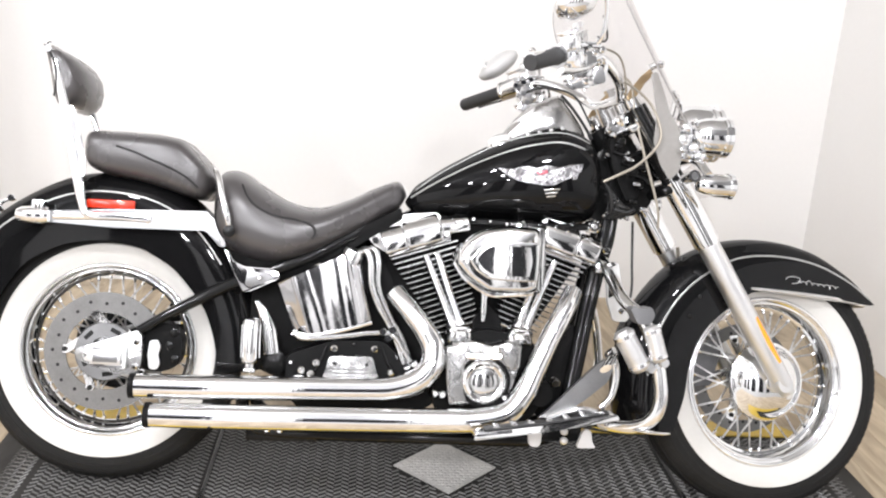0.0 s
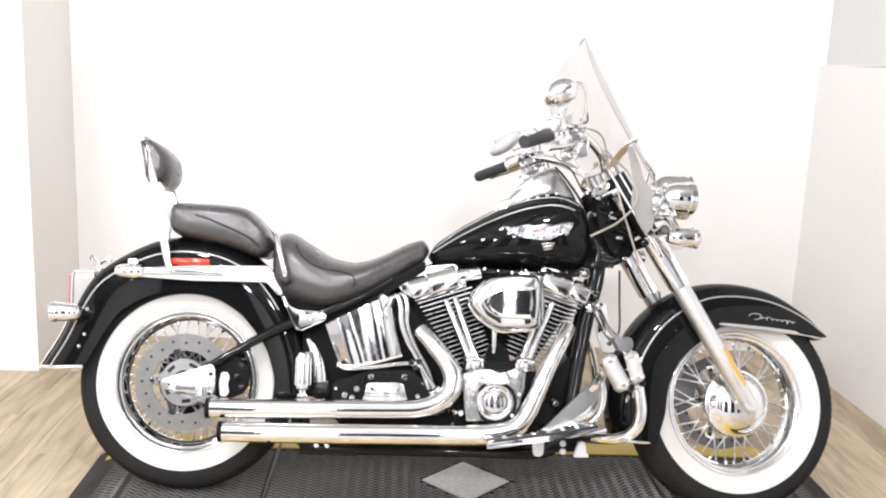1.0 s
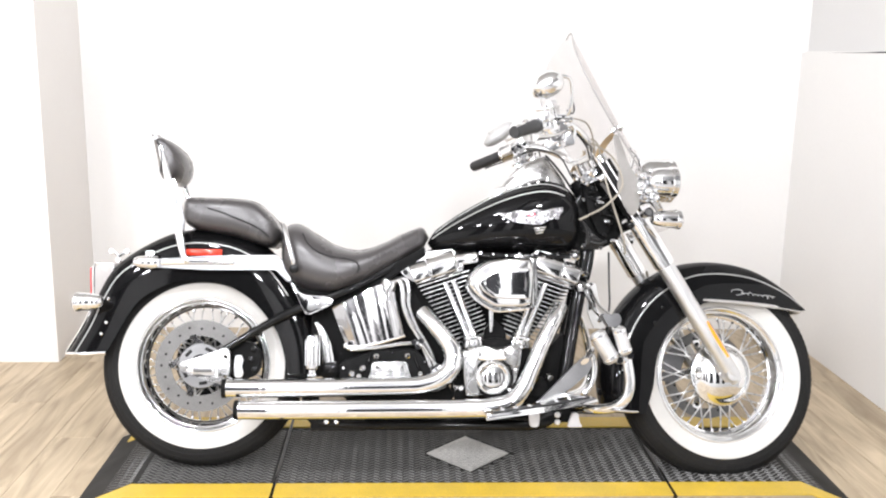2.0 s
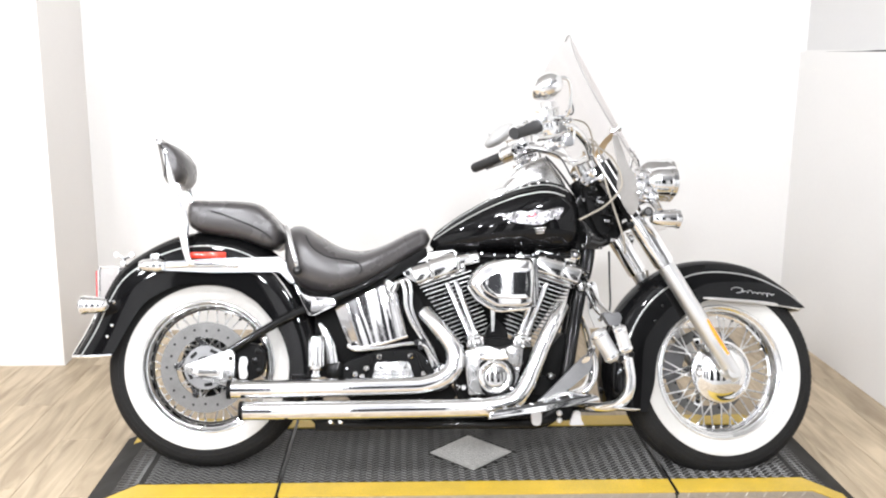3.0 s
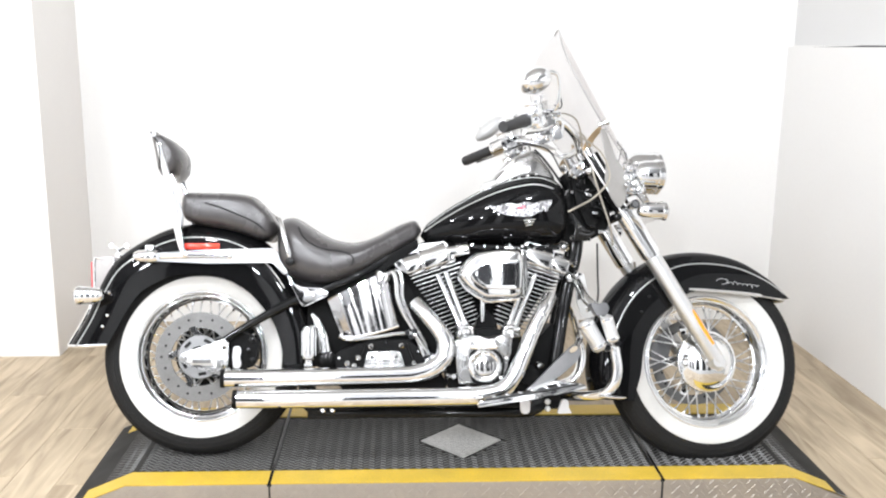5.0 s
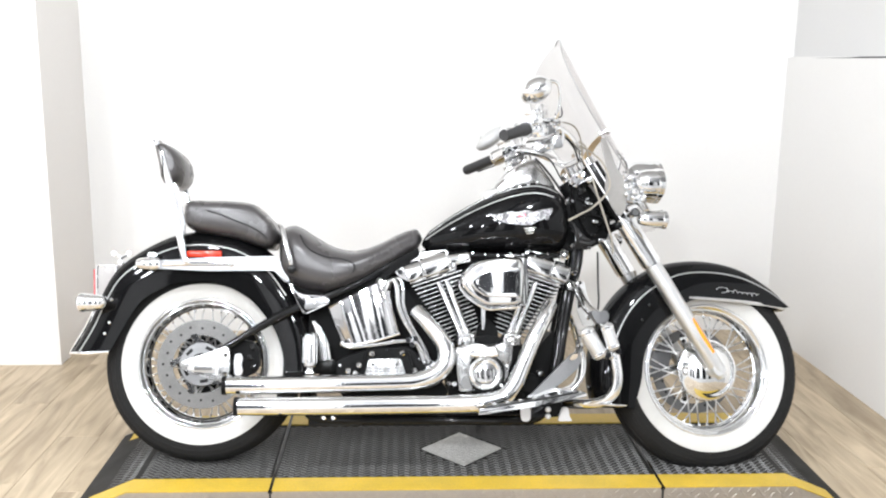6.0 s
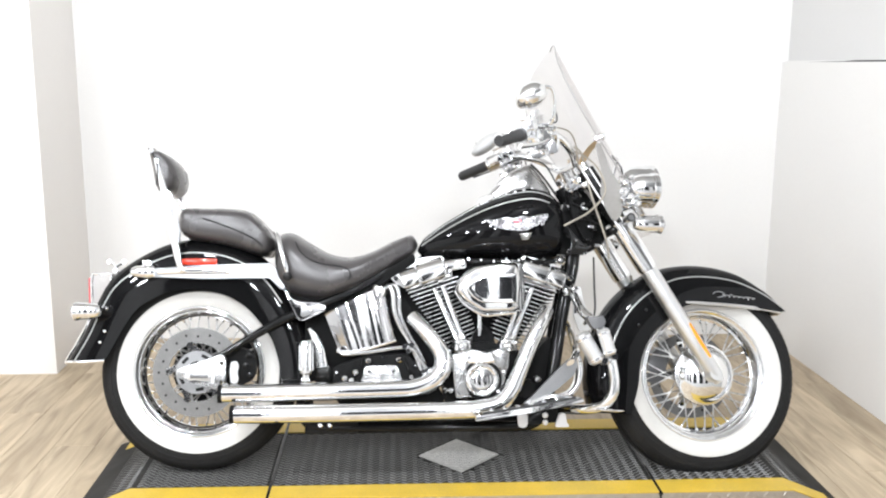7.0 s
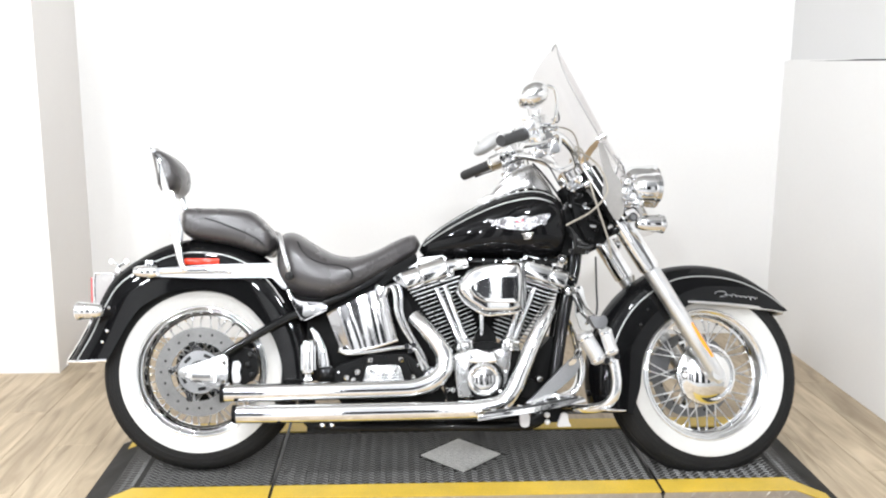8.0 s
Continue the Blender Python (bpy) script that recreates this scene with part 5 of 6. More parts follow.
part("cylinder_valley", prism(rounded([(0.885, 0.385), (0.893, 0.440), (0.925, 0.470), (0.957, 0.440), (0.965, 0.385)], 0.008), -0.100, 0.08, 0.006), "wrinkle", bike, "black crankcase valley")
# Two black masses added to block the bright wall behind the cylinders.
part("engine_backing", prism(rounded([(0.800, 0.430), (0.790, 0.600), (0.835, 0.690), (1.010, 0.690), (1.060, 0.600), (1.050, 0.430)], 0.02), -0.045, 0.06, 0.006), "wrinkle", bike, "black backing mass added between the cylinders")
part("frame_filler", prism(rounded([(0.690, 0.300), (0.640, 0.430), (0.615, 0.590), (0.660, 0.640), (0.760, 0.660), (0.800, 0.560), (0.830, 0.430), (0.815, 0.300)], 0.02), -0.055, 0.06, 0.006), "wrinkle", bike, "black backing mass added behind the rear cylinder")
part("front_mount", prism(rounded([(1.060, 0.190), (1.060, 0.260), (1.095, 0.370), (1.150, 0.430), (1.150, 0.300), (1.120, 0.190)], 0.015), -0.060, 0.060, 0.006), "wrinkle", bike, "black front engine mount")
part("intake", tube([(0.880, -0.04, 0.560), (0.925, -0.07, 0.575), (0.970, -0.04, 0.560)], 0.035, 16, 6), "wrinkle", bike, "black intake manifold")
part("crankcase", prism(rounded([(0.800, 0.200), (0.790, 0.300), (0.812, 0.390), (0.925, 0.415), (1.038, 0.390), (1.070, 0.300), (1.050, 0.210), (0.980, 0.165), (0.860, 0.165)], 0.03), -0.150, 0.12, 0.012, 3), "wrinkle", bike, "black crankcase")
cam_box = part("cam_cover", pillow(rounded([(0.826, 0.386), (0.890, 0.392), (0.925, 0.380), (0.962, 0.392), (1.002, 0.386), (0.998, 0.340), (0.978, 0.270), (0.950, 0.238), (0.836, 0.232)], 0.014), -0.145, -0.184, -0.204, 0.12, 0.15), "cast", bike, "bright cast alloy cam cover", sharp=70)
nose = part("timer_cover", lathe([(0.054, -0.180), (0.054, -0.206), (0.050, -0.213), (0.044, -0.216), (0.038, -0.212), (0.036, -0.2115), (0.030, -0.214), (0.018, -0.2165), (0.002, -0.2175)], 48, "y", (0.909, 0, 0.295)), "polished", cam_box, "round polished timer cover")
for k in range(4):
    part("timer_mark", box(0.893 + 0.0085 * k, 0.8985 + 0.0085 * k, -0.2185, -0.212, 0.287 + 0.002 * (k % 2), 0.304, 0.001), "grey", nose, "engraved mark")
part("timer_groove", lathe([(0.034, -0.2095), (0.034, -0.2130), (0.0305, -0.2140), (0.0305, -0.2095)], 40, "y", (0.909, 0, 0.295), True), "disc", nose)
for k in range(5):
    a = radians(40 + 72 * k)
    bolt(0.909 + 0.047 * math.cos(a), -0.211, 0.295 + 0.046 * math.sin(a), 0.004, nose, depth=0.005)
for x, z in ((0.842, 0.374), (0.838, 0.300), (0.842, 0.246), (0.985, 0.374), (0.978, 0.320), (0.960, 0.258), (0.925, 0.370)):
    bolt(x, -0.198, z, 0.0075, cam_box)
for lobe in ([(0.817, 0.376), (0.873, 0.382), (0.862, 0.330), (0.859, 0.270), (0.874, 0.241), (0.828, 0.236), (0.820, 0.295)], [(0.938, 0.384), (0.968, 0.393), (0.994, 0.375), (0.994, 0.328), (0.971, 0.320), (0.949, 0.349)]):
    part("cam_lobe", pillow(rounded(lobe, 0.010), -0.180, -0.2045, -0.2125, 0.22, 0.3), "cast", cam_box, sharp=70)
# A black ring stands in for the shade round the timer cover.
part("cam_shade_ring", lathe([(0.062, -0.196), (0.062, -0.2045), (0.054, -0.2050), (0.054, -0.196)], 48, "y", (0.911, 0, 0.294), True), "wrinkle", cam_box, "black ring for the shade round the timer cover")
for xa, za, xb, zb in ((0.834, 0.330, 0.846, 0.240), (0.960, 0.345, 0.985, 0.352), (0.842, 0.352, 0.880, 0.362), (0.945, 0.366, 0.990, 0.364)):
    part("cam_groove", tube([(xa, -0.2035, za), (xb, -0.2035, zb)], 0.0022, 6, 1), "grey", cam_box)
part("cam_rib", tube([(0.850, -0.198, 0.360), (0.880, -0.201, 0.352), (0.930, -0.201, 0.352), (0.980, -0.198, 0.360)], 0.008, 8, 6), "chrome", cam_box)
part("oil_filter_mount", lathe([(0.030, -0.16), (0.034, -0.10), (0.034, -0.02)], 24, "y", (1.055, 0, 0.262)), "wrinkle", bike)
bolt(1.090, -0.15, 0.291, 0.013, bike, "polished", "case_plug", depth=0.02)
bolt(0.812, -0.20, 0.262, 0.010, bike, "chrome", "case_plug", depth=0.02)

for k in range(9):
    x = 0.835 + 0.041 * k
    bolt(x, -0.125 + 0.002 * (k % 3), 0.671 + 0.004 * ((k * 5) % 3), 0.0055 if k % 2 else 0.004, bike, "chrome", "tank_bolt")
part("tank_rail", tube([(0.800, -0.095, 0.676), (0.950, -0.110, 0.672), (1.100, -0.112, 0.670), (1.185, -0.095, 0.676)], 0.009, 10, 6), "frame", bike, "black rail under the tank")
# air cleaner
AC = rounded([(0.825, 0.577), (0.850, 0.625), (0.892, 0.656), (0.959, 0.667), (1.034, 0.663), (1.040, 0.592), (1.035, 0.512), (1.012, 0.502), (0.915, 0.500), (0.855, 0.538)], 0.016)
air = part("air_cleaner", pillow(AC, -0.100, -0.160, -0.200, 0.22, 0.10, 7), "polished", bike, "polished teardrop air cleaner", sharp=70)
part("cleaner_rim", tube([(0.830, -0.166, 0.573), (0.858, -0.166, 0.534), (0.916, -0.166, 0.4985), (0.960, -0.166, 0.498), (1.024, -0.166, 0.504)], 0.0045, 8, 6), "chrome", air)
AC2 = rounded([(0.862, 0.582), (0.882, 0.607), (0.906, 0.627), (0.960, 0.630), (1.027, 0.628), (1.030, 0.584), (1.027, 0.534), (0.960, 0.534), (0.911, 0.537), (0.880, 0.556)], 0.008)
AC3 = rounded([(0.880, 0.582), (0.894, 0.602), (0.914, 0.615), (0.960, 0.617), (1.010, 0.616), (1.012, 0.582), (1.010, 0.547), (0.960, 0.546), (0.918, 0.548), (0.896, 0.562)], 0.006)


def bowed(poly, y_back, y_mid, centre, radius, strips=24):
    """A mirror panel with a given outline, bowed like a barrel round an upright axis."""
    lo, hi = min(x for x, z in poly), max(x for x, z in poly)
    rings = []
    for i in range(strips + 1):
        x = lo + (hi - lo) * (0.002 + 0.996 * i / strips)
        cuts = sorted(p[1] + (q[1] - p[1]) * (x - p[0]) / (q[0] - p[0]) for p, q in zip(poly, poly[1:] + poly[:1]) if (p[0] - x) * (q[0] - x) < 0)
        y = y_mid + (x - centre) ** 2 / (2 * radius)
        rings.append([(x, y, cuts[0]), (x, y, cuts[-1]), (x, y_back, cuts[-1]), (x, y_back, cuts[0])])
    return loft(bmesh.new(), rings)


part("cleaner_step", pillow(AC2, -0.186, -0.1985, -0.2030, 0.10, 0.2), "polished", air, sharp=70)
face = part("cleaner_face", bowed(AC3, -0.195, -0.2095, 0.950, 0.62), "chrome", air, "mirror-bright inset face", sharp=30)
part("cleaner_band", prism(rounded([(0.9575, 0.6165), (0.9620, 0.6165), (0.9640, 0.5475), (0.9595, 0.5475)], 0.001), -0.2115, -0.205, 0.0015), "polished", air)
part("cleaner_pin", tube([(0.910, -0.140, 0.505), (0.909, -0.142, 0.482), (0.909, -0.142, 0.455), (0.908, -0.140, 0.432)], [0.010, 0.0075, 0.0075, 0.005], 12, 1), "chrome", air, "chrome mounting pin")
part("cleaner_back", prism(rounded([(1.030, 0.664), (1.050, 0.660), (1.055, 0.580), (1.050, 0.512), (1.032, 0.506)], 0.012), -0.148, -0.100, 0.008, 3), "polished", air)

# exhausts
up = part("exhaust_pipe", tube([(0.094, -0.205, 0.2585), (0.200, -0.205, 0.259), (0.440, -0.204, 0.263), (0.640, -0.202, 0.267), (0.700, -0.201, 0.272), (0.752, -0.199, 0.290), (0.785, -0.196, 0.325), (0.788, -0.190, 0.368), (0.765, -0.182, 0.410), (0.728, -0.165, 0.455), (0.694, -0.135, 0.492)],
                               [0.0275, 0.0285, 0.0285, 0.0285, 0.029, 0.030, 0.030, 0.0285, 0.026, 0.0245, 0.024], 28, 8), "chrome", bike, "chrome upper exhaust pipe")
lo = part("exhaust_pipe", tube([(0.134, -0.222, 0.1955), (0.260, -0.222, 0.196), (0.500, -0.221, 0.198), (0.800, -0.218, 0.202), (0.900, -0.215, 0.206), (0.965, -0.210, 0.222), (1.003, -0.204, 0.262), (1.030, -0.198, 0.320), (1.065, -0.190, 0.400), (1.100, -0.175, 0.465), (1.128, -0.135, 0.512)],
                               [0.0275, 0.0285, 0.029, 0.029, 0.029, 0.029, 0.028, 0.0265, 0.0255, 0.0245, 0.0235], 28, 8), "chrome", bike, "chrome lower exhaust pipe")
for p, x, y, z in ((up, 0.094, -0.205, 0.2585), (lo, 0.134, -0.222, 0.1955)):
    part("pipe_bore", lathe([(0.0255, x - 0.0012), (0.0255, x + 0.004), (0.010, x + 0.004)], 28, "x", (0, y, z)), "bore", p, "dark open pipe end")
    part("pipe_rim", lathe([(0.0290, x - 0.001), (0.0290, x + 0.012), (0.0265, x + 0.012), (0.0258, x - 0.001)], 28, "x", (0, y, z), True), "wrinkle", p, "black end ring")
for x, z in ((0.795, 0.264), (0.812, 0.264)):
    bolt(x, -0.206, z, 0.009, up, "chrome", "clamp_bolt", depth=0.012)

# floorboard, pedal, guard
board = part("floorboard", prism(rounded([(0.880, 0.176), (0.884, 0.192), (1.060, 0.218), (1.206, 0.246), (1.214, 0.232), (1.060, 0.202)], 0.006), -0.305, -0.250, 0.005), "polished", bike, "bright-edged rider floorboard")
part("board_rubber", prism([(0.905, 0.1965), (1.060, 0.2195), (1.190, 0.2435), (1.190, 0.2475), (1.060, 0.2235), (0.905, 0.2005)], -0.298, -0.256, 0.0015), "grip", board, "black rubber floorboard tread")
for k in range(7):
    x = 0.925 + 0.04 * k
    part("board_rib", box(x, x + 0.014, -0.297, -0.257, 0.2005 + 0.158 * (x - 0.905), 0.2065 + 0.158 * (x - 0.905), 0.001), "polished", board)
part("board_mount", prism(rounded([(1.022, 0.146), (1.020, 0.190), (1.052, 0.190), (1.050, 0.146)], 0.014), -0.215, -0.200, 0.003), "plastic", board, "pale grey mount tab")
part("board_mount", prism(rounded([(1.136, 0.146), (1.152, 0.190), (1.170, 0.190), (1.174, 0.160), (1.184, 0.147)], 0.008), -0.215, -0.200, 0.003), "plastic", board, "pale grey mount tab")
part("mount_arm", prism(rounded([(1.050, 0.155), (1.060, 0.200), (1.150, 0.205), (1.150, 0.160)], 0.008), -0.20, -0.11, 0.004), "frame", bike, "black floorboard bracket")
for x, z in ((1.108, 0.182), (1.108, 0.160)):
    bolt(x, -0.200, z, 0.009, bike, "satin", "bracket_bolt")
pedal = part("brake_pedal", prism(rounded([(1.030, 0.222), (1.052, 0.240), (1.165, 0.352), (1.196, 0.374), (1.204, 0.345), (1.192, 0.312), (1.140, 0.268), (1.090, 0.236)], 0.008), -0.262, -0.248, 0.003), "brushed", bike, "brushed alloy brake pedal lever")
part("pedal_arc", tube([(1.190, -0.262, 0.384), (1.207, -0.262, 0.356), (1.210, -0.262, 0.317), (1.200, -0.262, 0.277), (1.176, -0.262, 0.250)], [0.008, 0.009, 0.0085, 0.008, 0.008], 12, 6), "chrome", pedal, "curved chrome pedal arm")
part("pedal_pad", tube([(1.168, -0.330, 0.352), (1.190, -0.290, 0.372), (1.200, -0.240, 0.380)], 0.013, 12, 6, (0.6, 1.3)), "chrome", pedal, "chrome pedal pad")
part("pedal_shaft", tube([(1.055, -0.265, 0.224), (1.120, -0.268, 0.246), (1.190, -0.268, 0.236)], 0.009, 10, 6), "chrome", pedal)
for s in (-1, 1):
    guard = part("engine_guard", tube([(1.212, s * 0.070, 0.592), (1.218, s * 0.130, 0.560), (1.232, s * 0.210, 0.505), (1.266, s * 0.268, 0.462), (1.290, s * 0.292, 0.400), (1.303, s * 0.300, 0.330), (1.307, s * 0.300, 0.285), (1.299, s * 0.294, 0.245), (1.274, s * 0.272, 0.216), (1.232, s * 0.230, 0.202), (1.140, s * 0.115, 0.194)],
                                      0.0155, 16, 8), "chrome", bike, "chrome engine guard bar")
    if s < 0:
        plate = part("guard_plate", prism(rounded([(1.211, 0.585), (1.241, 0.589), (1.249, 0.547), (1.277, 0.461), (1.269, 0.443), (1.235, 0.443), (1.217, 0.492)], 0.008), -0.126, -0.112, 0.003), "silver", guard, "silver guard mounting plate")
        part("plate_slot", prism(rounded([(1.217, 0.575), (1.231, 0.572), (1.232, 0.507), (1.219, 0.499)], 0.005), -0.1285, -0.120, 0.001), "frame", guard)
        bolt(1.226, -0.126, 0.583, 0.0065, guard, "chrome", "plate_bolt")
        bolt(1.252, -0.126, 0.470, 0.0075, guard, "chrome", "plate_bolt")
        part("guard_clamp", prism(rounded([(1.226, 0.486), (1.237, 0.494), (1.251, 0.486), (1.274, 0.495), (1.284, 0.476), (1.275, 0.454), (1.245, 0.452)], 0.008), -0.305, -0.255, 0.006), "grey", guard, "grey peg clamp")
        for pa, pb, r in (((1.204, -0.315, 0.438), (1.256, -0.315, 0.350), 0.024), ((1.266, -0.335, 0.452), (1.290, -0.335, 0.374), 0.019)):
            a, b = Vector(pa), Vector(pb)
            peg = part("highway_peg", tube([pa, tuple(a.lerp(b, 0.08)), tuple(a.lerp(b, 0.92)), pb], [r * 0.7, r, r, r * 0.7], 20, 1), "satin", guard, "bright satin highway peg")
            for k in (0.14, 0.86):
                p = a.lerp(b, k)
                d = (b - a).normalized() * 0.004
                part("peg_ring", tube([tuple(p - d), tuple(p + d)], r * 1.08, 20, 1), "chrome", peg)
        part("peg_joint", lathe([(0.010, -0.330), (0.013, -0.325), (0.013, -0.285), (0.010, -0.280)], 20, "y", (1.272, 0, 0.356)), "chrome", guard)
        part("peg_joint", lathe([(0.010, -0.335), (0.012, -0.330), (0.012, -0.285), (0.010, -0.280)], 20, "y", (1.302, 0, 0.370)), "chrome", guard)
        part("guard_toe", tube([(1.250, -0.285, 0.207), (1.280, -0.290, 0.205), (1.315, -0.290, 0.203), (1.336, -0.288, 0.202)], [0.004, 0.0075, 0.0075, 0.003], 12, 6, (0.6, 1.6)), "chrome", guard, "chrome toe rest")


# ---- front end ----
def steer_part(name, bm, material, parent, label="", sharp=38):
    return part(name, bm, material, parent, label, STEER, sharp)


def bar_part(name, bm, material, parent, label="", sharp=38):
    return part(name, bm, material, parent, label, BAR_TURN, sharp)


for s in (-1, 1):
    y = s * 0.122
    top, mid, low, end = 0.965, 0.640, 0.600, 0.268
    leg = steer_part("fork_leg", tube([(fork_x(0.79), y, 0.79), (fork_x(mid), y, mid)], 0.0345, 28, 1), "chrome", bike, "broad chrome fork cover tube")
    steer_part("fork_shroud", tube([(fork_x(top), y, top), (fork_x(0.785), y, 0.785)], 0.0290, 24, 1), "frame", leg, "black upper fork cover")
    for da in (-0.020, 0.004):
        steer_part("shroud_strip", tube([(fork_x(top) + da, y - 0.026, top + 0.3 * da), (fork_x(0.80) + da, y - 0.026, 0.80 + 0.3 * da), (fork_x(0.72) + da, y - 0.030, 0.72)], 0.0042, 8, 1), "chrome", leg)
    steer_part("slider", tube([(fork_x(0.645), y, 0.645), (fork_x(0.60), y, 0.60), (fork_x(0.40), y, 0.40), (fork_x(0.30), y, 0.30), (fork_x(end), y, end)], [0.0280, 0.0280, 0.0275, 0.0255, 0.018], 24, 1), "satin", leg, "satin fork slider")
    steer_part("fork_collar", tube([(fork_x(0.648), y, 0.648), (fork_x(0.634), y, 0.634)], 0.0310, 24, 1), "polished", leg)
    z0, z1 = 0.452, 0.342
    off = Vector((math.cos(RAKE), 0, math.sin(RAKE))) * 0.006
    amber = [(fork_x(z0) + off.x, y + s * 0.0215, z0 + off.z), (fork_x((z0 + z1) / 2) + off.x, y + s * 0.0225, (z0 + z1) / 2 + off.z), (fork_x(z1) + off.x, y + s * 0.0205, z1 + off.z)]
    steer_part("fork_reflector", tube(amber, 0.0105, 12, 6, (1.0, 0.5)), "amber", leg, "long amber fork reflector")
    steer_part("axle_boss", lathe([(0.020, y + 0.022), (0.024, y + 0.016), (0.024, y - 0.016), (0.020, y - 0.022)], 20, "y", (FX, 0, FZ)), "satin", leg)
    steer_part("fender_stay", tube([(1.520, s * 0.100, 0.500), (1.545, s * 0.108, 0.478), (1.560, s * 0.115, 0.462)], 0.008, 10, 4), "polished", leg)
for z, t in ((0.925, 0.011), (0.775, 0.012)):
    bm = box(-0.040, 0.026, -0.146, 0.146, -t, t, 0.008, 3)
    steer_part("fork_clamp", bm, "polished" if z > 0.9 else "frame", bike, "fork clamp").data.transform(STEER @ Matrix.Translation((fork_x(z) - 0.010, 0, z)) @ Matrix.Rotation(-RAKE, 4, "Y") @ STEER.inverted())
for s in (-1, 1):
    steer_part("clamp_cap", tube([(fork_x(0.955), s * 0.122, 0.955), (fork_x(0.985), s * 0.122, 0.985), (fork_x(0.992), s * 0.122, 0.992)], [0.024, 0.022, 0.014], 20, 1), "chrome", bike, "chrome fork cap")
    steer_part("riser", tube([(1.262, s * 0.055, 0.945), (1.242, s * 0.055, 0.982), (1.232, s * 0.055, 1.002)], [0.021, 0.019, 0.019], 18, 1), "chrome", bike, "chrome handlebar riser")
    shroud = steer_part("neck_shroud", prism(rounded([(1.205, 0.895), (1.240, 0.905), (1.300, 0.800), (1.288, 0.750), (1.255, 0.735), (1.215, 0.820)], 0.012), s * 0.060, s * 0.076, 0.005), "wrinkle", bike, "black fork neck shroud")
    for k in range(4):
        za = 0.885 - 0.036 * k
        steer_part("shroud_lug", lathe([(0.012, s * 0.074), (0.014, s * 0.084), (0.009, s * 0.092), (0.004, s * 0.093)], 14, "y", (1.232 + 0.018 * k, 0, za)), ("frame", "chrome", "wrinkle", "frame")[k], shroud)
    for k in range(3):
        steer_part("shroud_rib", tube([(1.216 + 0.022 * k, s * 0.080, 0.862 - 0.028 * k), (1.250 + 0.022 * k, s * 0.088, 0.850 - 0.026 * k), (1.285 + 0.012 * k, s * 0.094, 0.862 - 0.040 * k)], 0.0065, 8, 4), "frame", shroud)
steer_part("neck_core", prism(rounded([(1.205, 0.905), (1.270, 0.915), (1.345, 0.800), (1.335, 0.735), (1.280, 0.700), (1.225, 0.740)], 0.015), -0.045, 0.045, 0.006), "wrinkle", bike, "black steering neck casting")
steer_part("clamp_skirt", prism(rounded([(1.226, 0.918), (1.240, 0.956), (1.276, 0.950), (1.284, 0.915), (1.238, 0.897)], 0.010), -0.095, 0.095, 0.010, 3), "chrome", bike, "chrome clamp cover")

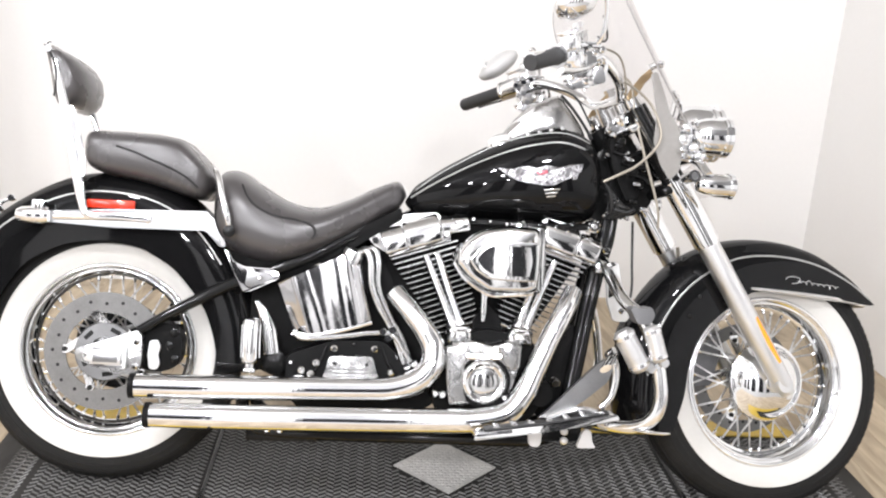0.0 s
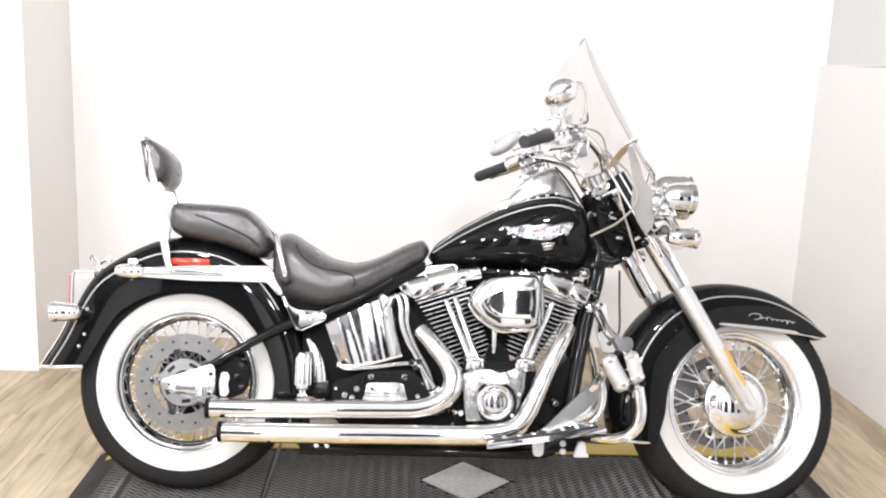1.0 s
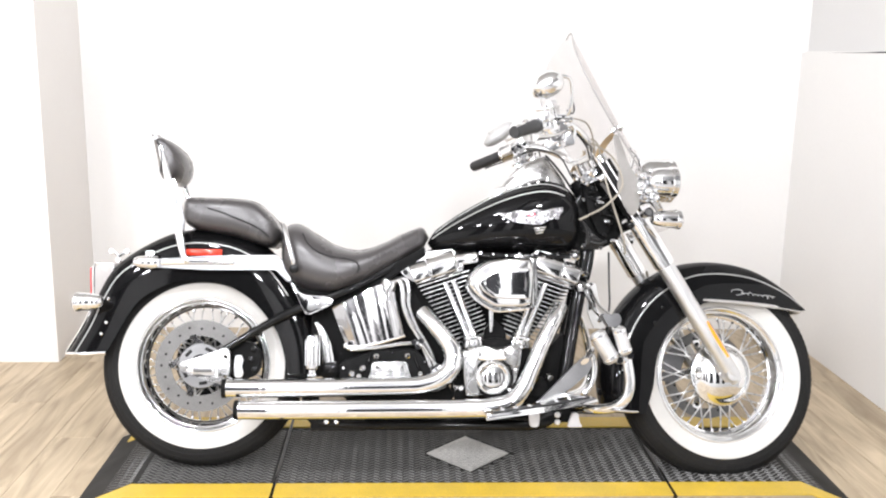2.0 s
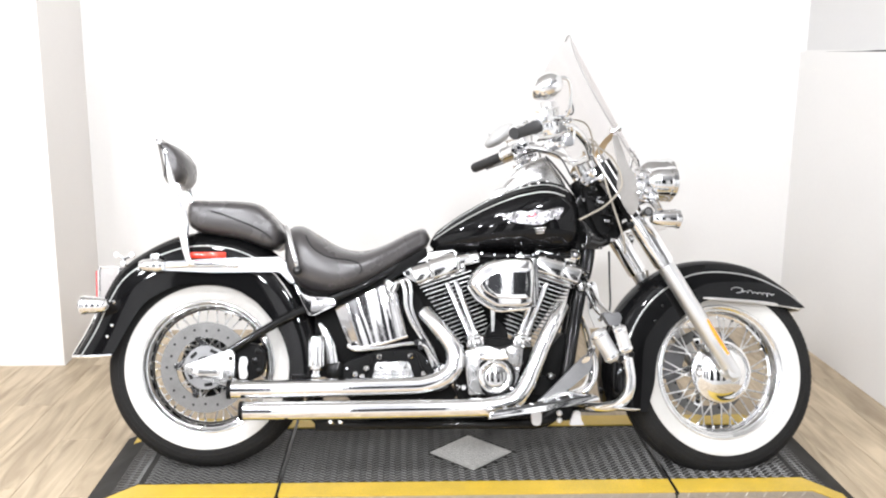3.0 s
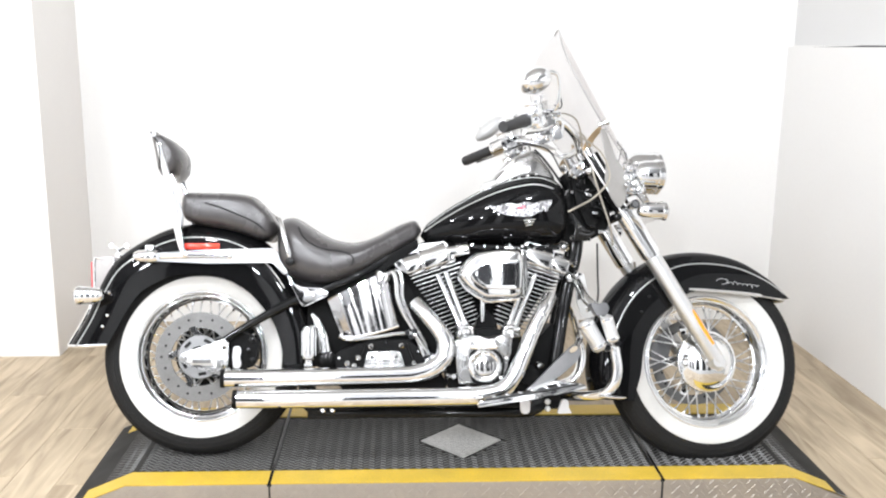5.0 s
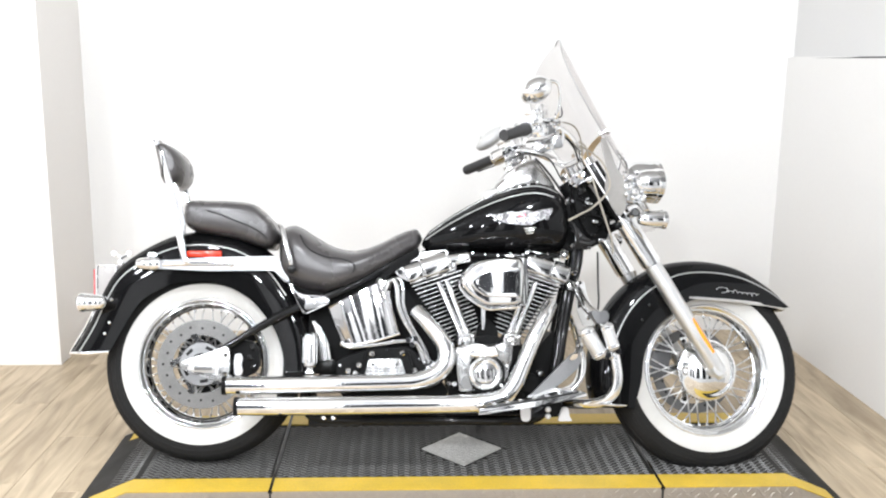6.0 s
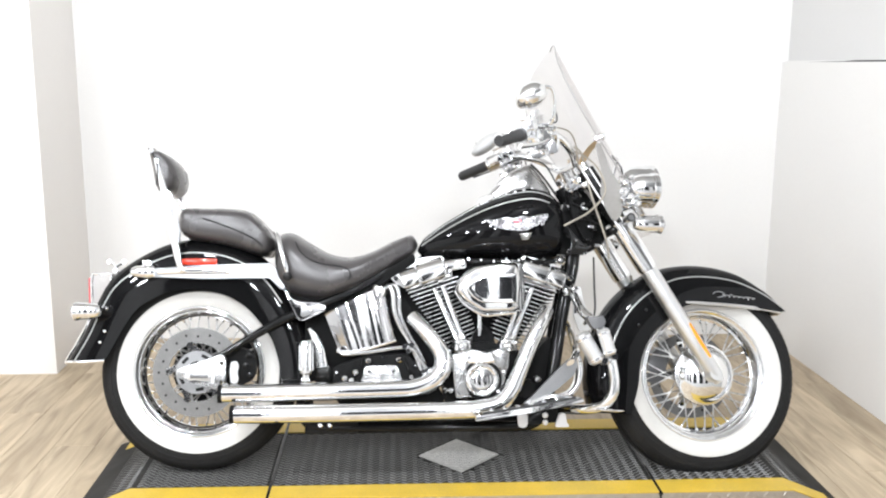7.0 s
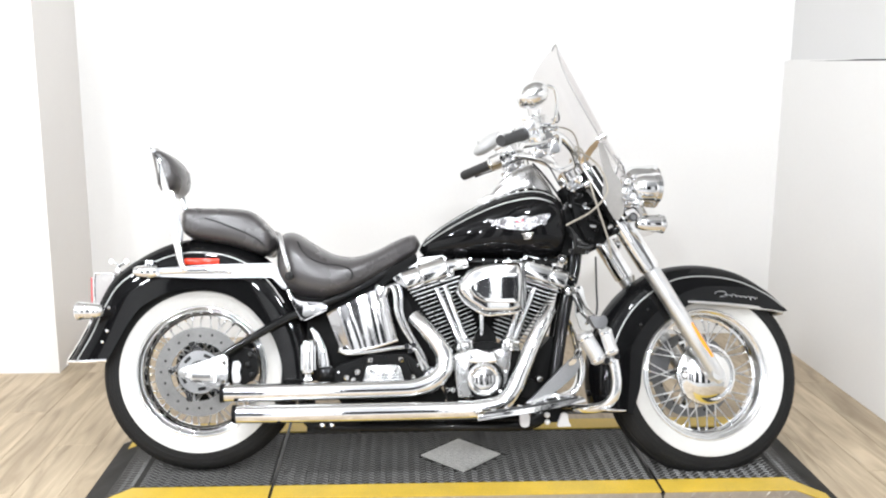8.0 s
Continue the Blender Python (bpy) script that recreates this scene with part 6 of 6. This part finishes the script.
# handlebar
BAR = [(1.232, 0.0, 1.000), (1.230, -0.060, 1.000), (1.222, -0.110, 1.006), (1.196, -0.165, 1.032), (1.148, -0.215, 1.062), (1.088, -0.250, 1.076), (1.030, -0.285, 1.062), (0.918, -0.418, 1.024)]
bar = bar_part("handlebar", tube(BAR[::-1] + [(x, -y, z) for x, y, z in BAR[1:]], 0.0140, 16, 6), "chrome", bike, "swept chrome handlebar")
for s in (-1, 1):
    a, b = (Vector((0.918, -0.420, 1.014)), Vector((0.998, -0.322, 1.050))) if s < 0 else (Vector((0.912, 0.425, 1.022)), Vector((1.006, 0.311, 1.0535)))
    bar_part("grip", tube([tuple(a), tuple(a.lerp(b, 0.05)), tuple(a.lerp(b, 0.9)), tuple(b)], [0.016, 0.0185, 0.0185, 0.0205], 20, 1), "grip", bar, "black rubber grip")
    d = (b - a).normalized()
    box_m = Matrix.Translation(b + d * 0.034) @ d.to_track_quat("X", "Z").to_matrix().to_4x4()
    hs = bmesh.new()
    tube([(-0.030, 0, 0), (-0.026, 0, 0), (0.026, 0, 0), (0.030, 0, 0)], [0.018, 0.024, 0.024, 0.018], 16, 1, (1.15, 0.9), hs)
    hs.transform(box_m)
    control = bar_part("switch_housing", hs, "chrome", bar, "chrome switch housing")
    res = box(-0.035, 0.040, -0.022, 0.022, 0.0, 0.036, 0.007, 3)
    res.transform(Matrix.Translation(b + d * 0.045 + Vector((0.022, 0, 0.012))) @ d.to_track_quat("X", "Z").to_matrix().to_4x4())
    bar_part("fluid_reservoir", res, "chrome", bar, "chrome fluid reservoir")
    lid = box(-0.037, 0.042, -0.024, 0.024, 0.034, 0.041, 0.003)
    lid.transform(Matrix.Translation(b + d * 0.045 + Vector((0.022, 0, 0.012))) @ d.to_track_quat("X", "Z").to_matrix().to_4x4())
    bar_part("reservoir_lid", lid, "chrome", bar)
    lv = [(1.085, s * 0.262, 1.040), (1.085, s * 0.315, 1.036), (1.046, s * 0.385, 1.014), (1.000, s * 0.432, 1.000), (0.975, s * 0.455, 0.994)] if s < 0 else [(1.085, 0.262, 1.068), (1.085, 0.315, 1.066), (1.040, 0.385, 1.050), (0.992, 0.432, 1.036), (0.965, 0.455, 1.030)]
    bar_part("lever", tube(lv, [0.008, 0.0085, 0.0075, 0.007, 0.010], 10, 6, (1.3, 0.7)), "chrome", bar, "chrome lever")
    for k in range(3):
        bar_part("switch_button", tube([(1.030 + 0.018 * k, s * (0.272 - 0.018 * k) - 0.022, 1.066 + 0.006 * k), (1.030 + 0.018 * k, s * (0.272 - 0.018 * k) - 0.030, 1.066 + 0.006 * k)], 0.006, 10, 1), "dark", control)
    body = prism(rounded([(1.040, 1.024), (1.046, 1.066), (1.060, 1.076), (1.098, 1.074), (1.106, 1.050), (1.098, 1.020), (1.066, 1.012)], 0.006), s * 0.262 - 0.020, s * 0.262 + 0.016, 0.005, 3)
    body = bar_part("master_cylinder", body, "polished", bar, "polished master cylinder body")
    y0 = s * 0.262 - 0.018
    for k in range(14):
        x, z, r = 1.034 + 0.0155 * (k % 6) + 0.004 * (k // 6), 1.006 + 0.030 * (k // 5) + 0.007 * ((k * 7) % 3), 0.0045 + 0.0012 * ((k * 5) % 4)
        bar_part("cylinder_screw", lathe([(r, y0 + 0.010), (r, y0 - 0.004 - 0.001 * (k % 4)), (r * 0.55, y0 - 0.007 - 0.001 * (k % 4))], 8, "y", (x, 0, z)), ("chrome", "polished", "grey", "chrome", "satin")[k % 5], body)
    bar_part("clamp_half", prism(rounded([(1.098, 0.998), (1.096, 1.036), (1.118, 1.044), (1.128, 1.006)], 0.005), y0 - 0.006, y0 + 0.026, 0.004), "chrome", body)
    bar_part("lever_pivot", prism(rounded([(1.036, 0.998), (1.040, 1.016), (1.084, 1.010), (1.092, 0.992), (1.060, 0.988)], 0.004), y0 - 0.004, y0 + 0.022, 0.003), "chrome", body)
    bar_part("banjo_line", tube([(1.104, y0 + 0.006, 1.060), (1.122, y0 + 0.010, 1.066), (1.134, y0 + 0.020, 1.046), (1.130, y0 + 0.030, 1.010)], 0.0042, 8, 6), "chrome", body)
    bar_part("cylinder_cap", box(1.040, 1.112, s * 0.262 - 0.026, s * 0.262 + 0.018, 1.083, 1.096, 0.004), "chrome", body)
    perch = box(-0.020, 0.030, -0.016, 0.016, -0.030, 0.014, 0.006, 3)
    perch.transform(Matrix.Translation(b + d * 0.052 + Vector((0.030, 0, 0.0))) @ d.to_track_quat("X", "Z").to_matrix().to_4x4())
    perch = bar_part("lever_perch", perch, "chrome", bar, "chrome lever perch")
    for k in range(4):
        p = b + d * (0.030 + 0.022 * (k % 2)) + Vector((0.022 + 0.010 * (k // 2), 0, 0.050 + 0.014 * (k // 2)))
        bar_part("perch_screw", tube([tuple(p), tuple(p + Vector((0, s * 0.004, 0.010)))], 0.0062, 8, 1), "satin" if k % 2 else "chrome", perch)
    knob = b + d * 0.066 + Vector((0.010, s * 0.022, 0.028))
    bar_part("perch_pivot", tube([tuple(knob - Vector((0, 0, 0.030))), tuple(knob + Vector((0, 0, 0.034)))], 0.0095, 14, 1), "chrome", perch)
    bar_part("switch_lip", tube([tuple(b + d * 0.002), tuple(b + d * 0.008)], 0.027, 18, 1), "chrome", control)
    # mirror: teardrop head on a curved stem
    cxm, cym, czm = (1.028, -0.352, 1.164) if s < 0 else (0.999, 0.352, 1.134)
    big = 1.0 if s < 0 else 1.1
    tall = 1.2 if s < 0 else 1.1
    rings = []
    for k in range(13):
        u = -1 + 2 * k / 12
        f = math.sqrt(max(0.02, 1 - u * u))
        rings.append([(cxm + 0.050 * big * u, cym + 0.052 * big * f * math.cos(t), czm + (0.010 if s < 0 else 0.032) * u + (0.037 if s < 0 else 0.030) * tall * big * f * math.sin(t) * (1.0 if math.sin(t) > 0 else 0.85)) for t in (2 * math.pi * j / 24 for j in range(24))])
    head = bar_part("mirror", loft(bmesh.new(), rings), "chrome" if s < 0 else "mirror_back", bar, "chrome teardrop mirror" if s < 0 else "pale grey back of a teardrop mirror", 70)
    bar_part("mirror_stem", tube([(1.098, s * 0.275, 1.085), (1.110, s * 0.300, 1.110), (1.108, s * 0.325, 1.155), (1.096, s * 0.345, 1.190), (1.070, s * 0.352, 1.196 if s < 0 else 1.160)], 0.0058, 10, 6), "chrome", head)
    bar_part("mirror_glass", lathe([(0.026, 0.0), (0.028, 0.002), (0.026, 0.004)], 28, "x", (cxm - 0.040 * big, cym, czm - 0.008)), "chrome", head, "mirror glass facing back")

# headlamp, turn lamps
lamp_prof = [(0.010, 1.402), (0.034, 1.406), (0.056, 1.420), (0.068, 1.442), (0.0715, 1.468), (0.0715, 1.500), (0.074, 1.503), (0.074, 1.509), (0.0712, 1.511), (0.0712, 1.516), (0.075, 1.519), (0.075, 1.529), (0.070, 1.534)]
HLZ = 0.940
hl = steer_part("headlamp", lathe(lamp_prof, 48, "x", (0, 0, HLZ)), "hub", bike, "chrome round headlamp")
steer_part("headlamp_lens", lathe([(0.069, 1.530), (0.062, 1.538), (0.040, 1.546), (0.004, 1.550)], 40, "x", (0, 0, HLZ)), "lamp_glass", hl, "clear headlamp lens")
steer_part("lamp_bracket", prism(rounded([(1.300, 0.820), (1.330, 0.895), (1.430, 0.900), (1.450, 0.850), (1.380, 0.800)], 0.012), -0.045, 0.045, 0.008, 3), "chrome", bike, "chrome headlamp bracket")
steer_part("lamp_bar", tube([(1.400, -0.230, 0.790), (1.395, -0.170, 0.835), (1.388, -0.080, 0.842), (1.388, 0.080, 0.842), (1.395, 0.170, 0.835), (1.400, 0.230, 0.790)], 0.011, 12, 6), "chrome", bike, "chrome lamp bar")
for s in (-1, 1):
    pl = steer_part("passing_lamp", lathe([(0.008, 1.384), (0.024, 1.388), (0.038, 1.402), (0.045, 1.424), (0.0465, 1.458), (0.050, 1.461), (0.050, 1.466), (0.0468, 1.468), (0.050, 1.470), (0.050, 1.478), (0.046, 1.482)], 40, "x", (0, s * 0.158, 0.900)), "hub", bike, "chrome passing lamp")
    steer_part("passing_lens", lathe([(0.046, 1.480), (0.036, 1.486), (0.004, 1.490)], 32, "x", (0, s * 0.158, 0.900)), "lamp_glass", pl, "clear passing lamp lens")
    steer_part("lamp_stalk", tube([(1.395, s * 0.150, 0.838), (1.425, s * 0.158, 0.850)], 0.012, 12, 1), "chrome", pl)
    for k, (x, z, r) in enumerate(((1.372, 0.916, 0.013), (1.362, 0.884, 0.015), (1.384, 0.866, 0.012), (1.402, 0.848, 0.014), (1.374, 0.846, 0.010), (1.352, 0.858, 0.009), (1.394, 0.932, 0.008))):
        yy = s * (0.166 + 0.006 * (k % 3))
        steer_part("lamp_nut", lathe([(r * 0.8, yy - s * 0.012), (r, yy - s * 0.006), (r, yy + s * 0.006), (r * 0.55, yy + s * 0.012), (r * 0.2, yy + s * 0.013)], 8 + 8 * (k % 2), "y", (x, 0, z)), "chrome", pl, "chrome clamp nut")
    steer_part("lamp_clamp", prism(rounded([(1.345, 0.842), (1.352, 0.900), (1.376, 0.930), (1.392, 0.904), (1.404, 0.860), (1.392, 0.832)], 0.008), s * 0.150, s * 0.164, 0.004), "chrome", pl, "chrome lamp clamp plate")
    tl = steer_part("turn_lamp", lathe([(0.006, 1.357), (0.016, 1.361), (0.023, 1.377), (0.027, 1.403), (0.028, 1.435), (0.031, 1.438), (0.031, 1.449), (0.027, 1.452)], 32, "x", (0.016, s * 0.215, 0.770)), "chrome", bike, "chrome bullet turn lamp")
    steer_part("turn_lens", lathe([(0.027, 1.450), (0.020, 1.457), (0.003, 1.460)], 24, "x", (0.016, s * 0.215, 0.770)), "lamp_glass", tl, "pale turn lamp lens")
    steer_part("lamp_knuckle", lathe([(0.012, s * 0.215 - 0.026), (0.014, s * 0.215 - 0.020), (0.014, s * 0.215 + 0.020), (0.012, s * 0.215 + 0.026)], 18, "y", (1.358, 0, 0.786)), "chrome", tl)
    steer_part("knuckle_seal", lathe([(0.0095, s * 0.2405), (0.0145, s * 0.2405), (0.0145, s * 0.2430), (0.0095, s * 0.2430)], 24, "y", (1.358, 0, 0.786), True), "grip", tl, "black knuckle seal ring")

# windshield
SCREEN = [(0.770, 0.085), (0.830, 0.120), (0.900, 0.165), (0.960, 0.195), (1.040, 0.222), (1.120, 0.236), (1.200, 0.238), (1.270, 0.222), (1.330, 0.186), (1.375, 0.135), (1.402, 0.085), (1.416, 0.036)]


def screen_point(u, z, w, out=0.0):
    x = 1.424 - (z - 0.934) * 0.512
    bow = 0.124 * abs(u * w / 0.238) ** 1.9
    return (x - bow + out, w * u, z + 0.15 * bow)


rows_f, rows_b = [], []
dense = [tuple(q) for q in spline(SCREEN, 5)]
for z, w in dense:
    rows_f.append([screen_point(-1 + 2 * k / 24, z, w, 0.0025) for k in range(25)])
    rows_b.append([screen_point(-1 + 2 * k / 24, z, w, -0.0025) for k in range(25)])
screen = steer_part("windshield", loft(bmesh.new(), [f + b[::-1] for f, b in zip(rows_f, rows_b)]), "acrylic", bike, "clear curved acrylic windshield", 60)
rim_line = [screen_point(-1, z, w) for z, w in dense]
steer_part("windshield_edge", tube([rows_f[-1][12]] + rim_line[::-1], 0.0026, 6, 1), "edge", screen, "polished grey screen edge")
rim_line = [screen_point(1, z, w) for z, w in dense]
steer_part("windshield_edge", tube(rim_line[::-1][14:], 0.0012, 6, 1), "edge", screen, "polished grey screen edge")
for s in (-1, 1):
    strap = prism(rounded([(1.222, 0.984), (1.232, 1.006), (1.258, 1.040), (1.282, 1.062), (1.294, 1.050), (1.268, 1.022), (1.246, 0.986), (1.236, 0.974)], 0.004), s * 0.138 - 0.003, s * 0.138 + 0.003, 0.001)
    steer_part("screen_brace", strap, "bronze", screen, "bronze-toned flat screen brace")
    steer_part("brace_end", tube([(1.278, s * 0.146, 1.062), (1.306, s * 0.152, 1.076)], 0.0085, 10, 1), "chrome", screen)
    poly = rounded([(1.292, 1.054), (1.308, 1.060), (1.326, 1.014), (1.343, 0.964), (1.366, 0.930), (1.380, 0.880), (1.374, 0.820), (1.352, 0.795), (1.325, 0.834), (1.306, 0.889), (1.312, 0.958)], 0.010)
    if s > 0:
        poly = [(x - 0.03, z) for x, z in poly]
    part("screen_bracket", prism(poly, s * 0.150 - 0.0015, s * 0.150 + 0.0015, 0.0006), "smoke", screen, "smoky grey screen side plate")
    steer_part("screen_stay", tube([(1.300, s * 0.142, 0.880), (1.330, s * 0.150, 0.930), (1.345, s * 0.155, 0.985)], 0.010, 10, 6, (0.5, 1.6)), "chrome", screen, "chrome screen stay")
    for z in (0.985, 1.065):
        steer_part("screen_bolt", lathe([(0.009, -0.006), (0.010, 0.0), (0.007, 0.005)], 14, "x", screen_point(s * 0.66, z, 0.228, 0.004)), "chrome", screen)
steer_part("screen_band", tube([screen_point(-1 + 2 * k / 12, 0.965 + 0.02 * abs(-1 + 2 * k / 12), 0.19, 0.006) for k in range(13)], 0.0045, 8, 2), "chrome", screen, "chrome cross band")

# hoses and cables
for name, pts, r, material, label in (
        ("brake_hose", [(1.205, -0.135, 1.040), (1.233, -0.140, 1.020), (1.247, -0.142, 0.938), (1.270, -0.145, 0.848), (1.309, -0.140, 0.725), (1.322, -0.120, 0.670)], 0.0033, "hose", "pale braided hose"),
        ("brake_hose", [(1.165, -0.150, 0.772), (1.200, -0.165, 0.790), (1.242, -0.172, 0.814), (1.289, -0.175, 0.861), (1.300, -0.172, 0.905), (1.270, -0.165, 0.975), (1.180, -0.185, 1.022), (1.070, -0.235, 1.040)], 0.0033, "hose", "pale braided hose"),
        ("clutch_cable", [(1.330, 0.060, 0.700), (1.322, 0.040, 0.600), (1.312, 0.020, 0.500), (1.270, 0.010, 0.400)], 0.0035, "cable", "thin black cable"),
        ("throttle_cable", [(1.090, -0.245, 1.066), (1.150, -0.200, 1.082), (1.200, -0.160, 1.070), (1.226, -0.130, 1.000), (1.238, -0.090, 0.900)], 0.0028, "hose", "thin pale throttle cable"),
        ("clutch_cable", [(1.050, 0.250, 1.060), (1.110, 0.200, 1.076), (1.185, 0.150, 1.050), (1.225, 0.110, 0.960)], 0.0030, "cable", "black clutch cable"),
        ("mirror_wire", [(1.085, -0.300, 1.080), (1.098, -0.305, 1.068), (1.108, -0.300, 1.085), (1.098, -0.300, 1.130)], 0.0025, "cable", "thin black wire"),
        ("front_brake_hose", [(1.470, 0.080, 0.640), (1.500, 0.110, 0.520), (1.560, 0.110, 0.420), (1.585, 0.100, 0.380)], 0.005, "hose", "tan braided hose")):
    part(name, tube(pts, r, 8, 6), material, bike, label, STEER)
steer_part("front_caliper", prism(rounded([(1.500, 0.270), (1.512, 0.360), (1.560, 0.395), (1.590, 0.370), (1.570, 0.310), (1.560, 0.270)], 0.012), 0.050, 0.105, 0.006), "grey", bike, "grey front caliper")
ring = part("mount_ring", lathe([(0.016, -0.060), (0.0165, -0.118), (0.0120, -0.122), (0.0100, -0.117), (0.004, -0.119)], 24, "y", (1.178, 0, 0.675)), "chrome", bike, "chrome mounting bolt ring")
part("ring_seal", lathe([(0.0075, -0.116), (0.0118, -0.116), (0.0118, -0.1195), (0.0075, -0.1195)], 24, "y", (1.178, 0, 0.675), True), "bore", ring, "dark seal inside the ring")
part("tube_clip", box(1.190, 1.212, -0.100, -0.060, 0.560, 0.585, 0.004), "polished", bike, "bright tube clip")
for k in range(5):
    part("wiring", tube([(1.190 + 0.010 * k, -0.070 - 0.006 * k, 0.800 - 0.02 * k), (1.215 + 0.012 * k, -0.098, 0.770 - 0.014 * k), (1.225 + 0.014 * k, -0.092, 0.722), (1.212 + 0.010 * k, -0.07, 0.700)], 0.005, 8, 6), "cable", bike, "black wiring")
for x, y, z in ((1.236, -0.080, 0.916), (1.212, -0.078, 0.856), (1.232, -0.100, 0.742), (1.262, -0.100, 0.700), (1.205, -0.112, 0.706)):
    bolt(x, y, z, 0.0065, bike, "chrome", "neck_bolt")

lock = steer_part("ignition_lock", lathe([(0.010, -0.085), (0.016, -0.090), (0.016, -0.118), (0.011, -0.124), (0.004, -0.122)], 20, "y", (1.222, 0, 0.934)), "chrome", bike, "chrome fork lock barrel")
steer_part("lock_bracket", prism(rounded([(1.186, 0.902), (1.194, 0.926), (1.222, 0.950), (1.262, 0.962), (1.268, 0.940), (1.236, 0.916), (1.204, 0.892)], 0.006), -0.104, -0.090, 0.003), "chrome", lock)
for x, z, r in ((1.192, 0.908, 0.008), (1.246, 0.946, 0.0075), (1.262, 0.954, 0.006), (1.208, 0.896, 0.006)):
    steer_part("lock_screw", lathe([(r, -0.100), (r, -0.110), (r * 0.5, -0.113)], 8, "y", (x, 0, z)), "polished", lock)
for k, (x, z) in enumerate(((1.222, 0.870), (1.252, 0.838), (1.236, 0.800), (1.270, 0.778), (1.262, 0.734), (1.290, 0.716))):
    steer_part("neck_clip", box(x - 0.010, x + 0.010, -0.106, -0.092, z - 0.004, z + 0.005, 0.002), "chrome" if k % 2 else "frame", bike, "small neck cable clip")

# tail lamp and number bracket
tail = part("tail_lamp", prism(rounded([(-0.357, 0.532), (-0.361, 0.628), (-0.350, 0.642), (-0.290, 0.642), (-0.285, 0.612), (-0.335, 0.532)], 0.008), -0.045, 0.045, 0.006, 3), "tail_shell", bike, "pale grey tail lamp body")
part("lamp_frame", tube([(-0.350, -0.046, 0.540), (-0.352, -0.046, 0.630), (-0.340, -0.046, 0.637), (-0.294, -0.046, 0.637), (-0.292, -0.046, 0.614)], 0.0035, 8, 4), "chrome", tail, "bright frame line")
part("tail_lens", prism(rounded([(-0.3625, 0.538), (-0.3665, 0.626), (-0.358, 0.626), (-0.354, 0.538)], 0.002), -0.0425, 0.0425, 0.002), "lens_red", tail, "red tail lamp lens")
part("rear_lamp_bar", tube([(-0.300, -0.150, 0.516), (-0.315, -0.08, 0.522), (-0.335, 0.0, 0.526), (-0.315, 0.08, 0.522), (-0.300, 0.150, 0.516)], 0.012, 12, 6), "chrome", bike, "chrome rear lamp bar")
for s in (-1, 1):
    sg = part("rear_turn_lamp", lathe([(0.004, -0.285), (0.016, -0.290), (0.024, -0.302), (0.027, -0.330), (0.028, -0.355), (0.030, -0.358), (0.030, -0.370), (0.026, -0.373)], 28, "x", (0, s * 0.150, 0.516)), "chrome", bike, "chrome bullet rear turn lamp")
    part("turn_lens", lathe([(0.026, -0.371), (0.018, -0.378), (0.003, -0.381)], 24, "x", (0, s * 0.150, 0.516)), "lamp_glass", sg, "pale lens")
tab = part("fender_top_bracket", tube([(-0.290, 0, 0.645), (-0.292, 0, 0.668), (-0.312, 0, 0.680)], 0.005, 8, 4), "chrome", bike, "small chrome fork bracket")
part("bracket_arm", tube([(-0.292, 0, 0.662), (-0.280, 0, 0.672), (-0.262, 0, 0.679)], 0.0045, 8, 4), "chrome", tab)
for x, z in ((-0.312, 0.681), (-0.262, 0.680), (-0.290, 0.652)):
    part("bracket_knob", lathe([(0.008, -0.010), (0.009, 0.0), (0.008, 0.010)], 12, "y", (x, 0, z)), "chrome", tab)

# ---- floor planks ----
PW, PL_ = 0.152, 1.22
plank = bpy.data.meshes.new("plank")
b2 = box(-PW / 2 + 0.0006, PW / 2 - 0.0006, -PL_ / 2 + 0.0006, PL_ / 2 - 0.0006, -0.004, 0.0, 0.0008, 1)
b2.to_mesh(plank)
b2.free()
plank.materials.append(M["oak"])
rng = random.Random(7)
for i in range(39):
    x = -3.2 + (i + 0.5) * PW
    y = -2.6 + rng.random() * PL_
    while y - PL_ / 2 < BACK:
        if y + PL_ / 2 > -1.4 and x - PW / 2 < SIDE and y - PL_ / 2 < (BACK if x + PW / 2 > PIER_X else PIER_Y):
            y0, y1 = max(y - PL_ / 2, -1.445), min(y + PL_ / 2, BACK)
            if y1 - y0 > 0.02:
                ob = new("plank", plank)
                ob.parent = floor
                ob.matrix_basis = pose(x, (y0 + y1) / 2, FLOOR) @ Matrix.Diagonal((1, (y1 - y0) / PL_, 1, 1))
        y += PL_
